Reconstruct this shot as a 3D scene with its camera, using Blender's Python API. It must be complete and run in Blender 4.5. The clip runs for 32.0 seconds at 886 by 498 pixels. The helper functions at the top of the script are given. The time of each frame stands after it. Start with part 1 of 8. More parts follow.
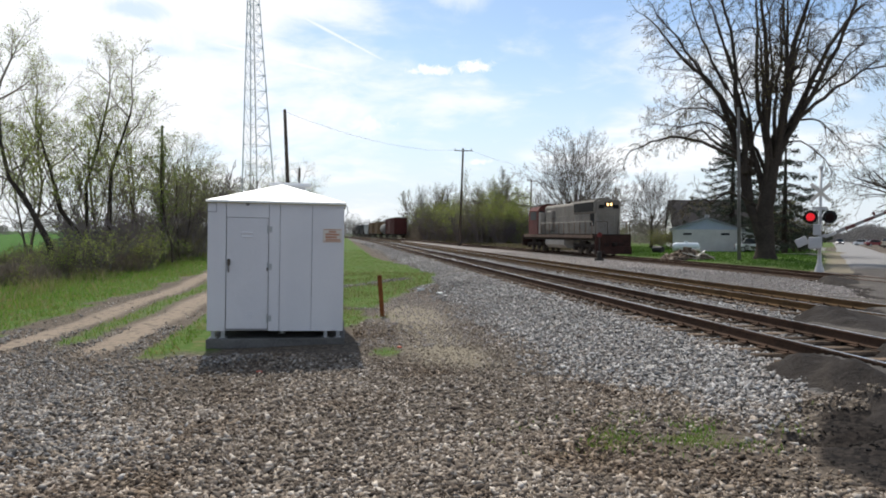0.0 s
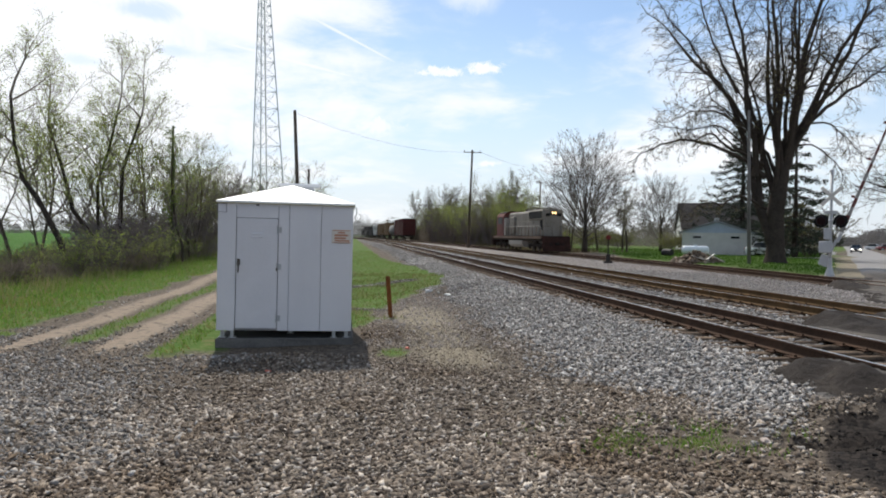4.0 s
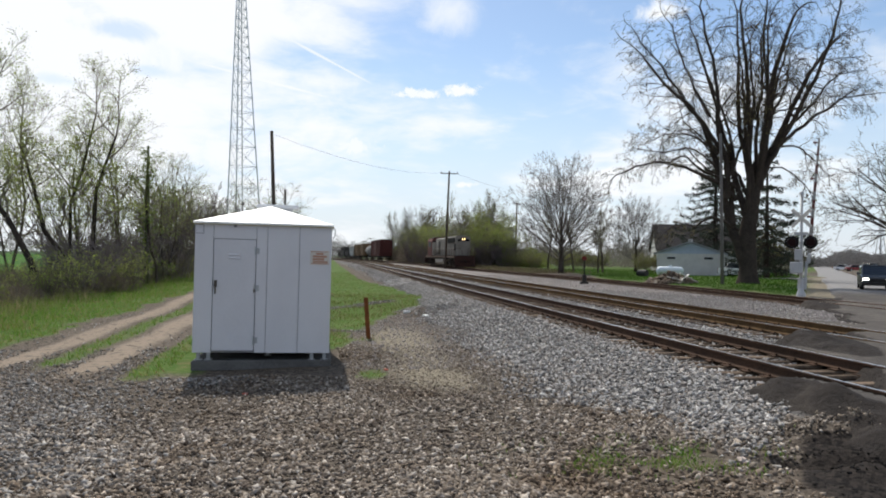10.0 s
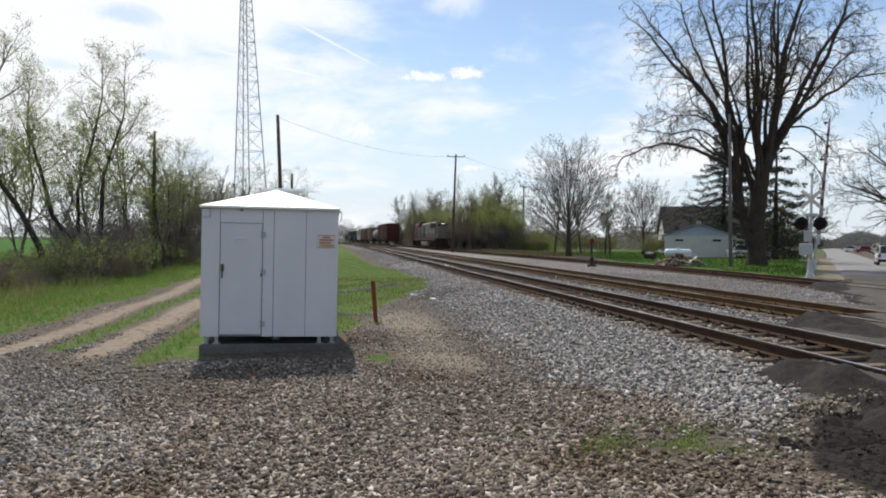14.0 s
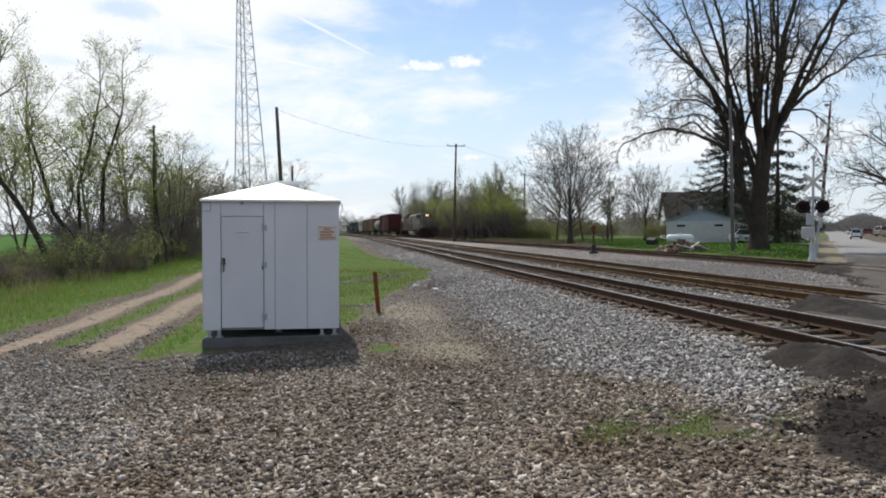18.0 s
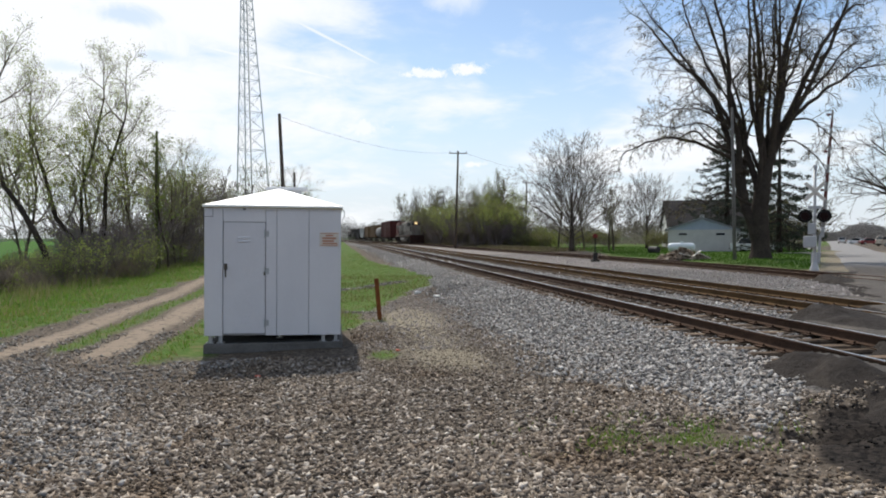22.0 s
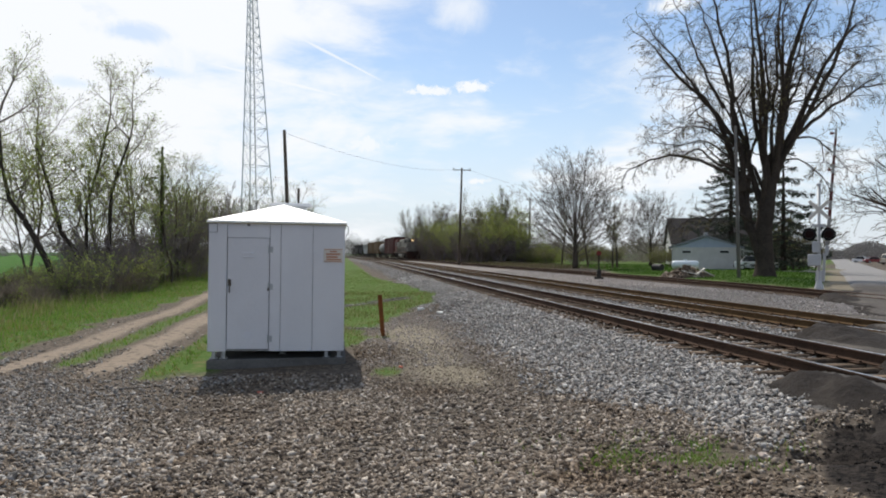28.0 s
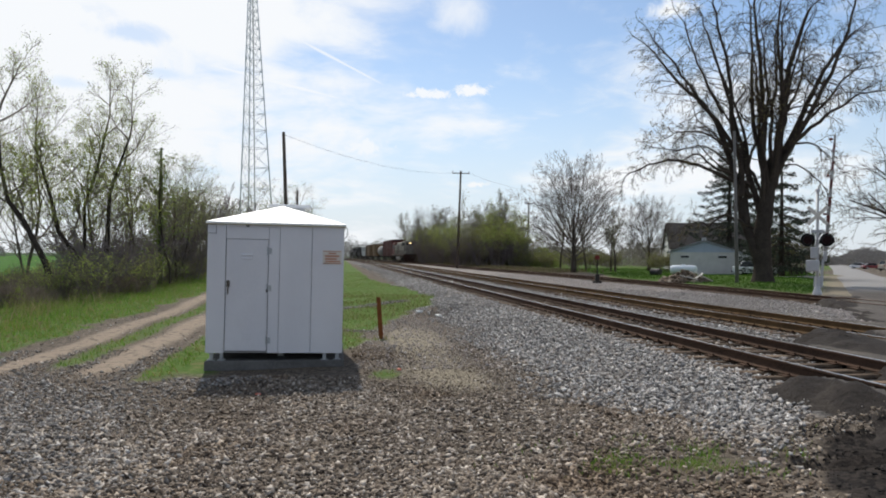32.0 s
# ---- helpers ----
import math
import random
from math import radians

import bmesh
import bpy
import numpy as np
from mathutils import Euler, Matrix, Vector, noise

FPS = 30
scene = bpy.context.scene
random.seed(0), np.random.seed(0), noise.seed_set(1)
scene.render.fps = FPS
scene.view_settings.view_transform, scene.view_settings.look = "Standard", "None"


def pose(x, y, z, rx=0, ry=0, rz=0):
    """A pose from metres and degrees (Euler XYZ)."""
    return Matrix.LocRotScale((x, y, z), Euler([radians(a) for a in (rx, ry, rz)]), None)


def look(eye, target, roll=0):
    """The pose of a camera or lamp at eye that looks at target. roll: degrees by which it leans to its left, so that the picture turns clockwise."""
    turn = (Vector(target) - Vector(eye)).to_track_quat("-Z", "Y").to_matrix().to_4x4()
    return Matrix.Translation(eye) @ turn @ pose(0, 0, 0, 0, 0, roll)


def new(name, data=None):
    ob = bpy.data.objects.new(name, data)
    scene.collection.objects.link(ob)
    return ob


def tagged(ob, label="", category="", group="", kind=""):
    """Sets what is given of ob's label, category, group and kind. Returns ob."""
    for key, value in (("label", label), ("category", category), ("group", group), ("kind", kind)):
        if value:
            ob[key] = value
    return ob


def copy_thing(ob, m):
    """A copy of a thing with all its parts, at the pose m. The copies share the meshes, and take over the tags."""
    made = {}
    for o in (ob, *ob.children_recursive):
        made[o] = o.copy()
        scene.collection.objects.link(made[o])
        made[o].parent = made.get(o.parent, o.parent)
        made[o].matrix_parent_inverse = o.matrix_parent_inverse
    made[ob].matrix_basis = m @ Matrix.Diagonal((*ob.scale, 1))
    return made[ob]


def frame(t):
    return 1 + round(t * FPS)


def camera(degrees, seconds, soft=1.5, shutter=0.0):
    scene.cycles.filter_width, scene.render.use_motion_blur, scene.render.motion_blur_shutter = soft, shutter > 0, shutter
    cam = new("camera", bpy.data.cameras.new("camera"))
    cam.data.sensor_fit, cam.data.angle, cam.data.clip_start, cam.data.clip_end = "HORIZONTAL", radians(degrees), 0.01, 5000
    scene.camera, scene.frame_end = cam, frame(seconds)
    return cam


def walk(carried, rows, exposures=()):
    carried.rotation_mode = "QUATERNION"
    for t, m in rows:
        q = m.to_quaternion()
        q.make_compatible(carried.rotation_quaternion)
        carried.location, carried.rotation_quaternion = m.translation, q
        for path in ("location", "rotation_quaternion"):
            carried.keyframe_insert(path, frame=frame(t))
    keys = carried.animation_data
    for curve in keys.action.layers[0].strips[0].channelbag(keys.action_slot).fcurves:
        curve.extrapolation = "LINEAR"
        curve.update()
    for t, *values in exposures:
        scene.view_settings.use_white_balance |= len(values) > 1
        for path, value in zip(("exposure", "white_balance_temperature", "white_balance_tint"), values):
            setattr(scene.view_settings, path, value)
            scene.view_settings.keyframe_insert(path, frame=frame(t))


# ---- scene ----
PATH = [
    (0, 0.042, -0.014, 1.909, -8.273, -1.238, 0.357),
    (0.5, 0.039, -0.016, 1.910, -8.256, -1.336, 0.208),
    (1, 0.037, -0.008, 1.908, -8.345, -1.490, 0.528),
    (1.5, 0.044, -0.016, 1.907, -8.055, -1.585, 0.909),
    (2, 0.037, -0.034, 1.912, -7.857, -1.563, 0.940),
    (2.5, 0.036, -0.041, 1.912, -7.343, -1.512, 0.749),
    (3, 0.041, -0.046, 1.909, -7.611, -1.381, 0.695),
    (3.5, 0.043, -0.056, 1.910, -7.609, -1.248, 0.709),
    (5.5, 0.022, -0.059, 1.915, -7.497, -0.711, 0.880),
    (6, 0.016, -0.058, 1.914, -7.524, -0.538, 0.788),
    (6.5, 0.014, -0.046, 1.917, -7.945, -0.383, 0.940),
    (7, 0.016, -0.051, 1.915, -8.211, -0.218, 1.003),
    (7.5, 0.023, -0.067, 1.915, -8.599, -0.069, 0.986),
    (8, 0.031, -0.081, 1.919, -9.031, 0.058, 1.107),
    (8.5, 0.037, -0.097, 1.918, -9.319, 0.204, 1.109),
    (9, 0.033, -0.104, 1.916, -9.391, 0.399, 1.072),
    (9.5, 0.016, -0.092, 1.918, -9.599, 0.559, 1.115),
    (10, 0.005, -0.083, 1.917, -9.430, 0.580, 0.740),
    (10.5, 0.006, -0.067, 1.916, -9.135, 0.572, 0.761),
    (11, -0.002, -0.064, 1.913, -8.585, 0.437, 0.759),
    (11.5, 0.002, -0.059, 1.908, -8.354, 0.138, 0.682),
    (12, 0.006, -0.067, 1.908, -8.260, 0.008, 0.450),
    (12.5, 0.012, -0.071, 1.914, -8.195, -0.104, 0.147),
    (13, 0.023, -0.071, 1.909, -8.699, -0.571, 0.248),
    (13.5, 0.020, -0.060, 1.910, -8.831, -0.701, 0.203),
    (14, 0.015, -0.033, 1.906, -8.872, -0.752, 0.440),
    (14.5, 0.015, -0.014, 1.902, -8.896, -0.922, 0.090),
    (16.5, 0.021, -0.016, 1.903, -9.100, -1.576, -0.351),
    (17, 0.022, -0.019, 1.905, -9.051, -1.576, -0.243),
    (17.5, 0.020, -0.020, 1.907, -9.098, -1.556, -0.322),
    (18, 0.028, -0.015, 1.907, -8.720, -1.583, -0.571),
    (18.5, 0.025, -0.012, 1.904, -8.560, -1.588, -0.461),
    (19, 0.017, -0.015, 1.906, -8.482, -1.617, -0.527),
    (19.5, 0.022, -0.017, 1.907, -8.477, -1.482, -0.665),
    (20, 0.030, -0.026, 1.909, -8.529, -1.335, -0.809),
    (20.5, 0.035, -0.019, 1.903, -8.676, -1.245, -0.915),
    (21, 0.035, -0.016, 1.908, -8.656, -1.209, -0.682),
    (21.5, 0.026, -0.022, 1.908, -8.625, -1.093, -0.319),
    (22, 0.021, -0.022, 1.905, -8.609, -1.012, -0.228),
    (22.5, 0.011, -0.025, 1.906, -8.717, -0.897, 0.124),
    (23, 0.011, -0.025, 1.904, -8.668, -0.753, 0.327),
    (23.5, 0.012, -0.022, 1.906, -8.619, -0.603, 0.179),
    (24, 0.022, -0.023, 1.908, -8.456, -0.466, 0.233),
    (24.5, 0.016, -0.019, 1.911, -8.344, -0.383, 0.049),
    (25, 0.013, -0.014, 1.906, -8.324, -0.313, 0.062),
    (25.5, 0.002, -0.018, 1.906, -8.343, -0.298, 0.096),
    (27.5, 0.012, -0.015, 1.906, -8.396, 0.254, 0.035),
    (28, 0.014, -0.025, 1.907, -8.337, 0.319, 0.051),
    (28.5, 0.014, -0.031, 1.910, -8.329, 0.439, -0.076),
    (29, 0.011, -0.031, 1.911, -8.317, 0.601, 0.047),
    (29.5, 0.008, -0.023, 1.906, -8.311, 0.718, 0.279),
    (30, 0.006, -0.023, 1.907, -8.297, 0.716, 0.256),
    (30.5, 0.006, -0.025, 1.905, -8.308, 0.813, 0.375),
    (31, -0.000, -0.024, 1.909, -8.390, 0.906, 0.510),
    (31.5, -0.003, -0.019, 1.906, -8.460, 0.934, 0.577),
    (32, -0.000, -0.002, 1.901, -8.476, 0.570, 0.460),
]
cam = camera(64.0, 32.0, soft=1.9)
walk(cam, [(t, look((x, y, z), (x - math.sin(radians(w)) * math.cos(radians(p)), y + math.cos(radians(w)) * math.cos(radians(p)), z + math.sin(radians(p))), r)) for t, x, y, z, w, p, r in PATH],
     exposures=[(0, 0.09), (3.5, 0.07), (6, 0.01), (12, 0.01), (25, 0.02), (28, -0.04), (32, -0.07)])

# ---- light: sun behind the hut, a little to its left, and a bright hazy spring sky ----
SUN_EL, SUN_AZ = 48.0, -6.0
sun = new("sun", bpy.data.lights.new("sun", "SUN"))
sun.data.energy, sun.data.angle, sun.data.color = 4.6, radians(0.6), (1.0, 0.95, 0.87)
sun.matrix_basis = look((math.sin(radians(SUN_AZ)) * 60, math.cos(radians(SUN_AZ)) * 60, 60 * math.tan(radians(SUN_EL))), (0, 0, 0))



def setin(nt, n, socket, value):
    """Sets or links one input; value may be a number, a colour, or an output socket."""
    s = n.inputs[socket]
    if isinstance(value, bpy.types.NodeSocket):
        nt.links.new(value, s)
    else:
        s.default_value = value


def math_node(nt, op, a, b=None, c=None, clamp=False):
    n = nt.nodes.new("ShaderNodeMath")
    n.operation, n.use_clamp = op, clamp
    for i, v in enumerate((a, b, c)):
        if v is not None:
            setin(nt, n, i, v)
    return n.outputs[0]


def vec_node(nt, op, a, b=None):
    n = nt.nodes.new("ShaderNodeVectorMath")
    n.operation = op
    setin(nt, n, 0, a)
    if b is not None:
        setin(nt, n, 1, b)
    return n.outputs["Value"] if op in ("DOT_PRODUCT", "LENGTH", "DISTANCE") else n.outputs[0]


def mix_color(nt, fac, a, b, blend="MIX"):
    n = nt.nodes.new("ShaderNodeMix")
    n.data_type, n.blend_type = "RGBA", blend
    setin(nt, n, 0, fac)
    setin(nt, n, 6, a)
    setin(nt, n, 7, b)
    return n.outputs[2]


def noise_node(nt, vector, scale, detail=4.0, rough=0.55, distort=0.0):
    n = nt.nodes.new("ShaderNodeTexNoise")
    setin(nt, n, "Vector", vector)
    setin(nt, n, "Scale", scale)
    setin(nt, n, "Detail", detail)
    setin(nt, n, "Roughness", rough)
    setin(nt, n, "Distortion", distort)
    return n.outputs[0]


def step_node(nt, value, lo, hi):
    n = nt.nodes.new("ShaderNodeMapRange")
    n.interpolation_type = "SMOOTHSTEP"
    for i, v in enumerate((value, lo, hi, 0.0, 1.0)):
        setin(nt, n, i, v)
    return n.outputs[0]


def direction(px, py):
    """The way in the sky, by degrees right of the tracks and degrees up."""
    a, e = radians(px), radians(py)
    return (math.sin(a) * math.cos(e), math.cos(a) * math.cos(e), math.sin(e))


world = bpy.data.worlds.new("sky")
scene.world = world
world.use_nodes = True
wt = world.node_tree
wt.nodes.clear()
sky = wt.nodes.new("ShaderNodeTexSky")
sky.sky_type, sky.sun_disc = "NISHITA", False
sky.sun_elevation, sky.sun_rotation = radians(SUN_EL), radians(SUN_AZ)
sky.air_density, sky.dust_density, sky.ozone_density = 1.0, 0.35, 2.2
way = wt.nodes.new("ShaderNodeTexCoord").outputs["Generated"]
sep = wt.nodes.new("ShaderNodeSeparateXYZ")
wt.links.new(way, sep.inputs[0])
up = math_node(wt, "MAXIMUM", sep.outputs[2], 0.0)
flat = wt.nodes.new("ShaderNodeCombineXYZ")
den = math_node(wt, "ADD", up, 0.22)
setin(wt, flat, 0, math_node(wt, "DIVIDE", sep.outputs[0], den))
setin(wt, flat, 1, math_node(wt, "DIVIDE", sep.outputs[1], den))
broad = noise_node(wt, flat.outputs[0], 1.15, 7.0, 0.55, 0.35)
fine = noise_node(wt, flat.outputs[0], 5.0, 6.0, 0.6, 0.4)
tosun = vec_node(wt, "DOT_PRODUCT", way, direction(-21, 23))
veil = math_node(wt, "MULTIPLY_ADD", step_node(wt, tosun, 0.88, 0.995), 0.20, broad)
veil = math_node(wt, "MULTIPLY_ADD", fine, 0.34, veil)
clouds = step_node(wt, veil, 0.60, 0.86)
low = step_node(wt, up, 0.30, 0.0)


def oval(az, el, wide, high, edge, grain=46.0, rag=2.8):
    """An uneven oval in the sky, one inside and nought outside."""
    a, e = radians(az), radians(el)
    right = (math.cos(a), -math.sin(a), 0.0)
    upward = (-math.sin(a) * math.sin(e), -math.cos(a) * math.sin(e), math.cos(e))
    u = math_node(wt, "DIVIDE", vec_node(wt, "DOT_PRODUCT", way, right), radians(wide))
    v = math_node(wt, "DIVIDE", vec_node(wt, "DOT_PRODUCT", vec_node(wt, "SUBTRACT", way, direction(az, el)), upward), radians(high))
    r = math_node(wt, "SQRT", math_node(wt, "ADD", math_node(wt, "MULTIPLY", u, u), math_node(wt, "MULTIPLY", v, v)))
    r = math_node(wt, "MULTIPLY_ADD", math_node(wt, "SUBTRACT", noise_node(wt, way, grain, 5.0, 0.65, 0.6), 0.5), rag, r)
    front = math_node(wt, "GREATER_THAN", vec_node(wt, "DOT_PRODUCT", way, direction(az, el)), 0.9)
    return math_node(wt, "MULTIPLY", step_node(wt, r, 1.0, edge), front)


def puff(mask, strength, *shape):
    """One cloud laid over the others."""
    return math_node(wt, "MAXIMUM", mask, math_node(wt, "MULTIPLY", oval(*shape), strength))


def gap(mask, strength, *shape):
    """A thin spot in the clouds."""
    return math_node(wt, "MULTIPLY", mask, math_node(wt, "SUBTRACT", 1.0, math_node(wt, "MULTIPLY", oval(*shape), strength)))


def streak(mask, a, b, wide, strength):
    """A thin vapour trail along the great circle from a to b (degrees right, degrees up)."""
    va, vb = Vector(direction(*a)), Vector(direction(*b))
    n, mid, half = va.cross(vb).normalized(), (va + vb).normalized(), va.angle(vb) / 2
    off = math_node(wt, "ABSOLUTE", vec_node(wt, "DOT_PRODUCT", way, tuple(n)))
    off = math_node(wt, "MULTIPLY_ADD", math_node(wt, "SUBTRACT", noise_node(wt, way, 14.0, 4.0, 0.6), 0.5), radians(wide) * 1.6, off)
    near = step_node(wt, vec_node(wt, "DOT_PRODUCT", way, tuple(mid)), math.cos(half * 1.15), math.cos(half * 0.8))
    return math_node(wt, "MAXIMUM", mask, math_node(wt, "MULTIPLY", math_node(wt, "MULTIPLY", step_node(wt, off, radians(wide), 0.0), near), strength))


clouds = puff(clouds, 1.0, -22.0, 14.5, 13.5, 4.6, 0.45, 9.0, 1.5)
clouds = puff(clouds, 1.0, -12.0, 11.0, 7.5, 2.3, 0.3, 12.0, 1.5)
clouds = puff(clouds, 0.95, -8.0, 7.5, 5.5, 2.0, 0.1, 14.0, 1.8)
clouds = puff(clouds, 0.9, -22.0, 22.5, 11.0, 3.0, 0.2, 10.0, 1.6)
clouds = gap(clouds, 0.55, -15.3, 15.9, 3.4, 0.95, 0.2, 20.0, 1.6)
clouds = gap(clouds, 0.45, -12.8, 13.3, 2.6, 0.6, 0.1, 22.0, 1.8)
clouds = gap(clouds, 0.4, -19.5, 12.0, 2.2, 0.6, 0.1, 22.0, 1.8)
clouds = puff(clouds, 0.95, 7.2, 12.85, 2.0, 0.5, 0.35)
clouds = puff(clouds, 1.0, 10.7, 13.15, 1.6, 0.65, 0.35)
clouds = puff(clouds, 0.9, 2.1, 8.6, 3.0, 0.9, 0.1)
clouds = puff(clouds, 0.9, 11.1, 5.8, 1.3, 0.3, 0.2)
clouds = puff(clouds, 1.0, 26.3, 18.4, 2.6, 1.1, 0.3, 30.0, 2.0)
clouds = puff(clouds, 0.75, 9.8, 19.2, 3.0, 2.6, 0.0, 12.0, 1.4)
clouds = streak(clouds, (-11.5, 20.0), (3.4, 13.6), 0.16, 0.8)
clouds = streak(clouds, (-12.0, 14.6), (0.4, 12.3), 0.42, 0.95)
air = mix_color(wt, math_node(wt, "MULTIPLY", low, 0.85), mix_color(wt, 1.0, sky.outputs[0], (1.18, 1.17, 1.15, 1.0), "MULTIPLY"), (6.5, 7.2, 8.2, 1.0))
hue = mix_color(wt, clouds, air, (8.9, 9.15, 9.45, 1.0))
back = wt.nodes.new("ShaderNodeBackground")
setin(wt, back, 0, hue)
setin(wt, back, 1, 0.11)
wt.links.new(back.outputs[0], wt.nodes.new("ShaderNodeOutputWorld").inputs[0])


# ---- materials ----
def base_material(name):
    m = bpy.data.materials.new(name)
    m.use_nodes = True
    nt = m.node_tree
    return m, nt, nt.nodes["Principled BSDF"]


def mat(name, color, other=None, rough=0.7, metal=0.0, grain=30.0, blotch=1.5, bump=0.3, depth=0.004, dirt=None, dirt_amount=0.0, glow=0.0, random_tint=0.0):
    """Two scales of variation between two colours, stains on top, and a fine relief."""
    m, nt, bsdf = base_material(name)
    place = nt.nodes.new("ShaderNodeTexCoord").outputs["Object"]
    other = other or tuple(c * 0.75 for c in color)
    small = noise_node(nt, place, grain, 5.0, 0.6)
    large = noise_node(nt, place, blotch, 5.0, 0.6, 0.3)
    hue = mix_color(nt, step_node(nt, math_node(nt, "MULTIPLY_ADD", small, 0.5, math_node(nt, "MULTIPLY", large, 0.5)), 0.36, 0.64), (*color, 1), (*other, 1))
    if dirt:
        stain = step_node(nt, noise_node(nt, place, blotch * 2.3, 8.0, 0.68, 0.6), 0.66 - 0.3 * dirt_amount, 0.78 - 0.2 * dirt_amount)
        hue = mix_color(nt, math_node(nt, "MULTIPLY", stain, min(1.0, dirt_amount + 0.3)), hue, (*dirt, 1))
    if random_tint:
        info = nt.nodes.new("ShaderNodeObjectInfo").outputs["Random"]
        hue = mix_color(nt, 1.0, hue, mix_color(nt, info, (1 - random_tint,) * 3 + (1,), (1 + random_tint,) * 3 + (1,)), "MULTIPLY")
    setin(nt, bsdf, "Base Color", hue)
    setin(nt, bsdf, "Roughness", math_node(nt, "MULTIPLY_ADD", small, 0.25, rough - 0.12, clamp=True))
    setin(nt, bsdf, "Metallic", metal)
    setin(nt, bsdf, "Specular IOR Level", 0.5 if rough < 0.6 else 0.2 if rough < 0.85 else 0.05)
    if glow:
        setin(nt, bsdf, "Emission Color", (*color, 1))
        setin(nt, bsdf, "Emission Strength", glow)
    if bump:
        b = nt.nodes.new("ShaderNodeBump")
        setin(nt, b, "Strength", bump)
        setin(nt, b, "Distance", depth)
        setin(nt, b, "Height", small)
        setin(nt, bsdf, "Normal", b.outputs[0])
    return m


def island_mat(name, colors, rough=0.85, through_light=0.0, patch=None):
    """Every loose piece of a joined mesh takes one of the colours; patch (tint, scale, from, to) tints them by stretches of ground."""
    m, nt, bsdf = base_material(name)
    rnd = nt.nodes.new("ShaderNodeNewGeometry").outputs["Random Per Island"]
    ramp = nt.nodes.new("ShaderNodeValToRGB")
    while len(ramp.color_ramp.elements) < len(colors):
        ramp.color_ramp.elements.new(0.5)
    for i, (e, c) in enumerate(zip(ramp.color_ramp.elements, colors)):
        e.position, e.color = i / max(1, len(colors) - 1), (*c, 1)
    nt.links.new(rnd, ramp.inputs[0])
    own = ramp.outputs[0]
    if patch:
        tint, scale, lo, hi = patch
        geo = nt.nodes.new("ShaderNodeNewGeometry").outputs["Position"]
        own = mix_color(nt, step_node(nt, noise_node(nt, geo, scale, 5.0, 0.62, 0.5), lo, hi), own, mix_color(nt, 1.0, own, (*tint, 1), "MULTIPLY"))
    place = nt.nodes.new("ShaderNodeTexCoord").outputs["Object"]
    small = noise_node(nt, place, 60.0, 3.0, 0.6)
    hue = mix_color(nt, small, mix_color(nt, 1.0, own, (0.75, 0.75, 0.75, 1), "MULTIPLY"), mix_color(nt, 1.0, own, (1.25, 1.25, 1.25, 1), "MULTIPLY"))
    setin(nt, bsdf, "Base Color", hue)
    setin(nt, bsdf, "Roughness", rough)
    setin(nt, bsdf, "Specular IOR Level", 0.12)
    if through_light:
        thin = nt.nodes.new("ShaderNodeBsdfTranslucent")
        setin(nt, thin, 0, hue)
        both = nt.nodes.new("ShaderNodeMixShader")
        setin(nt, both, 0, through_light)
        nt.links.new(bsdf.outputs[0], both.inputs[1])
        nt.links.new(thin.outputs[0], both.inputs[2])
        nt.links.new(both.outputs[0], nt.nodes["Material Output"].inputs[0])
    return m


M = {}
M["hut_paint"] = mat("hut_paint", (0.64, 0.635, 0.65), (0.57, 0.565, 0.585), rough=0.5, grain=60, blotch=0.8, bump=0.08, dirt=(0.42, 0.40, 0.37), dirt_amount=0.06)
M["hut_roof"] = mat("hut_roof", (0.80, 0.80, 0.79), (0.72, 0.72, 0.71), rough=0.45, grain=50, bump=0.06, dirt=(0.5, 0.48, 0.42), dirt_amount=0.05)
# darkened evenly: the hut's shade over its slab is in this colour
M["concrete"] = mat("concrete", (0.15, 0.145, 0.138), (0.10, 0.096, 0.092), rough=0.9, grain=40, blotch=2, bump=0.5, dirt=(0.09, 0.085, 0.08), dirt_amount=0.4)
M["galvanised"] = mat("galvanised", (0.42, 0.43, 0.44), (0.33, 0.34, 0.35), rough=0.5, metal=0.5, grain=40, bump=0.1)
M["silver_paint"] = mat("silver_paint", (0.46, 0.46, 0.465), (0.38, 0.38, 0.385), rough=0.45, metal=0.2, grain=40, bump=0.1, dirt=(0.3, 0.28, 0.25), dirt_amount=0.2)
M["black_steel"] = mat("black_steel", (0.022, 0.021, 0.02), (0.05, 0.042, 0.034), rough=0.6, grain=25, bump=0.2)
M["rail_side"] = mat("rail_side", (0.085, 0.052, 0.036), (0.045, 0.03, 0.022), rough=0.85, grain=35, bump=0.4)
M["rail_rust"] = mat("rail_rust", (0.14, 0.086, 0.042), (0.075, 0.048, 0.026), rough=0.85, grain=35, bump=0.4)
M["rail_top"] = mat("rail_top", (0.55, 0.55, 0.56), (0.36, 0.33, 0.30), rough=0.28, metal=0.9, grain=12, bump=0.05)
M["rail_dull"] = mat("rail_dull", (0.30, 0.20, 0.13), (0.18, 0.10, 0.06), rough=0.5, metal=0.5, grain=12, bump=0.05)
M["tie_wood"] = mat("tie_wood", (0.165, 0.122, 0.088), (0.075, 0.057, 0.043), rough=0.95, grain=14, blotch=3, bump=0.8, depth=0.01, random_tint=0.4)
M["pole_wood"] = mat("pole_wood", (0.13, 0.105, 0.085), (0.075, 0.06, 0.05), rough=0.95, grain=22, blotch=1, bump=0.6)
M["pole_grey"] = mat("pole_grey", (0.19, 0.178, 0.168), (0.125, 0.117, 0.11), rough=0.95, grain=22, blotch=1, bump=0.6)
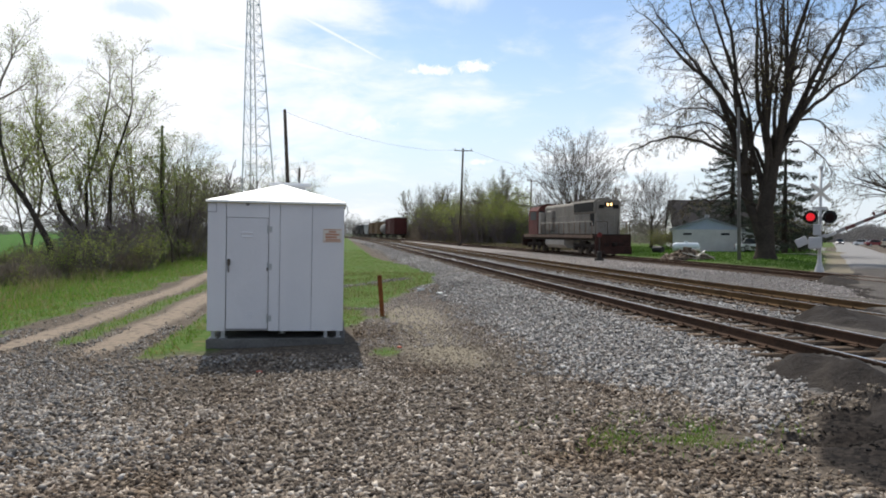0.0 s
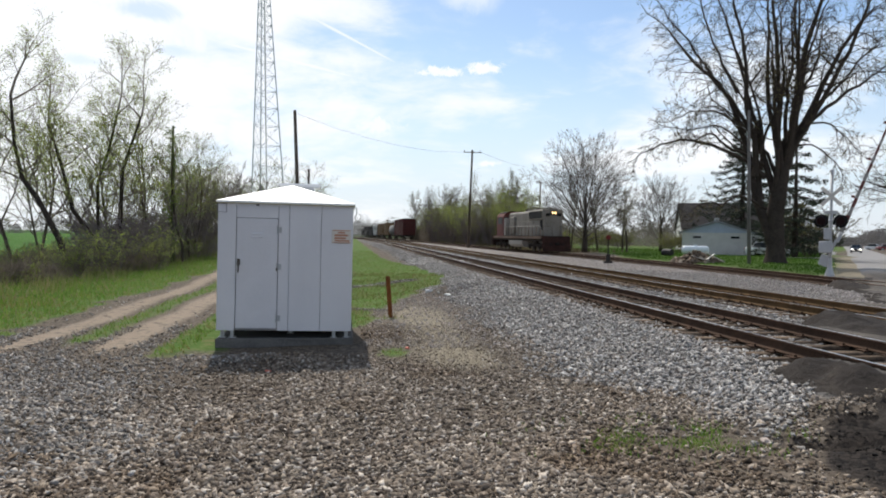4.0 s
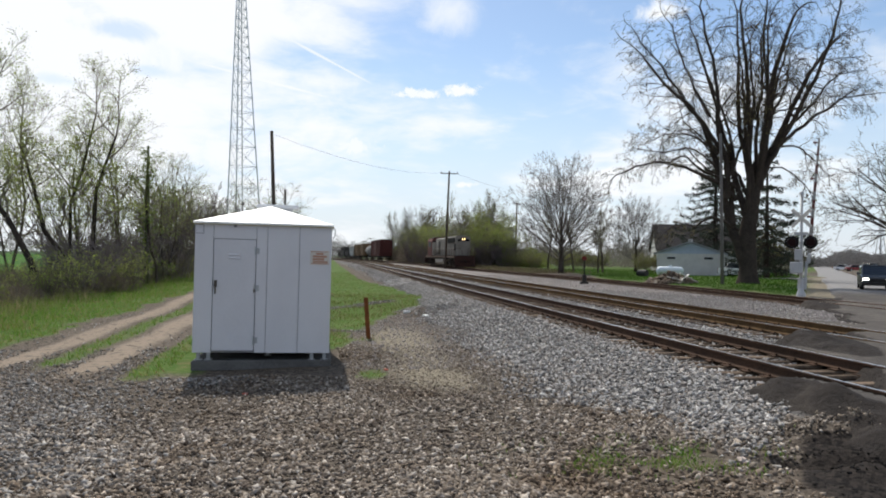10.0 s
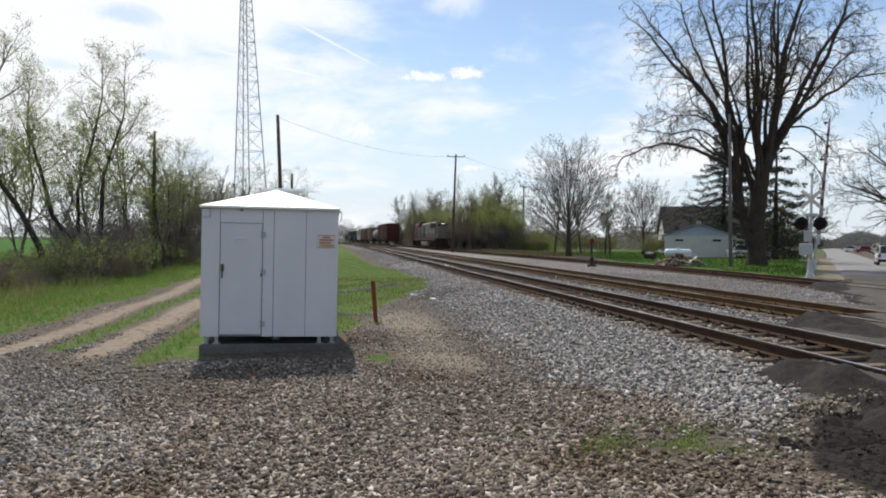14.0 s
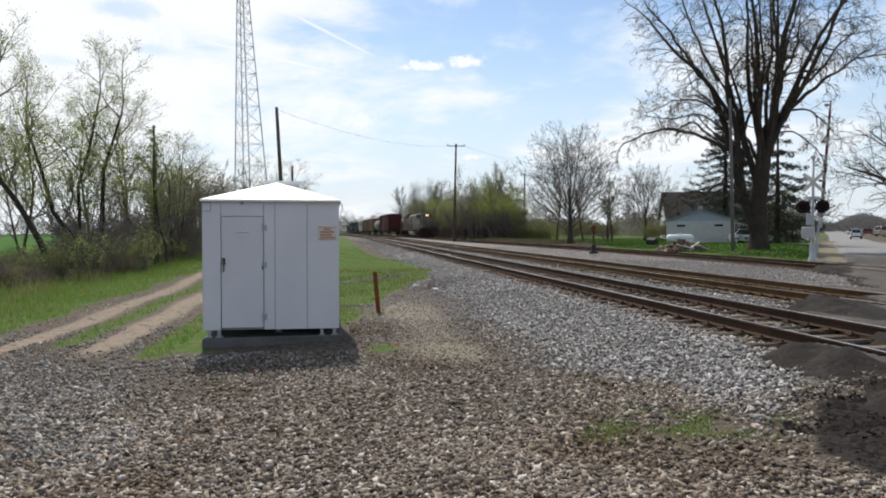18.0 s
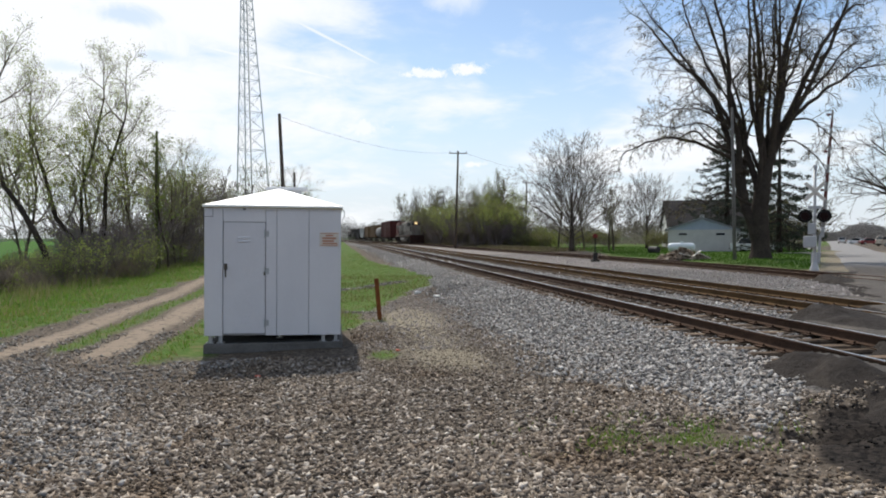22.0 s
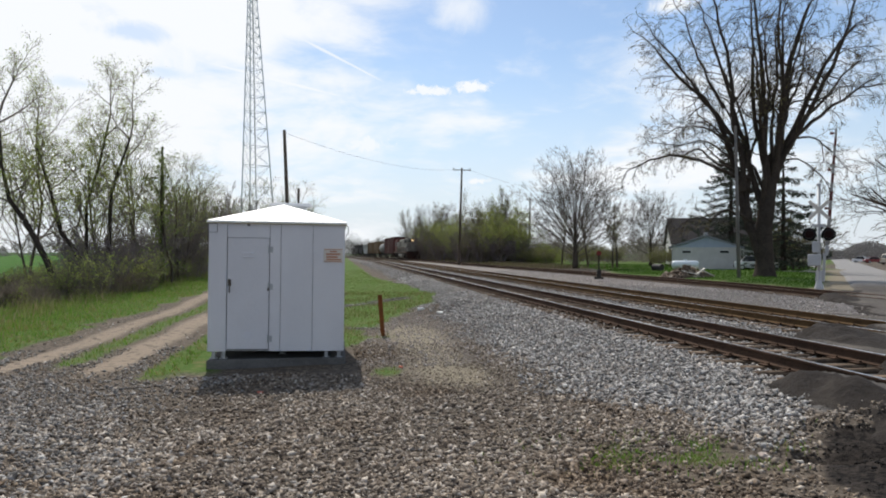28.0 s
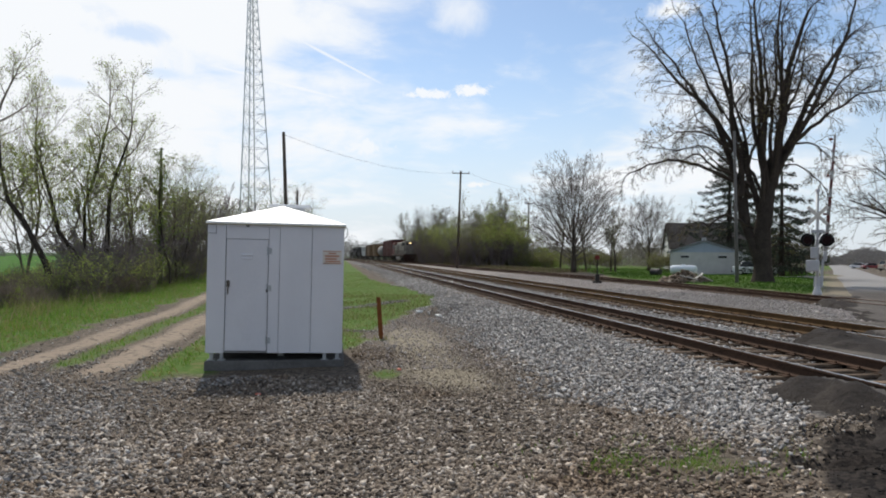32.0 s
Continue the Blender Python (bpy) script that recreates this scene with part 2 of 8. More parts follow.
M["bark"] = mat("bark", (0.105, 0.085, 0.068), (0.055, 0.045, 0.038), rough=0.95, grain=9, blotch=1.2, bump=1.0, depth=0.03)
M["bark_dark"] = mat("bark_dark", (0.066, 0.053, 0.044), (0.036, 0.03, 0.026), rough=0.95, grain=9, blotch=1.2, bump=1.0, depth=0.02)
M["twig"] = mat("twig", (0.21, 0.18, 0.145), (0.135, 0.115, 0.093), rough=0.95, grain=8, bump=0.2)
M["twig_grey"] = mat("twig_grey", (0.145, 0.127, 0.113), (0.10, 0.087, 0.08), rough=0.95, grain=8, bump=0.2)
M["bud"] = island_mat("bud", [(0.16, 0.13, 0.07), (0.22, 0.20, 0.08), (0.12, 0.09, 0.06)], through_light=0.3)
M["leaf_spring"] = island_mat("leaf_spring", [(0.20, 0.27, 0.055), (0.30, 0.36, 0.085), (0.38, 0.42, 0.14), (0.23, 0.29, 0.07)], through_light=0.6)
M["leaf_olive"] = island_mat("leaf_olive", [(0.13, 0.14, 0.05), (0.19, 0.19, 0.08), (0.15, 0.13, 0.075), (0.20, 0.24, 0.07)], through_light=0.5)
M["needle"] = island_mat("needle", [(0.034, 0.048, 0.036), (0.05, 0.066, 0.045), (0.042, 0.048, 0.036), (0.065, 0.062, 0.05)], through_light=0.15)
M["grass"] = island_mat("grass", [(0.085, 0.18, 0.022), (0.125, 0.235, 0.032), (0.16, 0.265, 0.05), (0.20, 0.23, 0.075), (0.26, 0.235, 0.12)], through_light=0.4, patch=((1.15, 0.84, 1.05), 0.7, 0.48, 0.68))
# darker than grass: the tree's shade over the lawn is put into it
M["lawn"] = island_mat("lawn", [(0.042, 0.10, 0.014), (0.062, 0.13, 0.018), (0.085, 0.15, 0.03)], through_light=0.3)
M["straw"] = island_mat("straw", [(0.27, 0.21, 0.12), (0.16, 0.19, 0.05), (0.13, 0.19, 0.04), (0.33, 0.27, 0.16)], through_light=0.3)
M["brown_stone"] = island_mat("brown_stone", [(0.055, 0.042, 0.034), (0.205, 0.164, 0.128), (0.32, 0.27, 0.212), (0.105, 0.082, 0.063), (0.56, 0.50, 0.43), (0.225, 0.18, 0.138), (0.085, 0.071, 0.06)], rough=0.9, patch=((0.66, 0.59, 0.52), 0.6, 0.48, 0.68))
M["pale_stone"] = island_mat("pale_stone", [(0.085, 0.08, 0.075), (0.2, 0.188, 0.174), (0.30, 0.283, 0.262), (0.13, 0.118, 0.107), (0.47, 0.45, 0.42), (0.175, 0.152, 0.13)], rough=0.9)
M["grey_stone"] = island_mat("grey_stone", [(0.125, 0.12, 0.115), (0.30, 0.287, 0.27), (0.455, 0.435, 0.41), (0.18, 0.168, 0.156), (0.60, 0.58, 0.55), (0.29, 0.25, 0.215), (0.145, 0.137, 0.13)], rough=0.88, patch=((0.80, 0.74, 0.68), 0.45, 0.52, 0.72))
M["lot_stone"] = island_mat("lot_stone", [(0.19, 0.17, 0.16), (0.30, 0.27, 0.255), (0.39, 0.36, 0.34), (0.24, 0.205, 0.185), (0.46, 0.43, 0.41)], rough=0.9)


# ---- mesh building ----
class Build:
    """Collects simple solids into one mesh."""

    def __init__(self):
        self.v, self.f = [], []

    def add(self, verts, faces):
        n = len(self.v)
        self.v.extend(tuple(p) for p in verts)
        self.f.extend(tuple(n + i for i in face) for face in faces)
        return self

    def box(self, center, size, chamfer=0.0, m=None):
        """A box; with a chamfer its twelve edges are cut."""
        hx, hy, hz = (s / 2 for s in size)
        if not chamfer:
            vs = [Vector((sx * hx, sy * hy, sz * hz)) for sx in (-1, 1) for sy in (-1, 1) for sz in (-1, 1)]
            fs = [(0, 1, 3, 2), (4, 6, 7, 5), (0, 4, 5, 1), (2, 3, 7, 6), (0, 2, 6, 4), (1, 5, 7, 3)]
        else:
            c, vs, at = min(chamfer, 0.45 * min(size)), [], {}
            for sx in (-1, 1):
                for sy in (-1, 1):
                    for sz in (-1, 1):
                        for k, (dx, dy, dz) in enumerate(((0, c, c), (c, 0, c), (c, c, 0))):
                            at[sx, sy, sz, k] = len(vs)
                            vs.append(Vector((sx * (hx - dx), sy * (hy - dy), sz * (hz - dz))))
            fs, ring = [], ((-1, -1), (1, -1), (1, 1), (-1, 1))
            for s in (-1, 1):
                fs.append([at[s, a, b, 0] for a, b in ring][::s])
                fs.append([at[a, s, b, 1] for a, b in ring][::-s])
                fs.append([at[a, b, s, 2] for a, b in ring][::s])
            for a in (-1, 1):
                for b in (-1, 1):
                    fs.append([at[a, b, -1, 0], at[a, b, 1, 0], at[a, b, 1, 1], at[a, b, -1, 1]][:: a * b])
                    fs.append([at[a, -1, b, 0], at[a, -1, b, 2], at[a, 1, b, 2], at[a, 1, b, 0]][:: a * b])
                    fs.append([at[-1, a, b, 1], at[1, a, b, 1], at[1, a, b, 2], at[-1, a, b, 2]][:: a * b])
                    for d in (-1, 1):
                        fs.append([at[a, b, d, k] for k in range(3)][:: a * b * d])
        if m is not None:
            vs = [m @ p for p in vs]
        o = Vector(center)
        return self.add([p + o for p in vs], fs)

    def tube(self, points, radii, sides=8, cap=True):
        """A round bar through the points."""
        points = [Vector(p) for p in points]
        if not hasattr(radii, "__len__"):
            radii = [radii] * len(points)
        n0, rings, side = len(self.v), [], None
        for i, p in enumerate(points):
            d = (points[min(i + 1, len(points) - 1)] - points[max(i - 1, 0)]).normalized()
            if side is None:
                side = d.orthogonal().normalized()
            side = (side - d * side.dot(d)).normalized()
            other = d.cross(side)
            for k in range(sides):
                a = 2 * math.pi * k / sides
                self.v.append(tuple(p + (side * math.cos(a) + other * math.sin(a)) * radii[i]))
        for i in range(len(points) - 1):
            a, b = n0 + i * sides, n0 + (i + 1) * sides
            for k in range(sides):
                j = (k + 1) % sides
                self.f.append((a + k, a + j, b + j, b + k))
        if cap:
            self.f.append(tuple(range(n0 + sides - 1, n0 - 1, -1)))
            e = n0 + (len(points) - 1) * sides
            self.f.append(tuple(range(e, e + sides)))
        return self

    def prism(self, outline, axis, lo, hi):
        """An outline in the plane across an axis, drawn out along it. axis x: (y, z); y: (x, z); z: (x, y)."""
        def place(a, b, c):
            return {"x": (c, a, b), "y": (a, c, b), "z": (a, b, c)}[axis]
        n = len(outline)
        vs = [place(a, b, lo) for a, b in outline] + [place(a, b, hi) for a, b in outline]
        fs = [tuple(range(n))[::-1], tuple(range(n, 2 * n))] + [(i, (i + 1) % n, n + (i + 1) % n, n + i) for i in range(n)]
        return self.add(vs, fs)

    def mesh(self, name, material, smooth=False):
        me = bpy.data.meshes.new(name)
        me.from_pydata(self.v, [], self.f)
        for mt in material if isinstance(material, (list, tuple)) else [material]:
            me.materials.append(mt)
        bm = bmesh.new()
        bm.from_mesh(me)
        if len(bm.faces) < 20000:
            bmesh.ops.recalc_face_normals(bm, faces=bm.faces)
        bm.to_mesh(me)
        bm.free()
        if smooth:
            me.shade_smooth()
        return me


def part(name, built, material, parent=None, label="", smooth=False, m=None):
    """One mesh object, under a thing or a part where one is given."""
    ob = new(name, built.mesh(name, material, smooth) if isinstance(built, Build) else built)
    if parent is not None:
        ob.parent = parent
    if m is not None:
        ob.matrix_basis = m
    if label:
        ob["label"] = label
    return ob


def thing(name, m, label, category, group="", kind=""):
    ob = new(name)
    ob.empty_display_size = 0.2
    ob.matrix_basis = m
    return tagged(ob, label, category, group, kind)


def fast_mesh(name, verts, faces, material, smooth=False):
    """A mesh from numpy arrays: verts (n, 3), faces (m, 3) or (m, 4)."""
    me = bpy.data.meshes.new(name)
    k = faces.shape[1]
    me.vertices.add(len(verts))
    me.vertices.foreach_set("co", np.ascontiguousarray(verts, dtype=np.float32).ravel())
    me.loops.add(faces.size)
    me.loops.foreach_set("vertex_index", np.ascontiguousarray(faces, dtype=np.int32).ravel())
    me.polygons.add(len(faces))
    me.polygons.foreach_set("loop_start", np.arange(0, faces.size, k, dtype=np.int32))
    me.update(calc_edges=True)
    me.materials.append(material)
    if smooth:
        me.shade_smooth()
    return me


# ---- the lie of the land ----
TRACK_1, TRACK_2, RAIL_TOP = 7.15, 11.06, 0.423
ROAD_D, ROAD_N = np.array((0.6, 0.8)), np.array((0.8, -0.6))


def smooth01(v, lo, hi):
    t = np.clip((np.asarray(v, float) - lo) / (hi - lo), 0, 1)
    return t * t * (3 - 2 * t)


def bend(y):
    """How far the main line has bent to the left at y."""
    return -0.00024 * np.clip(np.asarray(y, float) - 120, 0, None) ** 2


def siding_x(y):
    return 21.1 - 1.2 * (1 - smooth01(y, 14, 40)) - 6.35 * smooth01(y, 48, 182) + bend(y)


def siding_z(y):
    """The top of the siding's rails."""
    return 0.28 + 0.30 * smooth01(y, 80, 165)


def wave(x, y, s, k):
    """A cheap soft noise between -1 and 1."""
    return (np.sin(x * s * 1.3 + 1.7 * k + 1.9 * np.sin(y * s * 0.71 + k)) + np.sin(y * s * 1.13 + 2.3 * k + 1.6 * np.sin(x * s * 0.83 - k))) * 0.5


def road_q(x, y):
    return x * 0.8 - y * 0.6


def hollow(x, y):
    """The washed-out hollow at the foot of the broken asphalt, its shade painted black."""
    return np.exp(-((y - 5.70 + 0.45 * (x - 3.9)) / 0.17) ** 2) * smooth01(x + 0.15 * wave(x, y, 4.0, 2), 3.62, 3.9) * (1 - smooth01(x, 5.2, 5.6))


def road_drop(x, y):
    """How far the road has gone down past the crossing."""
    return 0.65 * smooth01(x * 0.6 + y * 0.8, 38, 130)


def ground_z(x, y):
    x, y = np.asarray(x, float), np.asarray(y, float)
    xs = x - bend(y)
    z = 0.03 * wave(x, y, 0.5, 1) + 0.015 * wave(x, y, 1.7, 2)
    z = z + 0.24 * smooth01(-y, -9.5, -2.5) * smooth01(x, -14, -3)
    main = smooth01(xs, 3.6, 5.75) * (1 - smooth01(xs, 12.4, 14.2))
    bed = np.exp(-((xs - TRACK_1) / 1.42) ** 6) + np.exp(-((xs - TRACK_2) / 1.42) ** 6)
    z = z * (1 - main) + main * (0.205 - 0.032 * bed - 0.07 * np.exp(-((xs - 9.1) / 0.5) ** 2) + 0.006 * wave(x, y, 4.0, 3))
    # a low berm of pushed-up ballast beyond the grass bank
    u, v = (x - 2.6) * 0.41 + (y - 21.5) * 0.91, (x - 2.6) * 0.91 - (y - 21.5) * 0.41
    z = z + (0.26 + 0.06 * wave(x, y, 2.2, 7)) * np.exp(-((v + 0.25 * wave(x, y, 0.9, 3)) / 0.42) ** 2) * smooth01(u, -0.6, 1.2) * (1 - smooth01(u, 5.5, 8.0)) * (1 - main)
    sx, sz = siding_x(y), siding_z(y)
    lot = smooth01(xs, 13.2, 15.5)
    z = z + lot * (0.05 + smooth01(y, 80, 165) * 0.3) * (1 - smooth01(x, 60, 140))
    near = np.exp(-np.clip(np.abs(x - sx) - 1.35, 0, None) ** 2 / 0.8)
    z = z * (1 - near * lot) + near * lot * (sz - 0.215)
    right = smooth01(x - sx, 1.8, 4.0) * lot
    z = z + right * 0.10
    # the road embankment meets the rails' level
    q = road_q(x, y)
    s = x * 0.6 + y * 0.8
    pad = smooth01(xs, 4.6, 5.9) * smooth01(q, -1.0, 0.2) * (1 - smooth01(q, 9.0, 12.0)) * smooth01(s, 0.5, 6.0)
    level = 0.37 - 0.15 * smooth01(xs, 13.5, 18.0) - 0.05 * smooth01(x - sx, 2.0, 10.0)
    level = np.where(np.abs(xs - TRACK_1) < 1.6, 0.23, level)
    level = np.where(np.abs(xs - TRACK_2) < 1.6, 0.23, level)
    level = np.where(np.abs(x - sx) < 1.6, sz - 0.2, level)
    z = z * (1 - pad) + pad * (level - 0.05)
    heap = np.exp(-((x - 4.95) / 0.5) ** 2 - ((y - 6.36) / 0.26) ** 2) + 0.7 * np.exp(-((x - 4.55) / 0.4) ** 2 - ((y - 5.1) / 0.22) ** 2)
    z = z + heap * (0.11 + 0.05 * wave(x, y, 5.0, 2) + 0.03 * wave(x, y, 11.0, 6)) - 0.2 * hollow(x, y)
    return z - road_drop(x, y) * np.maximum(smooth01(s, 90, 170) * smooth01(x, 45, 80), smooth01(q, -2.4, -0.3))


# ---- ground: one sheet to the horizon ----
def stretch(lo, fine_lo, fine_hi, hi, step, grow=1.12):
    mid = list(np.arange(fine_lo, fine_hi, step))
    a, d, left = fine_lo, step, []
    while a > lo:
        d *= grow
        a -= d
        left.append(a)
    a, d, rest = mid[-1], step, []
    while a < hi:
        d *= grow
        a += d
        rest.append(a)
    return np.array(left[::-1] + mid + rest)


def grid_faces(nx, ny):
    i = np.arange(nx * ny).reshape(ny, nx)
    return np.stack([i[:-1, :-1], i[:-1, 1:], i[1:, 1:], i[1:, :-1]], -1).reshape(-1, 4)


def lane_x(y):
    return -0.9 * smooth01(y, 22, 42) - 2.6 * smooth01(y, 42, 110)


def cover(x, y):
    """How much grass, bare lane, grey ballast, field and pale lot lies at a place."""
    x, y = np.asarray(x, float), np.asarray(y, float)
    xs, sx, q = x - bend(y), siding_x(y), road_q(x, y)
    w = 0.35 * wave(x, y, 1.1, 4) + 0.2 * wave(x, y, 3.1, 5)
    edge = 3.25 + 1.2 * smooth01(-y, -9.5, -5.0) + 0.8 * smooth01(y, 24, 40)
    ballast = smooth01(xs + w, edge - 0.9, edge + 1.0) * (1 - smooth01(xs + 2 * w, 12.6 + 6.6 * (1 - smooth01(y, 32, 46)), 14.2 + 6.6 * (1 - smooth01(y, 32, 46)))) * (1 - smooth01(q + 0.4 * w, -0.4, -0.05) * (1 - smooth01(x, 4.9, 5.3)))
    tar_and_shade = smooth01(q + 0.5 * w, -0.2, 0.25) * smooth01(x + 0.5 * w, 3.6, 4.2) * (1 - smooth01(x, 5.4, 5.8)) * (1 - 0.9 * np.exp(-((x - 5.0) / 0.35) ** 2 - ((y - 6.35) / 0.3) ** 2))
    # the hollow's shade is put into the colour besides being dug
    tar_and_shade = np.maximum(tar_and_shade, hollow(x, y))
    lot = smooth01(xs, 12.8, 13.8) * (1 - smooth01(x - sx + 0.6 * w, 2.0, 2.9))
    left = smooth01(-x + w, 5.95, 6.6) * smooth01(y - 0.55 * (x + 6), 10.5, 13.5)
    lx = x - lane_x(y)
    ruts = 0.95 * np.exp(-((lx + 5.35 + 0.12 * w) / 0.36) ** 2) + np.exp(-((lx + 3.8 + 0.12 * w) / 0.40) ** 2)
    ruts = ruts * smooth01(y, 10.0, 13.0)
    mid = np.exp(-((lx + 4.55) / 0.5) ** 2) * smooth01(y + w, 11.2, 13.5) * 0.75
    beside = smooth01(lx, -3.3, -2.8) * (1 - smooth01(lx, -2.2, -1.6)) * smooth01(y + w, 10.6, 11.8)
    behind = smooth01(y, 13.6, 15.0) * smooth01(lx, -3.3, -2.6) * (1 - smooth01(xs + 0.6 * w, 0.2, 0.8))
    reach = 1.2 + 3.0 * smooth01(y, 18.5, 31.5) - 1.6 * smooth01(y, 33, 60)
    bank = smooth01(y + 1.2 * w, 17.8, 19.2) * smooth01(xs, -1.5, 0.2) * (1 - smooth01(x - reach + 0.5 * w, -0.25, 0.35))
    lawn = smooth01(x - sx + 1.5 * w - 5.0 * smooth01(y, 55, 78), 2.2, 3.6) * (1 - smooth01(q, -0.9, 0.3))
    tuft = 0.8 * np.exp(-((x - 0.78) / 0.3) ** 2 - ((y - 11.3) / 0.5) ** 2) + 0.42 * np.exp(-((x - 2.9) / 0.9) ** 2 - ((y - 5.9) / 0.5) ** 2) * smooth01(wave(x, y, 4.0, 6), -0.5, 0.7)
    tuft = tuft + 0.5 * np.exp(-((x - 0.8) / 0.8) ** 2 - ((y - 16.2) / 0.5) ** 2)
    grass = np.clip(np.maximum.reduce([left * 0.95, mid, beside * 0.9, behind, bank, lawn, tuft]), 0, 1)
    grass = np.clip(grass - 0.9 * np.clip(ruts, 0, 1), 0, 1)
    tan = np.clip(np.exp(-((xs - 1.75) / 0.75) ** 2) * smooth01(y, 8.5, 11) * (1 - smooth01(y, 17, 21)), 0, 1)
    tan = np.maximum(tan, smooth01(x - sx, 1.0, 3.0) * smooth01(q, -1.3, -0.6) * (1 - smooth01(x, 60, 90)))
    # the far strip paints the ditch's shadow; the near one is bare soil
    ditch_shade_soil = np.exp(-((y - 25.1 - 1.6 * x + 1.2 * w) / 1.05) ** 2) * smooth01(x, -0.6, 0.2) * (1 - smooth01(x, 2.4, 3.6))
    ditch_shade_soil = ditch_shade_soil + 0.8 * np.exp(-((y - 18.3 + w) / 0.5) ** 2) * smooth01(x, -0.4, 0.1) * (1 - smooth01(x, 0.9, 1.4))
    grass = grass * (1 - 0.95 * np.clip(ditch_shade_soil, 0, 1))
    tar_and_shade = np.maximum(tar_and_shade, 0.95 * np.clip(ditch_shade_soil, 0, 1))
    field = smooth01(-x, 13.5, 16) * smooth01(y, 20, 30) + smooth01(y, 400, 600)
    return grass, np.clip(ruts, 0, 1), np.clip(ballast, 0, 1), np.clip(field, 0, 1), np.clip(lot, 0, 1), tan, tar_and_shade


def ground_material():
    m, nt, bsdf = base_material("ground")
    geo = nt.nodes.new("ShaderNodeNewGeometry").outputs["Position"]

    def attr(name):
        n = nt.nodes.new("ShaderNodeAttribute")
        n.attribute_name = name
        return n.outputs["Fac"]

    fine, mid, large = noise_node(nt, geo, 28.0, 5.0, 0.65), noise_node(nt, geo, 4.5, 5.0, 0.6), noise_node(nt, geo, 0.55, 5.0, 0.6, 0.4)
    cells = nt.nodes.new("ShaderNodeTexVoronoi")
    setin(nt, cells, "Vector", geo)
    setin(nt, cells, "Scale", 22.0)
    rock = nt.nodes.new("ShaderNodeSeparateColor")
    nt.links.new(cells.outputs["Color"], rock.inputs[0])

    def edge(value, soft=0.18):
        return step_node(nt, math_node(nt, "MULTIPLY_ADD", math_node(nt, "SUBTRACT", mid, 0.5), 1.1, value), 0.5 - soft, 0.5 + soft)

    # stone grounds are darkened: self-shadow of the stones is in these colours
    gravel = mix_color(nt, rock.outputs[0], (0.045, 0.036, 0.028, 1), (0.175, 0.145, 0.115, 1))
    gravel = mix_color(nt, step_node(nt, large, 0.45, 0.7), gravel, mix_color(nt, fine, (0.075, 0.06, 0.046, 1), (0.15, 0.12, 0.092, 1)))
    grey = mix_color(nt, rock.outputs[0], (0.055, 0.052, 0.05, 1), (0.21, 0.2, 0.19, 1))
    grey = mix_color(nt, step_node(nt, large, 0.5, 0.72), grey, mix_color(nt, fine, (0.10, 0.085, 0.072, 1), (0.2, 0.172, 0.148, 1)))
    sand = mix_color(nt, fine, (0.21, 0.165, 0.125, 1), (0.33, 0.268, 0.205, 1))
    sand = mix_color(nt, step_node(nt, mid, 0.5, 0.68), sand, gravel)
    tan = mix_color(nt, fine, (0.17, 0.145, 0.105, 1), (0.28, 0.243, 0.178, 1))
    tan = mix_color(nt, step_node(nt, mid, 0.56, 0.72), tan, gravel)
    pale = mix_color(nt, rock.outputs[0], (0.15, 0.134, 0.125, 1), (0.34, 0.31, 0.292, 1))
    pale = mix_color(nt, step_node(nt, mid, 0.46, 0.66), pale, (0.17, 0.145, 0.12, 1))
    green = mix_color(nt, fine, (0.034, 0.082, 0.010, 1), (0.082, 0.15, 0.026, 1))
    green = mix_color(nt, step_node(nt, mid, 0.44, 0.72), green, (0.125, 0.15, 0.05, 1))
    green = mix_color(nt, step_node(nt, noise_node(nt, geo, 1.3, 5.0, 0.65, 0.5), 0.5, 0.74), green, mix_color(nt, fine, (0.10, 0.085, 0.045, 1), (0.19, 0.165, 0.075, 1)))
    meadow = mix_color(nt, large, (0.034, 0.098, 0.012, 1), (0.055, 0.135, 0.02, 1))
    hue = gravel
    hue = mix_color(nt, edge(attr("tan"), 0.35), hue, tan)
    hue = mix_color(nt, edge(attr("lot")), hue, pale)
    hue = mix_color(nt, edge(attr("ballast")), hue, grey)
    hue = mix_color(nt, edge(attr("grass"), 0.3), hue, green)
    hue = mix_color(nt, edge(attr("lane"), 0.3), hue, sand)
    hue = mix_color(nt, attr("field"), hue, meadow)
    # this near-black also stands for shade in the ditch and the hollow
    hue = mix_color(nt, edge(attr("tar_and_shade"), 0.25), hue, mix_color(nt, rock.outputs[0], (0.008, 0.007, 0.0065, 1), (0.04, 0.033, 0.028, 1)))
    setin(nt, bsdf, "Base Color", hue)
    setin(nt, bsdf, "Roughness", 0.95)
    setin(nt, bsdf, "Specular IOR Level", 0.08)
    b = nt.nodes.new("ShaderNodeBump")
    setin(nt, b, "Strength", 0.8)
    setin(nt, b, "Distance", 0.025)
    setin(nt, b, "Height", math_node(nt, "ADD", rock.outputs[1], fine))
    setin(nt, bsdf, "Normal", b.outputs[0])
    return m


gx, gy = stretch(-2600, -9, 16, 2600, 0.16), stretch(-600, 3, 34, 3200, 0.18)
GX, GY = np.meshgrid(gx, gy)
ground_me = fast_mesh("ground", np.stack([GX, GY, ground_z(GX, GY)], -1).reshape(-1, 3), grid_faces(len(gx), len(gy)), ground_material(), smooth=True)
for name, values in zip(("grass", "lane", "ballast", "field", "lot", "tan", "tar_and_shade"), cover(GX, GY)):
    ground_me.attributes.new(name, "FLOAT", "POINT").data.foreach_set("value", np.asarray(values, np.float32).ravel())
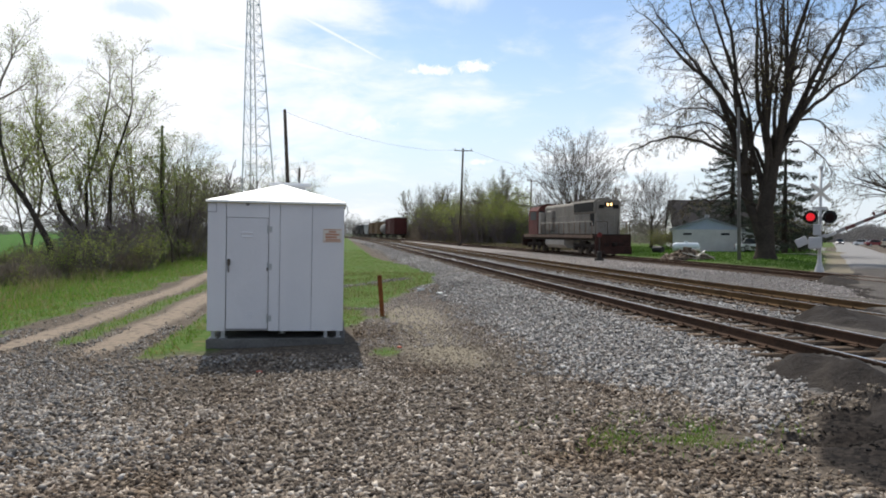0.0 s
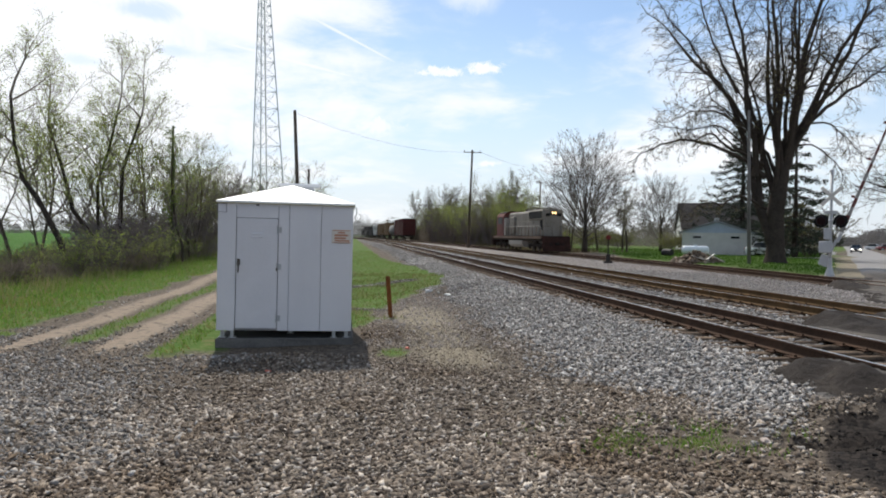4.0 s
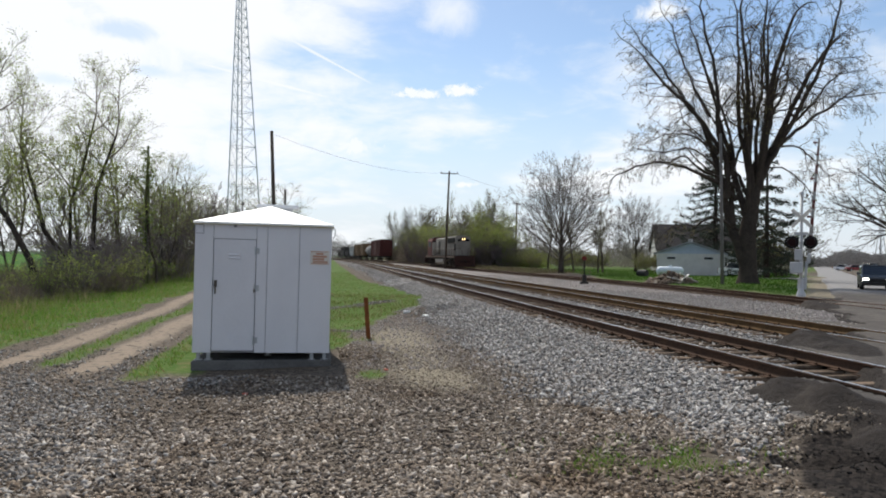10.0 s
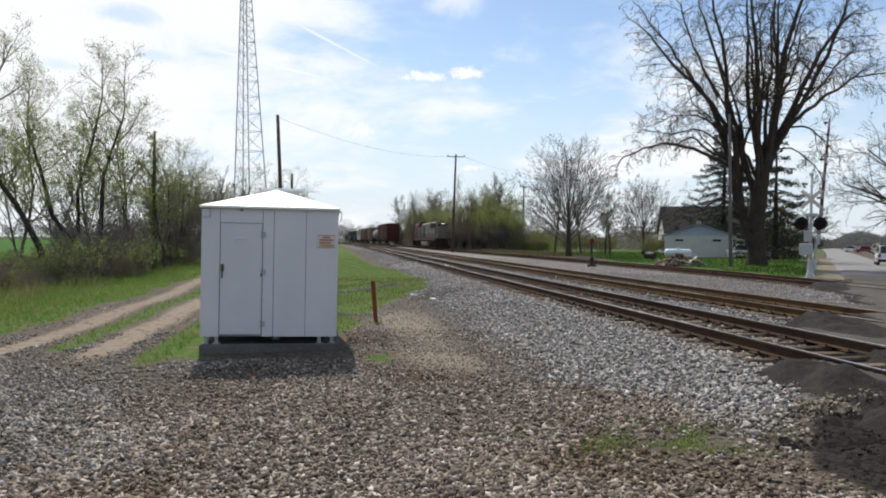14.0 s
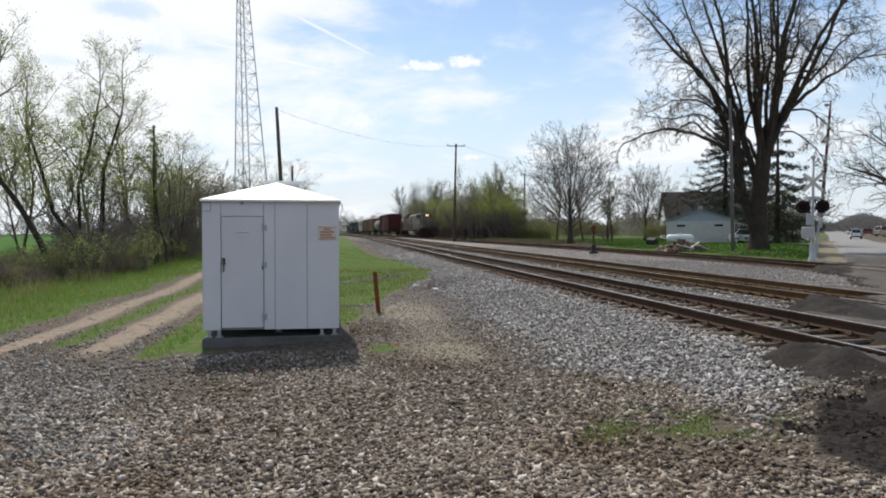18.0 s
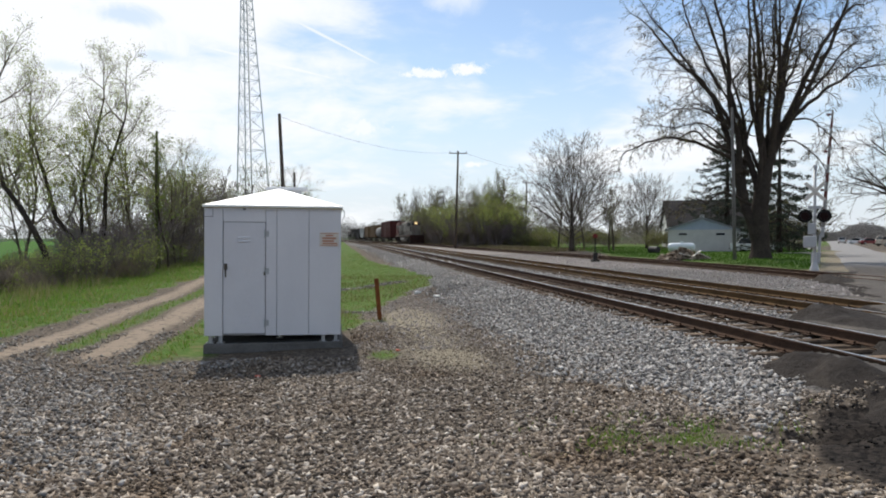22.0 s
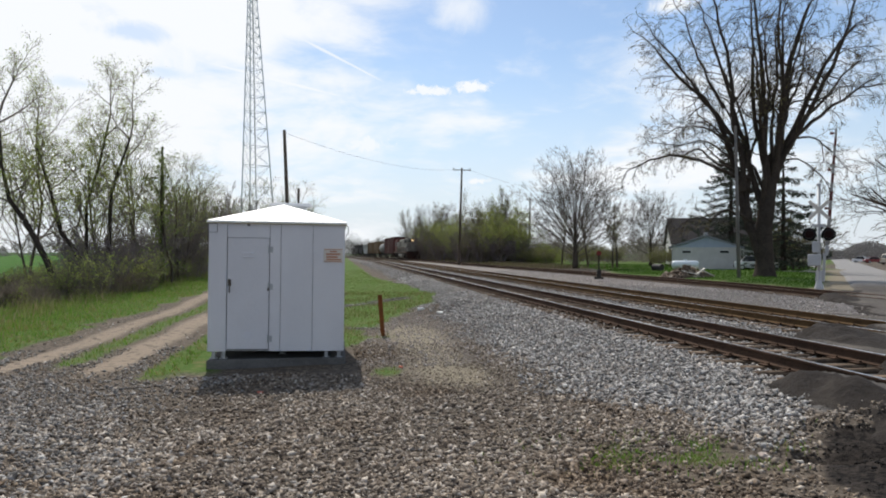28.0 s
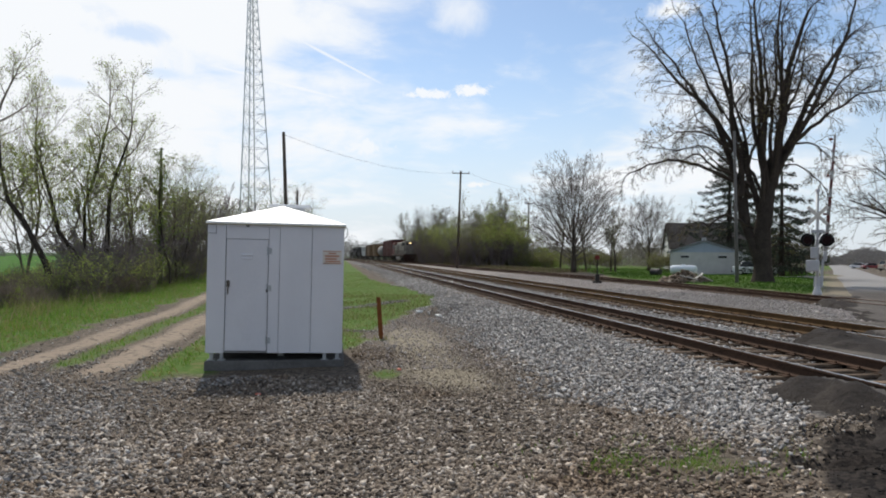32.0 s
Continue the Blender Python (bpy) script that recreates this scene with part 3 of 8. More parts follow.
ground = tagged(new("ground", ground_me), "gravel and grass beside the railway with a dirt lane", "ground", kind="structure")


# ---- road and level crossing ----
def crossing_edge(x):
    """The ragged edge of the crossing's asphalt, as distance from the road's line."""
    gauge = np.zeros_like(x)
    for c in (TRACK_1, TRACK_2, 20.2):
        gauge = np.maximum(gauge, smooth01(0.78 - np.abs(x - c), -0.12, 0.05))
    gauge = np.maximum(gauge, 0.95 * smooth01(x, 12.2, 13.0) * (1 - smooth01(x, 15.5, 19.0)))
    return -0.12 + 1.3 * gauge + 0.14 * np.sin(x * 2.1) + 0.1 * np.sin(x * 5.3 + 1)


def road_z(x, y):
    sx = siding_x(y)
    z = 0.398 - 0.148 * smooth01(x, 13.2, 18.4) - 0.05 * smooth01(x - sx, 1.5, 9.0)
    return z - road_drop(x, y)


S, Q = np.meshgrid(np.concatenate([np.arange(5.5, 42, 0.12), np.geomspace(42.2, 900, 60)]), np.concatenate([np.arange(-2.2, 1.6, 0.1), np.linspace(1.7, 8.6, 14), np.array([8.9, 9.4, 10.2])]))
X, Y = S * 0.6 + Q * 0.8, S * 0.8 - Q * 0.6
inside = smooth01(Q - crossing_edge(X), -0.55, 0.08)
far_road = smooth01(S, 33, 40)
inside = inside * (1 - far_road) + far_road * smooth01(Q + 0.12 * wave(X, Y, 0.6, 7), 0.9, 1.5)
inside = inside * smooth01(X + 0.12 * wave(X, Y, 3.0, 5), 4.75, 5.8)
inside = inside * (1 - smooth01(Q, 6.2 + 2.4 * (1 - far_road), 7.0 + 2.4 * (1 - far_road)))
Zr = ground_z(X, Y) - 0.03 + inside * (road_z(X, Y) - ground_z(X, Y) + 0.03)
rough_edge = inside * (1 - inside) * 4 * (1 - far_road)
face = smooth01(X, 4.5, 4.9) * (1 - smooth01(X, 5.7, 6.1)) * smooth01(inside, 0.05, 0.3) * (1 - far_road)
Zr = Zr + face * (0.05 * wave(X, Y, 5.0, 8) + 0.035 * wave(X, Y, 13.0, 4))
lump = 1.3 * np.exp(-((X - 9.1) / 0.75) ** 4) + 0.9 * np.exp(-((X - 18.2) / 1.3) ** 4) + 0.7 * np.exp(-((X - 5.7) / 0.3) ** 2)
lump = lump * np.exp(-((Q - 0.15) / 0.75) ** 2) * smooth01(inside, 0.1, 0.6) * (1 - far_road)
Zr = Zr + lump * (0.11 + 0.05 * wave(X, Y, 6.0, 5) + 0.03 * wave(X, Y, 13.0, 2))
Zr = Zr + rough_edge * (0.05 * wave(X, Y, 6.0, 1) + 0.035 * wave(X, Y, 14.0, 2)) + 0.008 * wave(X, Y, 2.0, 3) * inside


def road_material():
    m, nt, bsdf = base_material("road")
    geo = nt.nodes.new("ShaderNodeNewGeometry").outputs["Position"]
    a = nt.nodes.new("ShaderNodeAttribute")
    a.attribute_name = "worn"
    fine, large = noise_node(nt, geo, 45.0, 5.0, 0.65), noise_node(nt, geo, 1.3, 6.0, 0.65, 0.5)
    crumb = noise_node(nt, geo, 9.0, 6.0, 0.7)
    old = mix_color(nt, fine, (0.062, 0.055, 0.049, 1), (0.105, 0.094, 0.084, 1))
    old = mix_color(nt, step_node(nt, large, 0.45, 0.7), old, (0.14, 0.121, 0.102, 1))
    f = nt.nodes.new("ShaderNodeAttribute")
    f.attribute_name = "plain"
    old = mix_color(nt, f.outputs["Fac"], old, mix_color(nt, fine, (0.20, 0.195, 0.19, 1), (0.27, 0.26, 0.25, 1)))
    black = mix_color(nt, crumb, (0.012, 0.0105, 0.0095, 1), (0.045, 0.037, 0.032, 1))
    black = mix_color(nt, step_node(nt, large, 0.5, 0.68), black, mix_color(nt, crumb, (0.026, 0.022, 0.019, 1), (0.066, 0.055, 0.046, 1)))
    setin(nt, bsdf, "Base Color", mix_color(nt, step_node(nt, math_node(nt, "MULTIPLY_ADD", math_node(nt, "SUBTRACT", crumb, 0.5), 0.7, a.outputs["Fac"]), 0.55, 0.85), black, old))
    setin(nt, bsdf, "Roughness", 0.93)
    setin(nt, bsdf, "Specular IOR Level", 0.15)
    b = nt.nodes.new("ShaderNodeBump")
    setin(nt, b, "Strength", 0.9)
    setin(nt, b, "Distance", 0.07)
    setin(nt, b, "Height", crumb)
    setin(nt, bsdf, "Normal", b.outputs[0])
    return m


road_me = fast_mesh("road", np.stack([X, Y, Zr], -1).reshape(-1, 3), grid_faces(S.shape[1], S.shape[0]), road_material(), smooth=True)
road_me.attributes.new("worn", "FLOAT", "POINT").data.foreach_set("value", np.asarray(np.maximum(smooth01(inside, 0.72, 1.0) * smooth01(X, 5.55, 6.0) * (1 - smooth01(lump, 0.15, 0.45)), far_road), np.float32).ravel())
road_me.attributes.new("plain", "FLOAT", "POINT").data.foreach_set("value", np.asarray(smooth01(S, 40, 52), np.float32).ravel())
road = tagged(new("road", road_me), "worn grey asphalt road with black crumbling edges at the level crossing", "road", kind="structure")


# ---- loose stones, joined: too many to count ----
CORNERS = np.array([(x, y, z) for x in (-1, 1) for y in (-1, 1) for z in (-1, 1)], float)
SHARD = np.array([(1.1, 0, -0.5), (-0.7, 0.95, -0.4), (-0.6, -1.0, -0.5), (0.1, 0.1, 1.0), (0.3, 0.9, 0.5)], float)
SHARD_FACES = np.array([(0, 2, 1), (0, 1, 4), (0, 4, 3), (0, 3, 2), (2, 3, 1), (1, 3, 4)])
QUADS = np.array([(0, 1, 3, 2), (4, 6, 7, 5), (0, 4, 5, 1), (2, 3, 7, 6), (0, 2, 6, 4), (1, 5, 7, 3)])


def random_turns(rng, n):
    q = rng.normal(size=(n, 4))
    w, x, y, z = (q / np.linalg.norm(q, axis=1, keepdims=True)).T
    return np.stack([1 - 2 * (y * y + z * z), 2 * (x * y - w * z), 2 * (x * z + w * y), 2 * (x * y + w * z), 1 - 2 * (x * x + z * z), 2 * (y * z - w * x),
                     2 * (x * z - w * y), 2 * (y * z + w * x), 1 - 2 * (x * x + y * y)], -1).reshape(n, 3, 3)


def lying_turns(rng, n, tilt):
    """Any heading, but laid down flat with a little tilt."""
    a, b, c = rng.uniform(0, 2 * math.pi, n), rng.normal(0, tilt, n), rng.normal(0, tilt, n)
    ca, sa, cb, sb, cc, sc = np.cos(a), np.sin(a), np.cos(b), np.sin(b), np.cos(c), np.sin(c)
    return np.stack([ca * cb, ca * sb * sc - sa * cc, ca * sb * cc + sa * sc, sa * cb, sa * sb * sc + ca * cc, sa * sb * cc - ca * sc, -sb, cb * sc, cb * cc], -1).reshape(n, 3, 3)


def stones(name, label, x, y, sizes, material, rng, lift=0.25, z=None, shard=False):
    """Rough blocks, or with shard four-cornered splinters."""
    n = len(x)
    corners, sides = (SHARD, SHARD_FACES) if shard else (CORNERS, QUADS)
    shape = corners[None] * (1 + rng.uniform(-0.45, 0.3, (n, len(corners), 3)))
    shape = shape * sizes[:, None, None] * rng.uniform([0.65, 0.35, 0.26], [1.15, 0.65, 0.5], (n, 3))[:, None]
    verts = np.einsum("nij,nkj->nki", lying_turns(rng, n, 0.5), shape)
    z = ground_z(x, y) if z is None else z
    verts = verts + np.stack([x, y, z + lift * sizes * 0.5], -1)[:, None]
    faces = (sides[None] + len(corners) * np.arange(n)[:, None, None]).reshape(-1, sides.shape[1])
    return tagged(new(name, fast_mesh(name, verts.reshape(-1, 3), faces, material)), label, "stones", kind="stuff")


def in_view(x, y, margin=0.0):
    """Within the wedge of land before the hut and the crossing that is ever looked at."""
    return (x > -0.62 * y - 1.0 - margin) & (x < 0.9 * y + 0.6 + margin)


def tie_rows(start, stop, seed):
    """Where the sleepers of a track lie."""
    rows, r = [start], np.random.default_rng(seed)
    while rows[-1] < stop:
        rows.append(rows[-1] + float(r.uniform(0.47, 0.55)))
    return np.array(rows)


def tie_gap(rows, y):
    i = np.clip(np.searchsorted(rows, y), 1, len(rows) - 1)
    return np.minimum(np.abs(y - rows[i - 1]), np.abs(y - rows[i]))


TIES_1, TIES_2, TIES_3 = tie_rows(6.6, 260, 41), tie_rows(10.6, 240, 42), tie_rows(20, 220, 43)
rng = np.random.default_rng(5)
n = 300000
d = 3.5 + np.where(rng.uniform(0, 1, n) < 0.9, 11.5, 22) * rng.uniform(0, 1, n) ** 1.25
x = rng.uniform(-0.66, 1.1, n) * d
y = d
grass_w, lane_w, bal_w, _, lot_w, tan_w, tar_and_shade_w = cover(x, y)
keep = (bal_w < rng.uniform(0.05, 0.95, n)) & (grass_w < rng.uniform(0, 0.55, n)) & (lane_w < rng.uniform(0, 0.8, n)) & (tan_w < rng.uniform(0.85, 3.0, n)) & ((road_q(x, y) < -0.1) | (x < 4.7))
keep &= (rng.uniform(0, 1, n) > 0.62 * smooth01(x, 1.6, 2.8) * (1 - smooth01(y, 5.9, 6.6)))
keep &= (tar_and_shade_w < 0.4) & ~((x > -2.6) & (x < 0.3) & (y > 11.3) & (y < 14.4)) & (rng.uniform(0, 1, n) < 0.35 + 0.5 * smooth01(wave(x, y, 1.3, 9), -0.6, 0.5))
x, y, tan_w = x[keep], y[keep], tan_w[keep]
size = np.minimum(rng.lognormal(math.log(0.027), 0.40, len(x)), 0.06) * (1 - 0.45 * tan_w)
grey = rng.uniform(0, 1, len(x)) < 0.62 * smooth01(-x + 0.9 * wave(x, y, 0.9, 3), 0.6, 3.0) * smooth01(y, 4.5, 6.5)
stones("gravel", "brown and buff loose gravel on the bare ground", x[~grey], y[~grey], size[~grey], M["brown_stone"], rng, lift=0.5, shard=True)
stones("gravel", "grey loose gravel at the lane's mouth", x[grey], y[grey], size[grey], M["pale_stone"], rng, lift=0.5, shard=True)
n = 15000
x, y = rng.uniform(0.2, 5.6, n), rng.uniform(11.5, 34, n)
cov = cover(x, y)
keep = (cov[0] < rng.uniform(0.05, 0.5, n)) & (cov[2] < rng.uniform(0.3, 1.3, n)) & ((x > 0.35) | (y > 14.4))
x, y = x[keep], y[keep]
stones("gravel", "brown and grey gravel beside the grass bank", x, y, np.minimum(rng.lognormal(math.log(0.026), 0.4, len(x)), 0.06), M["lot_stone"], rng, lift=0.4, shard=True)
n = 230000
u = rng.uniform(0, 1, n)
y = 4.5 + 45 * u ** 1.8
x = rng.uniform(2.2, 12.6, n)
bal_w = cover(x, y)[2]
keep = (bal_w > rng.uniform(0.05, 0.95, n)) & (cover(x, y)[0] < rng.uniform(0.1, 0.6, n)) & ((road_q(x, y) < -0.15) | (x < 4.6)) & ((x < 5.95) | (rng.uniform(0, 1, n) < 0.6))
on_tie = ((np.abs(x - TRACK_1) < 1.33) & (tie_gap(TIES_1, y) < 0.125)) | ((np.abs(x - TRACK_2) < 1.33) & (tie_gap(TIES_2, y) < 0.125))
keep &= ~on_tie | (rng.uniform(0, 1, n) < 0.12)
x, y = x[keep], y[keep]
stones("ballast", "grey crushed-stone railway ballast", x, y, np.minimum(rng.lognormal(math.log(0.036), 0.34, len(x)), 0.075), M["grey_stone"], rng, lift=0.9, shard=True)

n = 26000
y = 44 + 90 * rng.uniform(0, 1, n) ** 1.5
x = rng.uniform(1.0, 9.9, n)
cov = cover(x, y)
keep = (cov[2] > rng.uniform(0.05, 0.95, n)) & (cov[0] < 0.3)
x, y = x[keep] + bend(y[keep]), y[keep]
stones("ballast", "grey crushed-stone ballast further along the line", x, y, rng.lognormal(math.log(0.06), 0.34, len(x)), M["grey_stone"], rng, lift=0.5, shard=True)
n = 5000
x, y = rng.uniform(3.2, 6.4, n), rng.uniform(4.4, 8.6, n)
tar_and_shade_w = cover(x, y)[6]
keep = tar_and_shade_w > rng.uniform(0.2, 0.9, n)
x, y = x[keep], y[keep]
M["tar_crumb"] = island_mat("tar_crumb", [(0.008, 0.0075, 0.007), (0.014, 0.013, 0.012), (0.024, 0.021, 0.018), (0.01, 0.009, 0.0085)], rough=0.95)
stones("asphalt_crumbs", "black broken asphalt crumbs beside the torn-up crossing", x, y, np.minimum(rng.lognormal(math.log(0.009), 0.5, len(x)), 0.025), M["tar_crumb"], rng, lift=-0.4)
n = 420
x, y = rng.normal(4.95, 0.24, n), rng.normal(6.36, 0.14, n)
i = np.clip(np.searchsorted(Q[:, 0], road_q(x, y)), 0, Q.shape[0] - 1)
j = np.clip(np.searchsorted(S[0], x * 0.6 + y * 0.8), 0, S.shape[1] - 1)
stones("gravel", "brown gravel spilled over the broken asphalt edge", x, y, np.minimum(rng.lognormal(math.log(0.02), 0.4, n), 0.045), M["brown_stone"], rng, z=np.maximum(ground_z(x, y), Zr[i, j]), shard=True)
n = 34000
x, y = rng.uniform(12.4, 20, n), 14 + 56 * rng.uniform(0, 1, n) ** 1.3
keep = np.maximum(cover(x, y)[2], 0.55) > rng.uniform(0.2, 0.8, n)
keep &= road_q(x, y) < crossing_edge(x) - 0.1
x, y = x[keep], y[keep]
stones("lot_gravel", "grey loose gravel between the tracks", x, y, rng.lognormal(math.log(0.035), 0.35, len(x)), M["lot_stone"], rng, lift=0.5, shard=True)


# ---- grass blades, joined ----
def blades(name, label, x, y, high, material, rng, wide=0.012, z=None, category="grass"):
    n = len(x)
    z = ground_z(x, y) - 0.01 if z is None else z
    a = rng.uniform(0, 2 * math.pi, n)
    lean = rng.normal(0, 0.35, (n, 2)) * high[:, None]
    wd = wide * rng.uniform(0.6, 1.5, n)
    base = np.stack([x, y, z], -1)
    side = np.stack([np.cos(a) * wd, np.sin(a) * wd, 0 * a], -1)
    top = base + np.stack([lean[:, 0], lean[:, 1], high], -1)
    mid = base + np.stack([lean[:, 0] * 0.35, lean[:, 1] * 0.35, high * 0.55], -1)
    verts = np.stack([base - side, base + side, mid + side * 0.7, top, mid - side * 0.7], 1).reshape(-1, 3)
    i = 5 * np.arange(n)[:, None]
    tri = np.concatenate([i + np.array([[0, 1, 2]]), i + np.array([[0, 2, 4]]), i + np.array([[4, 2, 3]])], 0)
    me = fast_mesh(name, verts, tri, material)
    return tagged(new(name, me), label, category, kind="stuff")


n = 200000
y = 5 + 74 * rng.uniform(0, 1, n) ** 2.0
x = rng.uniform(-16, 4.2, n)
gw, lw = cover(x, y)[:2]
keep = (gw > rng.uniform(0.3, 1.0, n)) & in_view(x, y, 1.0) & ~((x > -2.5) & (x < 0.3) & (y > 11.3) & (y < 14.4))
x, y = x[keep], y[keep]
blades("grass", "short bright green spring grass", x, y, rng.uniform(0.035, 0.11, len(x)) * (1 + 0.9 * smooth01(-x, 6.3, 8.5)) * (1 - 0.5 * smooth01(x, -1.0, 0.3)), M["grass"], rng, wide=0.006 + 0.0004 * 12)

n = 4200
x, y = rng.normal(2.9, 0.55, n), rng.normal(5.95, 0.33, n)
keep = (wave(x, y, 5.0, 6) > rng.uniform(-0.4, 0.9, n)) & (cover(x, y)[6] < 0.3)
x, y = x[keep], y[keep]
blades("grass", "thin green sprouts among the gravel", x, y, rng.uniform(0.025, 0.07, len(x)), M["grass"], rng, wide=0.006)


n = 90000
x, y = rng.uniform(20, 62, n), 28 + 75 * rng.uniform(0, 1, n) ** 1.3
gw = cover(x, y)[0]
keep = (gw > rng.uniform(0.3, 1.0, n)) & (x - siding_x(y) > 2.2)
x, y = x[keep], y[keep]
blades("grass", "green lawn grass beyond the siding", x, y, rng.uniform(0.06, 0.16, len(x)), M["lawn"], rng, wide=0.02)


n = 16000
x, y = rng.uniform(-2.0, 4.6, n), rng.uniform(14.5, 34, n)
gw = cover(x, y)[0]
keep = (gw > rng.uniform(0.1, 1.2, n)) & (wave(x, y, 1.6, 5) > rng.uniform(-0.9, 0.9, n))
x, y = x[keep], y[keep]
blades("grass", "straw-flecked tufts on the grass bank", x, y, rng.uniform(0.05, 0.17, len(x)), M["straw"], rng, wide=0.011)


# ---- railway tracks ----
RAIL = [(-0.07, 0), (0.07, 0), (0.07, 0.012), (0.018, 0.032), (0.009, 0.05), (0.009, 0.125), (0.036, 0.138), (0.036, 0.163), (0.028, 0.172), (-0.028, 0.172), (-0.036, 0.163), (-0.036, 0.138), (-0.009, 0.125), (-0.009, 0.05), (-0.018, 0.032), (-0.07, 0.012)]


def sweep(outline, ys, place):
    """An outline (across, up) carried along y; place(y) gives the across and up offsets."""
    b, n = Build(), len(outline)
    for y in ys:
        px, pz = place(y)
        b.v.extend((px + a, y, pz + c) for a, c in outline)
    for i in range(len(ys) - 1):
        for k in range(n):
            j = (k + 1) % n
            b.f.append((i * n + k, i * n + j, (i + 1) * n + j, (i + 1) * n + k))
    b.f.append(tuple(range(n))[::-1])
    b.f.append(tuple(range((len(ys) - 1) * n, len(ys) * n)))
    return b


def track(label, x_at, top_at, y0, y1, side, top, ties, tie_single, rng):
    t = thing("railway_track", Matrix(), label, "railway track", "tracks", "structure")
    ys = np.concatenate([np.arange(y0, 60, 4.0), np.arange(60, y1, 6.0)])
    for s in (-0.7525, 0.7525):
        me = sweep(RAIL, ys, lambda y: (float(x_at(y)) + s, float(top_at(y)) - 0.172)).mesh("rail", [side, top])
        for p in me.polygons:
            if p.normal.z > 0.9 and p.center.z > float(top_at(p.center.y)) - 0.02:
                p.material_index = 1
        part("rail", me, None, t, "steel rail with rusty sides and a worn running surface")
    shapes = []
    for k in range(4):
        b = Build().box((0, 0, -0.09), (2.59 + 0.05 * k, 0.23 - 0.01 * k, 0.18), 0.015 + 0.006 * k)
        shapes.append(b.mesh("sleeper", M["tie_wood"]))
    rest, plates = Build(), Build()
    for y in ties.tolist():
        c, z = float(x_at(y)), float(top_at(y)) - 0.183
        turn = rng.uniform(-0.03, 0.03)
        if y < tie_single:
            ob = part("sleeper", shapes[int(rng.integers(4))], None, t)
            ob.matrix_basis = Matrix.Translation((c + rng.uniform(-0.09, 0.09), y, z + rng.uniform(-0.022, 0.004))) @ Matrix.Rotation(turn, 4, "Z")
            for s in (-0.7525, 0.7525):
                plates.box((c + s, y, z + 0.006), (0.34, 0.19, 0.016))
                for k in (-1, 1):
                    plates.box((c + s + 0.085 * k, y + 0.05 * k, z + 0.025), (0.03, 0.02, 0.04))
        else:
            rest.box((c, y, z - 0.09), (2.6, 0.23, 0.18), m=Matrix.Rotation(turn, 3, "Z"))
    if plates.v:
        tagged(part("tie_plates", plates, M["rail_side"], t, "rusty tie plates and spikes"), kind="stuff")
    if rest.v:
        tagged(part("far_sleepers", rest, M["tie_wood"], t, "far wooden sleepers half sunk in ballast"), kind="stuff")
    return t


rng = np.random.default_rng(11)
track("main-line railway track on weathered wooden sleepers in grey ballast", lambda y: TRACK_1 + bend(y), lambda y: RAIL_TOP, -60, 420, M["rail_side"], M["rail_top"], TIES_1, 66, rng)
track("second railway track with orange-brown rusty rails", lambda y: TRACK_2 + bend(y), lambda y: RAIL_TOP, -60, 420, M["rail_rust"], M["rail_top"], TIES_2, 64, rng)
track("sunken siding track with dark rusty rails in pale gravel", siding_x, siding_z, -40, 420, M["rail_side"], M["rail_dull"], TIES_3, 20, rng)


# ---- trees ----
def unit(v):
    return v / (np.linalg.norm(v) + 1e-9)


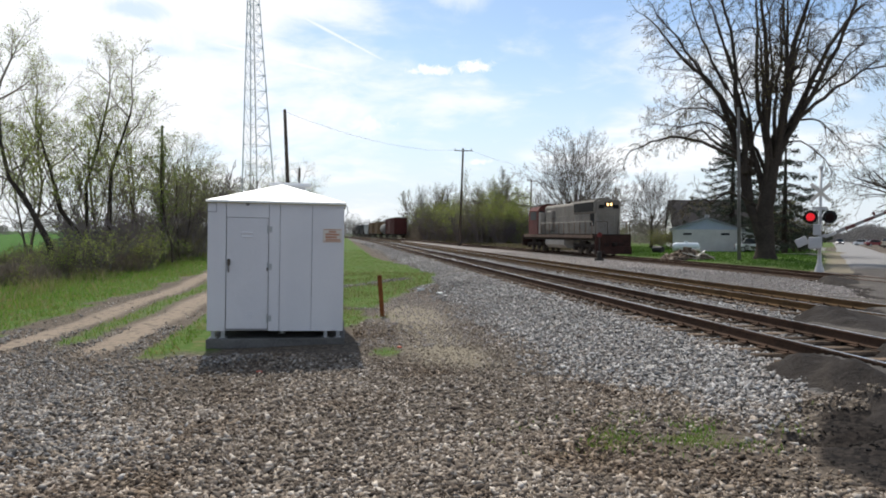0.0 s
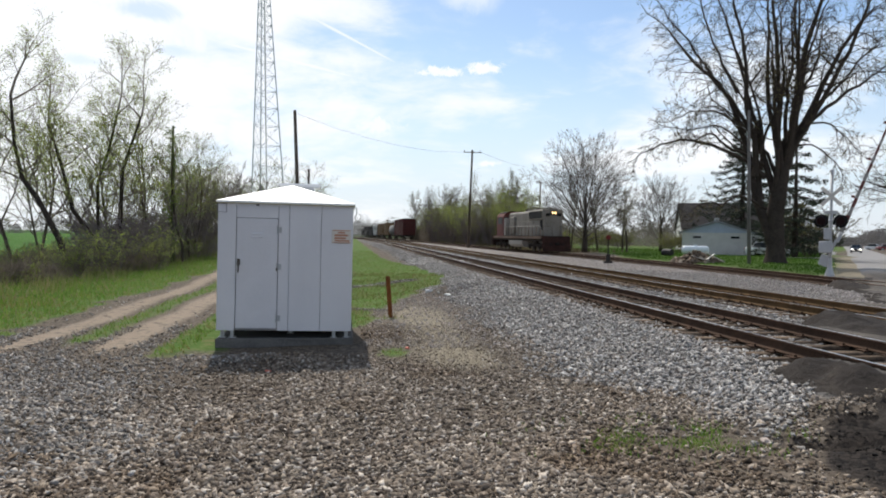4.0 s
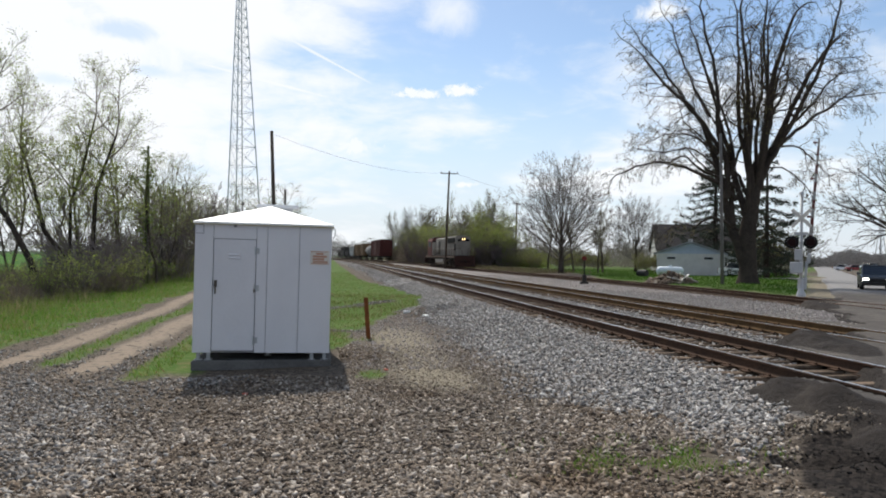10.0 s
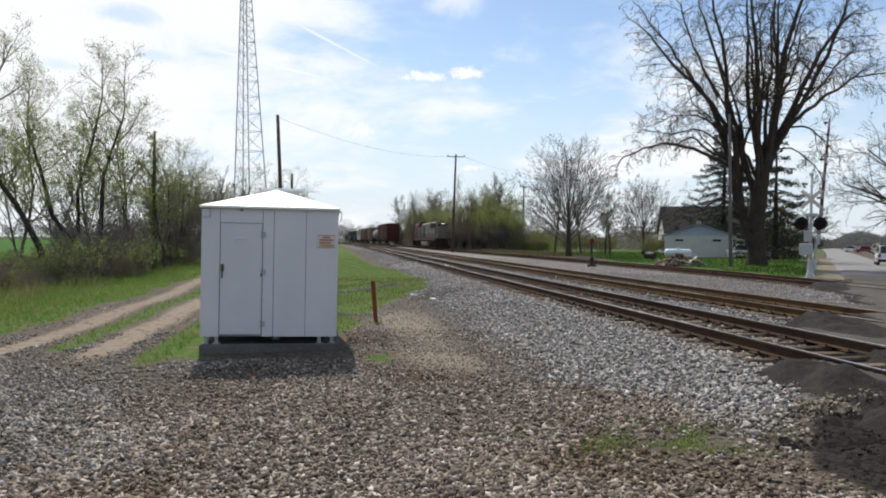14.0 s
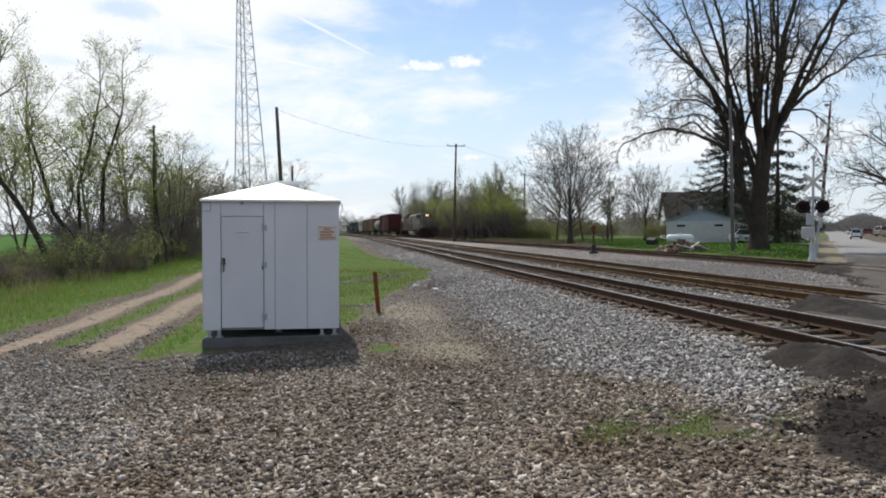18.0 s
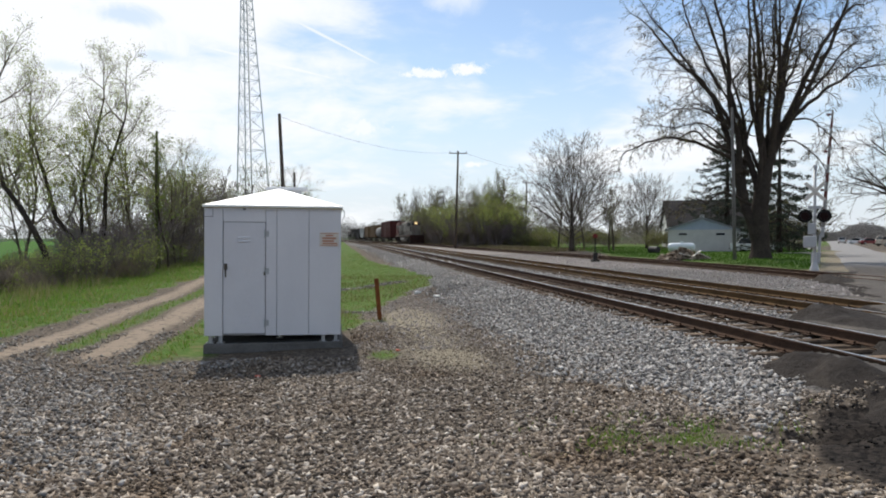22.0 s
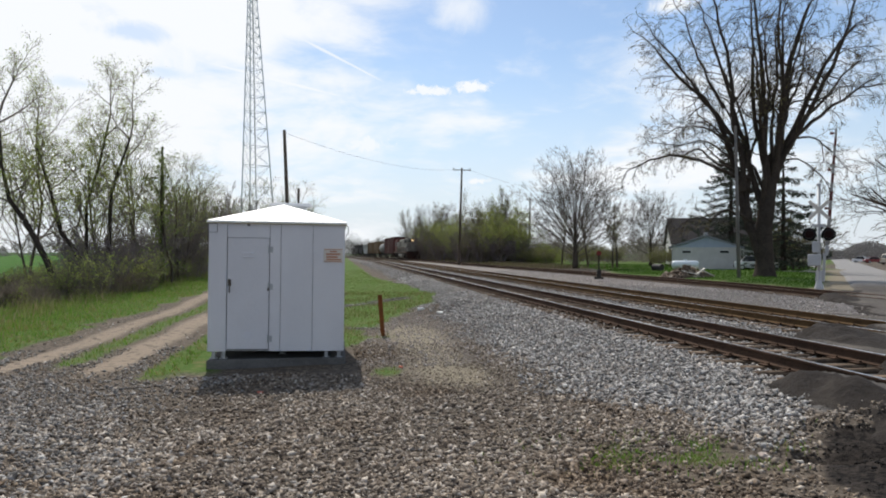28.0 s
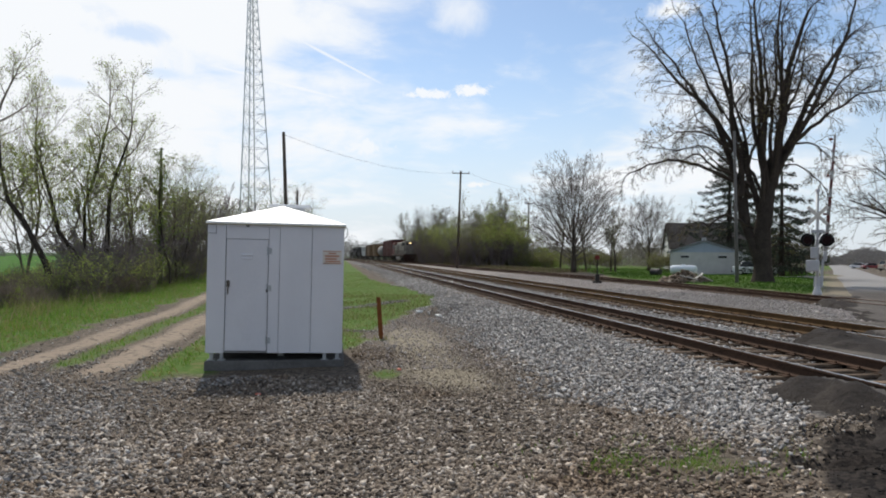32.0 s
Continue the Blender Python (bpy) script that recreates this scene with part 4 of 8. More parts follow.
class Tree:
    def __init__(self, seed, least=0.006, bare=0.42):
        self.least, self.bare = least, bare
        self.thin = 1.0
        self.rng = np.random.default_rng(seed)
        self.stem, self.limbs, self.tips = Build(), Build(), []

    def grow(self, p, d, length, radius, level, spec):
        """One branch, bent and tapered, and its children. spec: (children, angle, ratio, rise, wobble, last level, droop at tip)."""
        rng = self.rng
        count, angle, ratio, rise, wobble, last, droop = spec
        steps = 5 if level == 0 else 4 if level < last - 1 else 2 if level < last else 1
        pts, rad, way = [p], [radius], d
        tip = max(self.least, radius * (0.55 if level == 0 else 0.3))
        for i in range(steps):
            f = (i + 1) / steps
            way = unit(way + rng.normal(0, wobble, 3) + np.array((0, 0, rise * (1 - f) - droop * f * (level >= last - 1))))
            pts.append(pts[-1] + way * length / steps)
            rad.append(radius + (tip - radius) * f)
        sides = 9 if level == 0 else 6 if level == 1 else 4 if level == 2 else 3
        (self.stem if level == 0 else self.limbs).tube(pts, rad, sides, cap=False)
        if level >= last:
            self.tips.append((pts[-1], way))
            self.tips.append((pts[-2], way))
            return
        number = count[min(level, len(count) - 1)]
        turn = rng.uniform(0, 6.28)
        for k in range(number):
            f = (0.28 if level else self.bare) + (0.72 if level else 1 - self.bare) * (k + rng.uniform(0.2, 0.9)) / number
            i = min(int(f * steps), steps - 1)
            at = pts[i] + (pts[i + 1] - pts[i]) * (f * steps - i)
            axis = unit(pts[i + 1] - pts[i])
            turn += 2.4 + rng.uniform(-0.4, 0.4)
            a = unit(np.cross(axis, (0.3, 0.2, 0.93) if abs(axis[2]) < 0.9 else (1, 0, 0)))
            b = np.cross(axis, a)
            out = a * math.cos(turn) + b * math.sin(turn)
            an = radians(angle * rng.uniform(0.65, 1.25))
            r = max(self.least * 1.2, (rad[i] + (rad[i + 1] - rad[i]) * (f * steps - i)) * rng.uniform(0.5, 0.75) * self.thin)
            self.grow(at, unit(axis * math.cos(an) + out * math.sin(an)), length * ratio * rng.uniform(0.7, 1.2) * (1.15 - 0.45 * f), r, level + 1, spec)

    def leaves(self, per_tip, size, spread):
        """Small leaf pieces round the twig ends, as numpy arrays of quads."""
        rng, tips = self.rng, np.array([t[0] for t in self.tips])
        at = np.repeat(tips, per_tip, 0) + rng.normal(0, spread, (len(tips) * per_tip, 3))
        n = len(at)
        turns = random_turns(rng, n)
        s = size * rng.uniform(0.5, 1.4, n)
        flat = np.array([(-1, 0, 0), (0, -0.45, 0.12), (1, 0, 0), (0, 0.45, 0.12)], float)
        verts = np.einsum("nij,kj->nki", turns, flat) * s[:, None, None] + at[:, None]
        return verts.reshape(-1, 3), np.arange(4 * n).reshape(n, 4)


def plant(tree, name, m, label, category, bark, twig, leaf=None, leaf_args=(2, 0.05, 0.12), group="", leaf_label="opening spring leaves"):
    t = thing(name, m, label, category, group)
    if tree.stem.v:
        part("trunk", tree.stem, bark, t, smooth=True)
    part("branchwork", tree.limbs, twig, t, "spreading limbs and fine twigs", smooth=True)
    if leaf is not None:
        v, f = tree.leaves(*leaf_args)
        part("crown", fast_mesh("crown", v, f, leaf), None, t, leaf_label)
    return t


def vec(*a):
    return np.array(a, float)


BARE = ((9, 7, 6, 5, 4), 38, 0.52, 0.10, 0.10, 3, 0.05)

# the great tree by the crossing: a thick trunk that forks and divides again into rising stems
big = Tree(21, 0.0085)
RIGHT, AWAY = vec(0.989, -0.148, 0), vec(0.148, 0.989, 0)


def bough(t, pts, r0, r1, depth, children, spec, start=0.42, reach=3.6):
    """A long bent stem given as (sideways, up) turns, leaning by depth, with branches along it."""
    p = [RIGHT * u + AWAY * (depth * (z - pts[0][1])) + vec(0, 0, z) for u, z in pts]
    fine = []
    for i in range(len(p) - 1):
        a, b, c, d = p[max(i - 1, 0)], p[i], p[i + 1], p[min(i + 2, len(p) - 1)]
        for f in (0, 0.34, 0.67):
            fine.append(b + 0.5 * f * (c - a) + f * f * (a - 2.5 * b + 2 * c - 0.5 * d) + f ** 3 * (-0.5 * a + 1.5 * b - 1.5 * c + 0.5 * d) + t.rng.normal(0, 0.05, 3) * (i > 0))
    fine.append(p[-1])
    n = len(fine) - 1
    rad = [r0 + (r1 - r0) * (i / n) ** 0.8 for i in range(n + 1)]
    t.limbs.tube(fine, rad, 9, cap=False)
    for k in range(children):
        f = start + (0.985 - start) * (k + t.rng.uniform(0, 1)) / children
        i = min(int(f * n), n - 1)
        at, axis = fine[i] + (fine[i + 1] - fine[i]) * (f * n - i), unit(fine[i + 1] - fine[i])
        turn = 2.4 * k + t.rng.uniform(-0.5, 0.5)
        x = unit(np.cross(axis, (0.2, 0.9, 0.3)))
        out = x * math.cos(turn) + np.cross(axis, x) * math.sin(turn)
        an = radians(t.rng.uniform(28, 62))
        t.grow(at, unit(axis * math.cos(an) + out * math.sin(an)), reach * t.rng.uniform(0.55, 1.25) * (1.1 - 0.4 * f), max(0.024, rad[i] * t.rng.uniform(0.25, 0.42)), 2, spec)
    t.grow(fine[-1], unit(fine[-1] - fine[-2]), reach * 0.8, r1, 2, spec)


big.stem.tube([(0, 0, -0.3), (0, 0, 0.15), (0, 0, 0.6), (0, 0, 1.4), (-0.05, 0, 2.6), (-0.08, 0, 3.6), (0.12, 0, 5.0), (0.3, 0, 6.2), (0.5, 0, 7.3), (0.62, 0.03, 8.3), (0.7, 0.05, 9.2)],
              [1.0, 0.84, 0.70, 0.63, 0.60, 0.58, 0.56, 0.52, 0.46, 0.38, 0.28], 16)
TWIGGY = ((0, 0, 5, 4), 48, 0.44, -0.01, 0.26, 4, 0.45)
bough(big, ((-0.3, 1.5), (-0.75, 3.0), (-1.3, 4.8), (-1.75, 7.2), (-2.3, 9.6), (-3.1, 12.1), (-4.6, 13.9), (-6.1, 15.4), (-7.6, 17.4)), 0.4, 0.06, 0.1, 22, TWIGGY, reach=3.4)
bough(big, ((-1.6, 6.4), (-1.75, 8.6), (-2.5, 11.1), (-2.9, 14.4), (-3.5, 17.2), (-4.4, 20.0)), 0.26, 0.06, -0.12, 17, TWIGGY, reach=3.4)
bough(big, ((-0.2, 5.2), (-0.9, 8.6), (-1.3, 11.1), (-1.7, 13.6), (-2.3, 16.2), (-3.0, 19.4)), 0.27, 0.06, 0.22, 16, TWIGGY, reach=3.4)
bough(big, ((0.25, 6.4), (-0.2, 9.3), (-0.6, 12.6), (-1.2, 16.2), (-1.9, 19.6)), 0.3, 0.07, -0.2, 15, TWIGGY, reach=3.4)
bough(big, ((0.35, 6.8), (0.0, 10.0), (-0.1, 12.8), (0.1, 16.2), (0.5, 20.4)), 0.26, 0.07, 0.25, 14, TWIGGY, reach=3.4)
bough(big, ((0.6, 7.2), (0.95, 9.2), (1.3, 11.4), (1.65, 14.4), (2.3, 16.9), (3.4, 20.0)), 0.46, 0.1, 0.03, 17, TWIGGY, reach=3.4)
bough(big, ((1.45, 12.6), (1.2, 15.0), (0.8, 17.6), (0.9, 20.6)), 0.2, 0.06, -0.1, 10, TWIGGY, reach=3.4)
bough(big, ((0.6, 7.0), (1.4, 9.2), (2.4, 11.0), (3.6, 13.4), (5.0, 15.9), (6.3, 17.8), (7.6, 19.0)), 0.34, 0.06, 0.12, 20, TWIGGY, reach=3.4)
bough(big, ((0.9, 8.0), (1.7, 9.8), (2.8, 11.8), (4.3, 15.2), (5.2, 18.2), (5.5, 20.4)), 0.27, 0.06, -0.18, 16, TWIGGY, reach=3.4)
bough(big, ((1.6, 9.6), (2.5, 10.6), (4.0, 11.9), (5.6, 13.0), (7.0, 13.9), (8.8, 14.2)), 0.2, 0.04, -0.05, 20, TWIGGY, reach=3.4)
bough(big, ((-2.0, 9.8), (-3.6, 11.9), (-5.0, 13.6), (-6.8, 16.0), (-8.4, 17.6)), 0.17, 0.04, -0.1, 18, TWIGGY, reach=3.4)
bough(big, ((-1.15, 4.4), (-1.2, 6.4), (-0.8, 8.4), (-0.9, 10.6), (-1.5, 13.2), (-2.6, 16.4)), 0.24, 0.05, 0.16, 14, TWIGGY, reach=3.4)
bough(big, ((-0.2, 4.6), (-0.25, 6.6), (-0.3, 8.6), (-0.7, 10.8), (-0.6, 13.4), (-1.2, 17.0)), 0.22, 0.05, -0.22, 13, TWIGGY, reach=3.4)
bough(big, ((0.4, 6.6), (0.5, 8.6), (0.35, 11.0), (0.7, 14.0), (0.5, 18.0)), 0.22, 0.05, -0.06, 13, TWIGGY, reach=3.4)
bough(big, ((0.7, 7.6), (1.5, 10.2), (2.1, 13.0), (3.1, 16.0), (4.4, 19.4)), 0.2, 0.05, 0.22, 14, TWIGGY, reach=3.4)
bough(big, ((-1.3, 8.0), (-0.9, 9.8), (-0.2, 11.6), (0.2, 13.6)), 0.13, 0.04, -0.2, 12, TWIGGY, reach=3.4)
bough(big, ((0.1, 6.0), (-0.5, 8.0), (-1.5, 9.6), (-2.8, 10.9), (-4.2, 12.3)), 0.16, 0.04, 0.3, 14, TWIGGY, reach=3.4)
bough(big, ((1.1, 10.4), (2.0, 12.6), (3.2, 14.6), (4.0, 17.2)), 0.17, 0.05, 0.3, 12, TWIGGY, reach=3.4)
bough(big, ((2.9, 11.8), (4.4, 13.0), (6.0, 15.0), (7.6, 16.2)), 0.13, 0.04, 0.2, 14, TWIGGY, reach=3.4)
bough(big, ((-3.0, 12.4), (-4.0, 14.6), (-5.0, 17.0), (-5.6, 19.4)), 0.12, 0.04, 0.1, 12, TWIGGY, reach=3.4)
bough(big, ((0.3, 7.2), (0.5, 10.5), (1.0, 14.0), (1.4, 18.0)), 0.24, 0.06, 0.45, 14, TWIGGY, reach=3.4)
bough(big, ((0.4, 7.0), (0.5, 10.0), (0.0, 13.5), (-0.8, 17.0)), 0.22, 0.06, -0.45, 14, TWIGGY, reach=3.4)
HOOKED = ((0, 0, 5, 4), 46, 0.42, 0.0, 0.26, 4, 0.35)
bough(big, ((-0.9, 6.3), (-2.2, 7.4), (-4.2, 8.3), (-6.0, 8.9), (-7.6, 8.8), (-9.0, 8.4), (-10.2, 7.7)), 0.17, 0.04, -0.1, 16, HOOKED, reach=1.7)
bough(big, ((-1.0, 7.2), (-2.4, 8.0), (-3.7, 8.5), (-5.0, 9.5), (-5.6, 9.1), (-6.3, 8.95)), 0.12, 0.04, -0.1, 12, HOOKED, reach=1.8)
bough(big, ((1.9, 10.2), (3.2, 10.3), (4.4, 9.8), (5.6, 8.6)), 0.1, 0.025, -0.1, 12, HOOKED, reach=2.2)
bough(big, ((1.2, 8.6), (2.4, 8.7), (3.6, 7.9), (4.6, 6.4)), 0.08, 0.02, 0.2, 11, HOOKED, reach=2.0)
bough(big, ((-2.3, 9.6), (-4.0, 10.9), (-5.8, 11.1), (-7.4, 10.5)), 0.1, 0.025, 0.1, 14, HOOKED, reach=2.3)
bough(big, ((-1.9, 8.0), (-3.4, 9.4), (-4.8, 10.0), (-6.6, 9.6), (-8.4, 9.9)), 0.09, 0.02, -0.2, 13, HOOKED, reach=2.2)
bough(big, ((-0.7, 4.0), (-1.8, 4.6), (-2.8, 5.0), (-4.0, 4.2), (-4.8, 4.6), (-6.0, 4.0)), 0.13, 0.03, 0.1, 12, HOOKED, reach=1.5)
plant(big, "great_tree", pose(30.9, 48.0, 0.1), "huge old shade tree with dark forked trunk and bare budding branches", "tree", M["bark_dark"], M["bark_dark"], M["bud"], (1, 0.05, 0.13), leaf_label="sparse hanging buds")


def spruce(seed, high, wide, gaps=1.0):
    """A conifer: straight trunk, whorls of drooping boughs hung with needle sprays."""
    tr = Tree(seed)
    rng = tr.rng
    tr.stem.tube([(0, 0, -0.2), (0, 0, high * 0.5), (0, 0, high)], [high * 0.022, high * 0.013, 0.02], 7)
    z = high * 0.10
    spots = []
    while z < high * 0.985:
        f = z / high
        reach = wide * 0.5 * (1 - f) ** 0.68 + 0.2
        for k in range(6 if f < 0.75 else 4):
            a = 1.05 * k + rng.uniform(0, 0.9) + 9 * f
            r = reach * rng.uniform(0.55, 1.15)
            c = vec(math.cos(a), math.sin(a), 0)
            pts = [vec(0, 0, z), c * r * 0.35 + vec(0, 0, z - 0.10 * r), c * r * 0.75 + vec(0, 0, z - 0.24 * r), c * r + vec(0, 0, z - 0.16 * r)]
            tr.limbs.tube(pts, [0.05, 0.04, 0.025, 0.01], 4, cap=False)
            for g in np.linspace(0.2, 1.0, max(3, int(r * 5))):
                i = min(int(g * 3), 2)
                at = pts[i] + (pts[i + 1] - pts[i]) * (g * 3 - i)
                side = vec(-c[1], c[0], 0) * (0.26 * (1.25 - g) * r)
                for _ in range(6):
                    spots.append(at + side * rng.uniform(-1, 1) + rng.normal(0, 0.05, 3) + vec(0, 0, -rng.uniform(0, 0.4) ** 1.3))
        z += gaps * (high * 0.062 if f < 0.7 else high * 0.045) * rng.uniform(0.8, 1.2)
    tr.tips = [(p, None) for p in spots]
    return tr


def shrub(seed, high, wide, stems, spec=None):
    tr = Tree(seed, 0.006 if high < 3 else 0.014)
    rng = tr.rng
    for k in range(stems):
        a, r = rng.uniform(0, 6.28), rng.uniform(0, wide * 0.3)
        tr.grow(vec(r * math.cos(a), r * math.sin(a), -0.1), unit(vec(math.cos(a) * 0.42, math.sin(a) * 0.42, 1)), high * rng.uniform(0.55, 1.0), 0.012 * high * rng.uniform(0.5, 0.9) + 0.006, 1, spec or ((0, 6, 5, 4), 34, 0.46, 0.06, 0.12, 3, 0.0))
    return tr


# bare trees beyond the siding: many stems fanned into a dome
def fan_tree(seed, high, wide, trunk, number):
    t = Tree(seed, 0.0085)
    t.thin = 0.66
    t.stem.tube([(0, 0, -0.2), (0, 0, 0.5), (0.04, 0, 1.6), (0.0, 0.05, 3.4), (0.05, 0.05, high * 0.42)], [trunk, trunk * 0.8, trunk * 0.66, trunk * 0.5, trunk * 0.2], 9)
    for k in range(number):
        f = (k + 0.5) / number
        a, z0 = 2.4 * k, 1.0 + high * 0.24 * f
        goal_z, out = high * (0.27 + 0.68 * f ** 0.8), wide * 0.5 * math.sqrt(max(0.02, 1 - f ** 1.7)) * t.rng.uniform(0.72, 1.0)
        goal = vec(math.sin(a) * out, math.cos(a) * out, goal_z * t.rng.uniform(0.9, 1.0))
        way = goal - vec(0, 0, z0)
        t.grow(vec(0.02, 0.02, z0), unit(way + vec(0, 0, -0.4)), float(np.linalg.norm(way)) * 0.93, trunk * t.rng.uniform(0.13, 0.2), 1, ((0, 11, 8, 5), 36, 0.38, 0.04, 0.04, 4, 0.0))
    return t


dome_tree = plant(fan_tree(31, 14.0, 14.0, 0.40, 34), "bare_tree", pose(26.4, 77.0, 0.25), "rounded bare tree with many fine grey-brown twigs", "tree", M["bark"], M["twig_grey"], group="bare trees")
plant(fan_tree(33, 10.8, 10.4, 0.28, 24), "bare_tree", pose(41.3, 89.9, 0.3), "small bare tree with a rounded grey crown", "tree", M["bark"], M["twig_grey"], group="bare trees")
t4 = Tree(35, 0.014)
t4.grow(vec(0, 0, -0.2), vec(0.05, 0, 1), 5.5, 0.14, 0, ((9, 6, 5), 30, 0.5, 0.10, 0.08, 3, 0.0))
slim = plant(t4, "young_tree", pose(33.2, 81.5, 0.3), "slim young tree in early leaf", "tree", M["bark"], M["twig"], M["leaf_olive"], (2, 0.06, 0.15), "young trees")
for k, (x, y, s, a) in enumerate(((30.4, 84.0, 0.9, 60), (31.8, 79.5, 0.7, 150), (29.0, 90.0, 1.0, 200))):
    copy_thing(slim, pose(x, y, 0.3, 0, 0, a) @ Matrix.Diagonal((s, s, s, 1)))

for k, (x, y, h, w, gaps) in enumerate(((48.6, 82.6, 17.0, 12.5, 0.72), (43.6, 64.6, 13.4, 9.2, 1.25), (54.5, 84.0, 13.5, 9.5, 1.2))):
    plant(spruce(50 + k, h, w, gaps), "spruce", pose(x, y, 0.2), "dark green spruce with drooping layered boughs", "tree", M["bark_dark"], M["bark_dark"], M["needle"], (2, 0.11, 0.07), "spruces", leaf_label="dark hanging needle sprays")

crab = shrub(145, 5.4, 5.0, 10, ((0, 7, 6, 4), 38, 0.46, 0.02, 0.12, 4, 0.05))
crab_tree = plant(crab, "yard_tree", pose(47.4, 68.6, 0.25), "small dark twiggy yard tree with dull leaves", "tree", M["bark_dark"], M["bark_dark"], M["leaf_olive"], (1, 0.07, 0.15), "yard trees")
copy_thing(crab_tree, pose(50.4, 71.0, 0.25, 0, 0, 80) @ Matrix.Diagonal((0.85, 0.85, 0.75, 1)))

# the tree whose boughs hang in from beyond the road
tr = Tree(61, 0.011)
tr.stem.tube([(0, 0, -0.2), (0, 0, 1.2), (-0.1, 0, 3.0)], [0.42, 0.34, 0.3], 10)
for k, (az, up_, ln) in enumerate(((-50, 42, 9.0), (-70, 32, 8.8), (-40, 30, 8.0), (-95, 30, 8.5), (20, 60, 8), (90, 50, 8), (160, 55, 7.5), (-120, 55, 8), (-60, 58, 9.5))):
    a, e = radians(az), radians(up_)
    tr.grow(vec(-0.1, 0, 2.9), vec(math.sin(a) * math.cos(e), math.cos(a) * math.cos(e), math.sin(e)), ln, 0.15, 1, ((0, 7, 5, 4), 40, 0.45, 0.0, 0.14, 4, 0.10))
plant(tr, "roadside_tree", pose(51.4, 52.6, 0.35), "bare spreading tree across the road with low boughs", "tree", M["bark_dark"], M["bark_dark"], M["bud"], (1, 0.05, 0.12), leaf_label="tiny opening buds")

# the thicket along the lane
def stem(t, pts, r0, r1, count, reach, seed_turn):
    """A bent trunk with boughs all along its upper part."""
    pts = [vec(*p) for p in pts]
    n = len(pts) - 1
    t.stem.tube(pts, [r0 + (r1 - r0) * i / n for i in range(n + 1)], 8)
    for k in range(count):
        f = 0.3 + 0.7 * (k + t.rng.uniform(0, 1)) / count
        i = min(int(f * n), n - 1)
        at = pts[i] + (pts[i + 1] - pts[i]) * (f * n - i)
        axis = unit(pts[i + 1] - pts[i])
        a = seed_turn + 2.4 * k
        out = vec(math.cos(a), math.sin(a), t.rng.uniform(0.1, 0.9))
        t.grow(at, unit(out + axis * 0.6), reach * t.rng.uniform(0.6, 1.1), 0.045, 1, ((0, 7, 5, 4), 40, 0.50, 0.10, 0.15, 4, 0.0))
    t.grow(pts[-1], unit(pts[-1] - pts[-2]), reach, r1, 1, ((0, 7, 5, 4), 38, 0.52, 0.1, 0.13, 4, 0.0))


lane_trees = []
for k in range(4):
    t = Tree(70 + k, 0.0065, 0.2)
    if k == 0:
        stem(t, [(0, 0, -0.2), (-0.46, 0, 1.5), (-0.95, 0.1, 2.4), (-1.5, 0.2, 3.4), (-2.1, 0.2, 4.2), (-2.4, 0.1, 5.8), (-2.5, 0, 7.8)], 0.16, 0.06, 9, 2.8, 0.4)
    elif k == 1:
        stem(t, [(0, 0, -0.2), (-0.67, 0, 0.85), (-1.5, 0.1, 1.9), (-2.3, 0.2, 3.0), (-2.8, 0.2, 5.1), (-3.4, 0.1, 7.2)], 0.19, 0.06, 8, 2.8, 1.1)
        stem(t, [(0.1, 0, -0.1), (-0.05, 0.1, 1.4), (0.02, 0.2, 2.7), (0.1, 0.2, 5.0), (0.5, 0.1, 6.2), (1.1, 0, 7.9)], 0.15, 0.05, 9, 2.8, 2.0)
        stem(t, [(-1.1, 0.1, 1.5), (-1.1, 0.3, 2.7), (-1.15, 0.4, 4.4), (-0.6, 0.4, 6.2), (-0.1, 0.3, 8.4)], 0.10, 0.05, 8, 2.8, 3.0)
    else:
        t.grow(vec(0, 0, -0.2), unit(vec((0.12, -0.1)[k - 2], 0.05, 1)), (7.0, 7.4)[k - 2], (0.09, 0.08)[k - 2], 0, ((13, 8, 5, 4), 42, 0.5, 0.10, 0.14, 3, 0.02))
    lane_trees.append(t)
MADE = []
for k, (x, y, s) in enumerate(((-12.1, 33.1, 1.0), (-11.6, 38.0, 1.0), (-9.8, 44.0, 0.9), (-11.0, 55.0, 1.0))):
    MADE.append(plant(lane_trees[k], "thicket_tree", pose(x, y, -0.05) @ Matrix.Diagonal((s, s, s, 1)), ("leaning dark-stemmed tree just coming into leaf", "forked leaning tree just coming into leaf", "slim upright tree just coming into leaf", "slim upright tree just coming into leaf")[k], "tree",
                      M["bark_dark"] if k < 2 else M["bark"], M["twig"], M["leaf_spring"], (2, 0.04, 0.16), "thicket trees"))
rng = np.random.default_rng(17)
for k, (x, y, which, s) in enumerate(((-13.2, 47.0, 3, 1.05), (-10.6, 49.5, 2, 0.85), (-12.6, 60.0, 3, 0.95), (-11.0, 66.0, 2, 0.8), (-13.5, 72.0, 3, 0.85), (-19.0, 33.0, 2, 1.0),
                                      (-12.0, 80.0, 2, 0.85), (-14.0, 90.0, 3, 0.85), (-12.5, 100.0, 2, 0.85), (-21.0, 52.0, 3, 1.0), (-13.0, 125.0, 3, 0.9), (-12.2, 54.0, 3, 0.9),
                                      (-15.4, 35.5, 3, 1.1), (-13.6, 43.5, 2, 1.05), (-17.8, 44.0, 3, 1.15), (-11.6, 45.5, 3, 0.95), (-10.8, 52.0, 2, 0.95))):
    copy_thing(MADE[which], pose(x, y, -0.05, 0, 0, float(rng.uniform(0, 360))) @ Matrix.Diagonal((s, s, s * 1.05, 1)))

